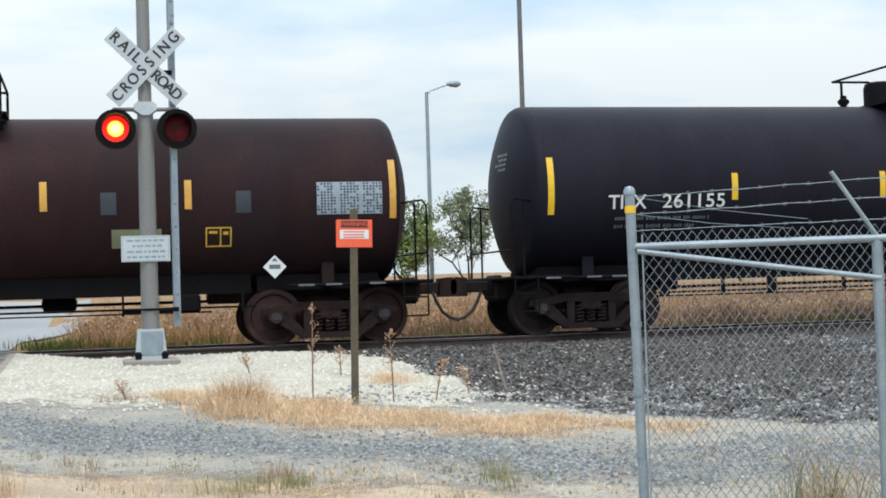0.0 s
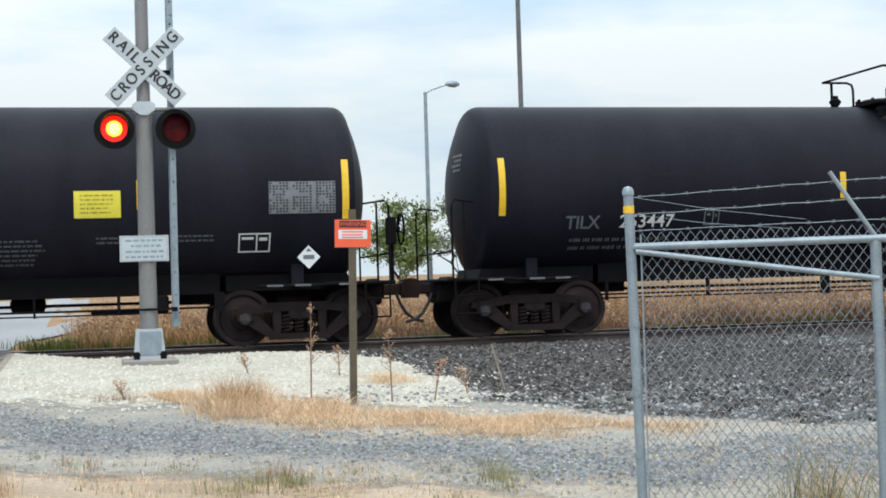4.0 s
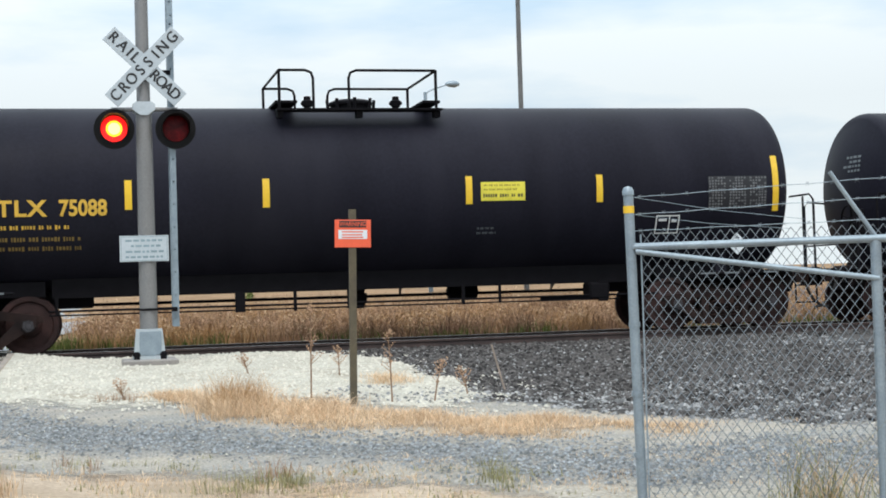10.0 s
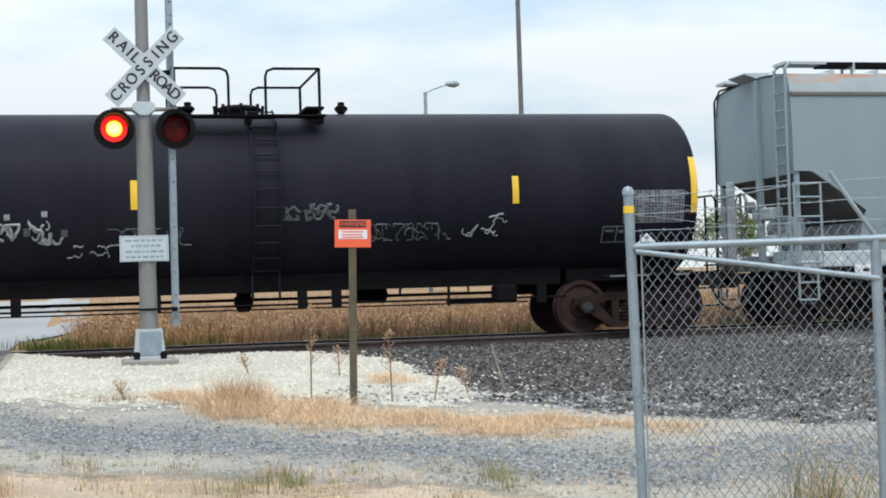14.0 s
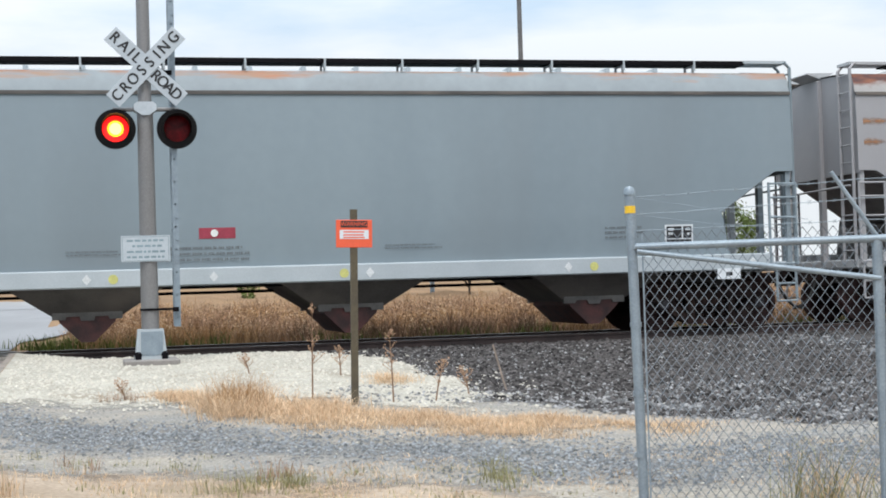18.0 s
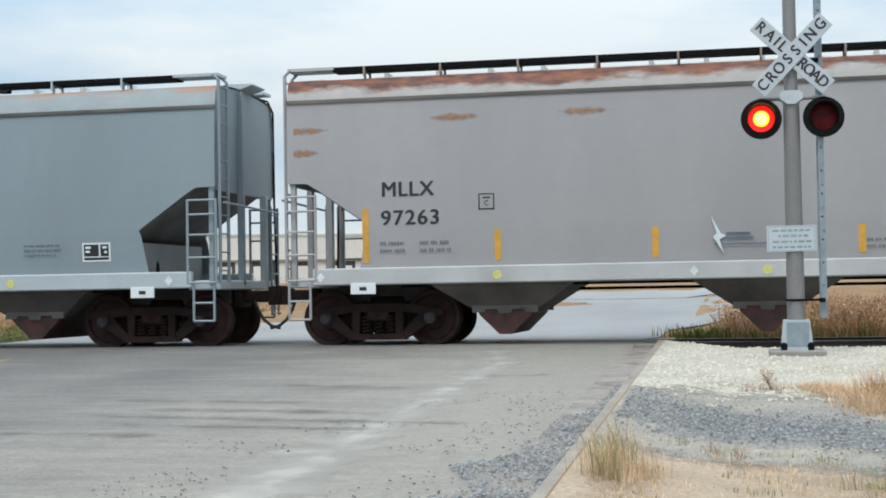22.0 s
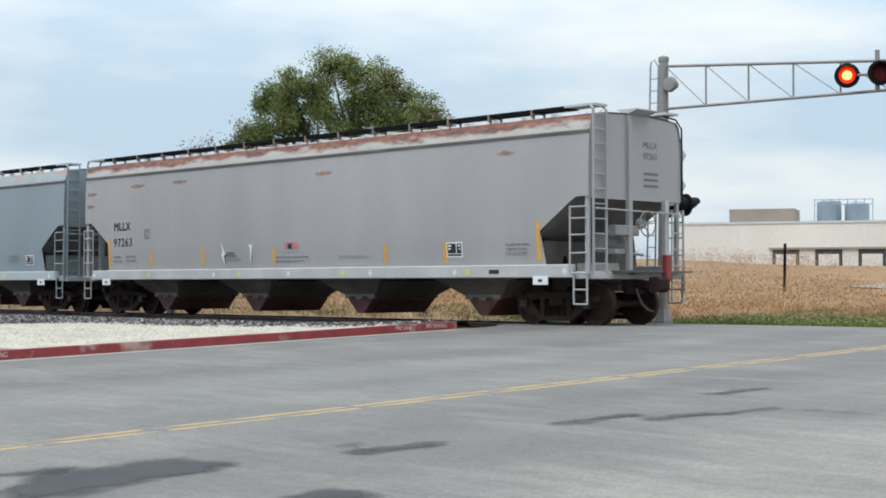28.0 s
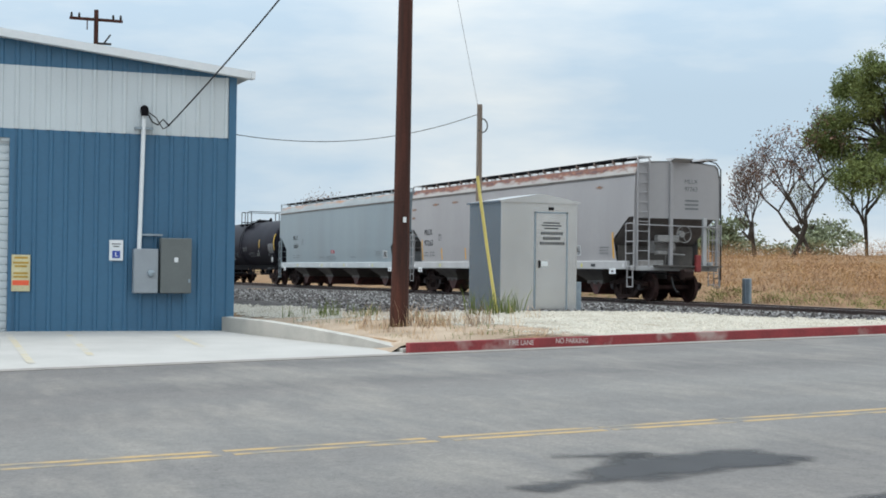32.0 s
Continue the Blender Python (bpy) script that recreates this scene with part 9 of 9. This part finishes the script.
grass("dry_grass", "brown weeds round the tarred pole", [(-26.0 + rg.gauss(0, 0.6), 10.4 + rg.gauss(0, 0.8), rg.uniform(0.4, 1.2)) for _ in range(26)], 0.42, 0.12, 9, STRAW_DARK, 14, 0.005, 0.9)


def weed(x, y, h, seed, leafy=0.1):
    """A dry upright weed with short side shoots."""
    rnd = random.Random(seed)
    z = ground_at(x, y)
    t = thing("dry_weed", "tall dry leafless weed stalk", "weed", pose(x, y, z))
    s = Shape()
    sway = rnd.uniform(-0.12, 0.12)
    s.tube([(0, 0, -0.05), (sway * 0.4, 0, h * 0.5), (sway, 0.02, h)], 0.010, 5, 0.004)
    part("stalk", s, STRAW_DARK, t)
    b = Shape()
    for k in range(18):
        q = rnd.uniform(0.35, 1.0)
        p = Vector((sway * q, 0, h * q))
        a = rnd.uniform(0, 6.28)
        L = rnd.uniform(0.04, 0.16) * (1.25 - q)
        e = p + Vector((math.cos(a) * L, math.sin(a) * L, L * 0.8))
        b.tube([p, e], 0.004, 4, 0.002)
        for _ in range(3):
            u = e + Vector((rnd.uniform(-1, 1), rnd.uniform(-1, 1), rnd.uniform(-1, 1))) * 0.02
            b.add([tuple(u), tuple(u + Vector((0.012, 0, 0.012))), tuple(u + Vector((0, 0.01, 0.022)))], [(0, 1, 2)])
    tagged(part("shoot", b, RUSSET, t), kind="stuff")


for k, (x, y, h) in enumerate(((2.17, 14.9, 1.02), (2.95, 14.6, 0.72), (3.4, 14.7, 0.42), (0.35, 15.6, 0.2), (1.85, 17.8, 0.25), (3.9, 15.2, 0.30), (2.9, 17.5, 0.35))):
    weed(x, y, h, 300 + k)


# ---- stains, smears and dust on the asphalt ----
def crown_z(x, y):
    return road_z(y) + 0.03 * math.cos((x + 11.5) / 10.5 * 1.4) - 0.02 * (1 if y < 22 or y > 28 else 0)


def stain(name, label, category, spine, material, soft, ragged=0.3, up=0.006):
    """A flat stain along a line of (x, y, half width), soft at its rim."""
    def cover(x, y):
        best = -9
        for (x0, y0, r0), (x1, y1, r1) in zip(spine, spine[1:]):
            dx, dy = x1 - x0, y1 - y0
            k = max(0, min(1, ((x - x0) * dx + (y - y0) * dy) / (dx * dx + dy * dy)))
            best = max(best, r0 + (r1 - r0) * k - math.hypot(x - x0 - dx * k, y - y0 - dy * k))
        return 0.5 + best / soft + ragged * wob(x, y, 2.0, 6)
    m = max(p[2] for p in spine) + soft
    x0, x1 = min(p[0] for p in spine) - m, max(p[0] for p in spine) + m
    y0, y1 = min(p[1] for p in spine) - m, max(p[1] for p in spine) + m
    d = max(0.05, (x1 - x0) * (y1 - y0) / 6000)
    tagged(cover_sheet(name, lines((x0, x1, d)), lines((y0, y1, max(d, 0.08))), lambda x, y: crown_z(x, y) + up, material, cover), label, category, kind="structure")


for spine in (((-8.75, 4.3, 0.05), (-8.95, 4.9, 0.20), (-9.3, 5.6, 0.42), (-9.3, 6.2, 0.42), (-9.2, 6.6, 0.16)), ((-10.0, 5.2, 0.12), (-9.9, 5.6, 0.05)), ((-7.3, 5.6, 0.22), (-7.35, 6.2, 0.20)),
              ((-8.8, 7.85, 0.09), (-8.76, 8.45, 0.06)), ((-8.8, 10.1, 0.04), (-8.76, 11.0, 0.03)), ((-8.34, 10.95, 0.09), (-8.3, 11.4, 0.06)), ((-8.1, 11.6, 0.03), (-8.0, 12.3, 0.03)),
              ((-9.3, 13.2, 0.03), (-9.2, 14.0, 0.02)), ((-9.2, 7.9, 0.03), (-9.2, 8.0, 0.03))):
    stain("oil_stain", "dark oil stain on the asphalt", "stain", spine, OIL, 0.30, 0.55)
for spine in (((-6.3, 13.75, 0.05), (-4.4, 13.45, 0.08), (-2.5, 13.2, 0.03)), ((-6.0, 14.3, 0.04), (-4.2, 14.15, 0.10), (-3.6, 14.0, 0.03)), ((-5.6, 13.0, 0.03), (-3.3, 12.75, 0.06)),
              ((-6.6, 15.2, 0.03), (-4.6, 15.0, 0.06)), ((-7.6, 12.4, 0.05), (-5.2, 12.2, 0.05)), ((-5.3, 17.0, 0.04), (-3.9, 16.7, 0.04)), ((-3.0, 18.2, 0.03), (-2.4, 18.4, 0.02))):
    stain("tyre_smear", "dark tyre smear across the asphalt", "stain", spine, SKID, 0.35, 0.5, 0.007)
stain("dust_track", "pale dusty wheel track on the asphalt", "dust", ((-3.65, 22.3, 0.05), (-3.28, 20.4, 0.10), (-3.22, 13.2, 0.14), (-3.15, 9.3, 0.20), (-3.5, 5.5, 0.2)), DUSTLINE, 0.60, 0.45, 0.005)


def motions():
    times = [k * 0.5 for k in range(65)]
    for car, x0 in cars:
        walk(car, [(t, pose(x0 - rolled(t), TRACK, 0)) for t in times])
    spins = [(k * 0.1, -math.degrees(rolled(k * 0.1) / WHEEL_R)) for k in range(321)]
    for w, dx in wheelsets:
        walk(w, [(t, pose(dx, 0, WHEEL_R, 0, a, 0)) for t, a in spins])
    f = 1 / 30
    # Turning a lens to its dark back stands in for switching it off.
    for lens, first in lenses:               # the lamps of a pair flash by turns, once a second each
        rows = []
        for s in range(32):
            lit, dark = (0, 180) if first else (180, 360)
            rows.append((s if s else 0.0, pose(0, -0.02, 0, 0, 0, lit)))
            for k, step in enumerate((0, 62, 124, 180)):
                rows.append((s + 0.40 + k * f, pose(0, -0.02, 0, 0, 0, lit + step)))
            for k, step in enumerate((180, 242, 304, 360)):
                rows.append((s + 0.84 + k * f, pose(0, -0.02, 0, 0, 0, lit + step)))
        rows.append((32.0, pose(0, -0.02, 0, 0, 0, lit)))
        walk(lens, rows)


motions()
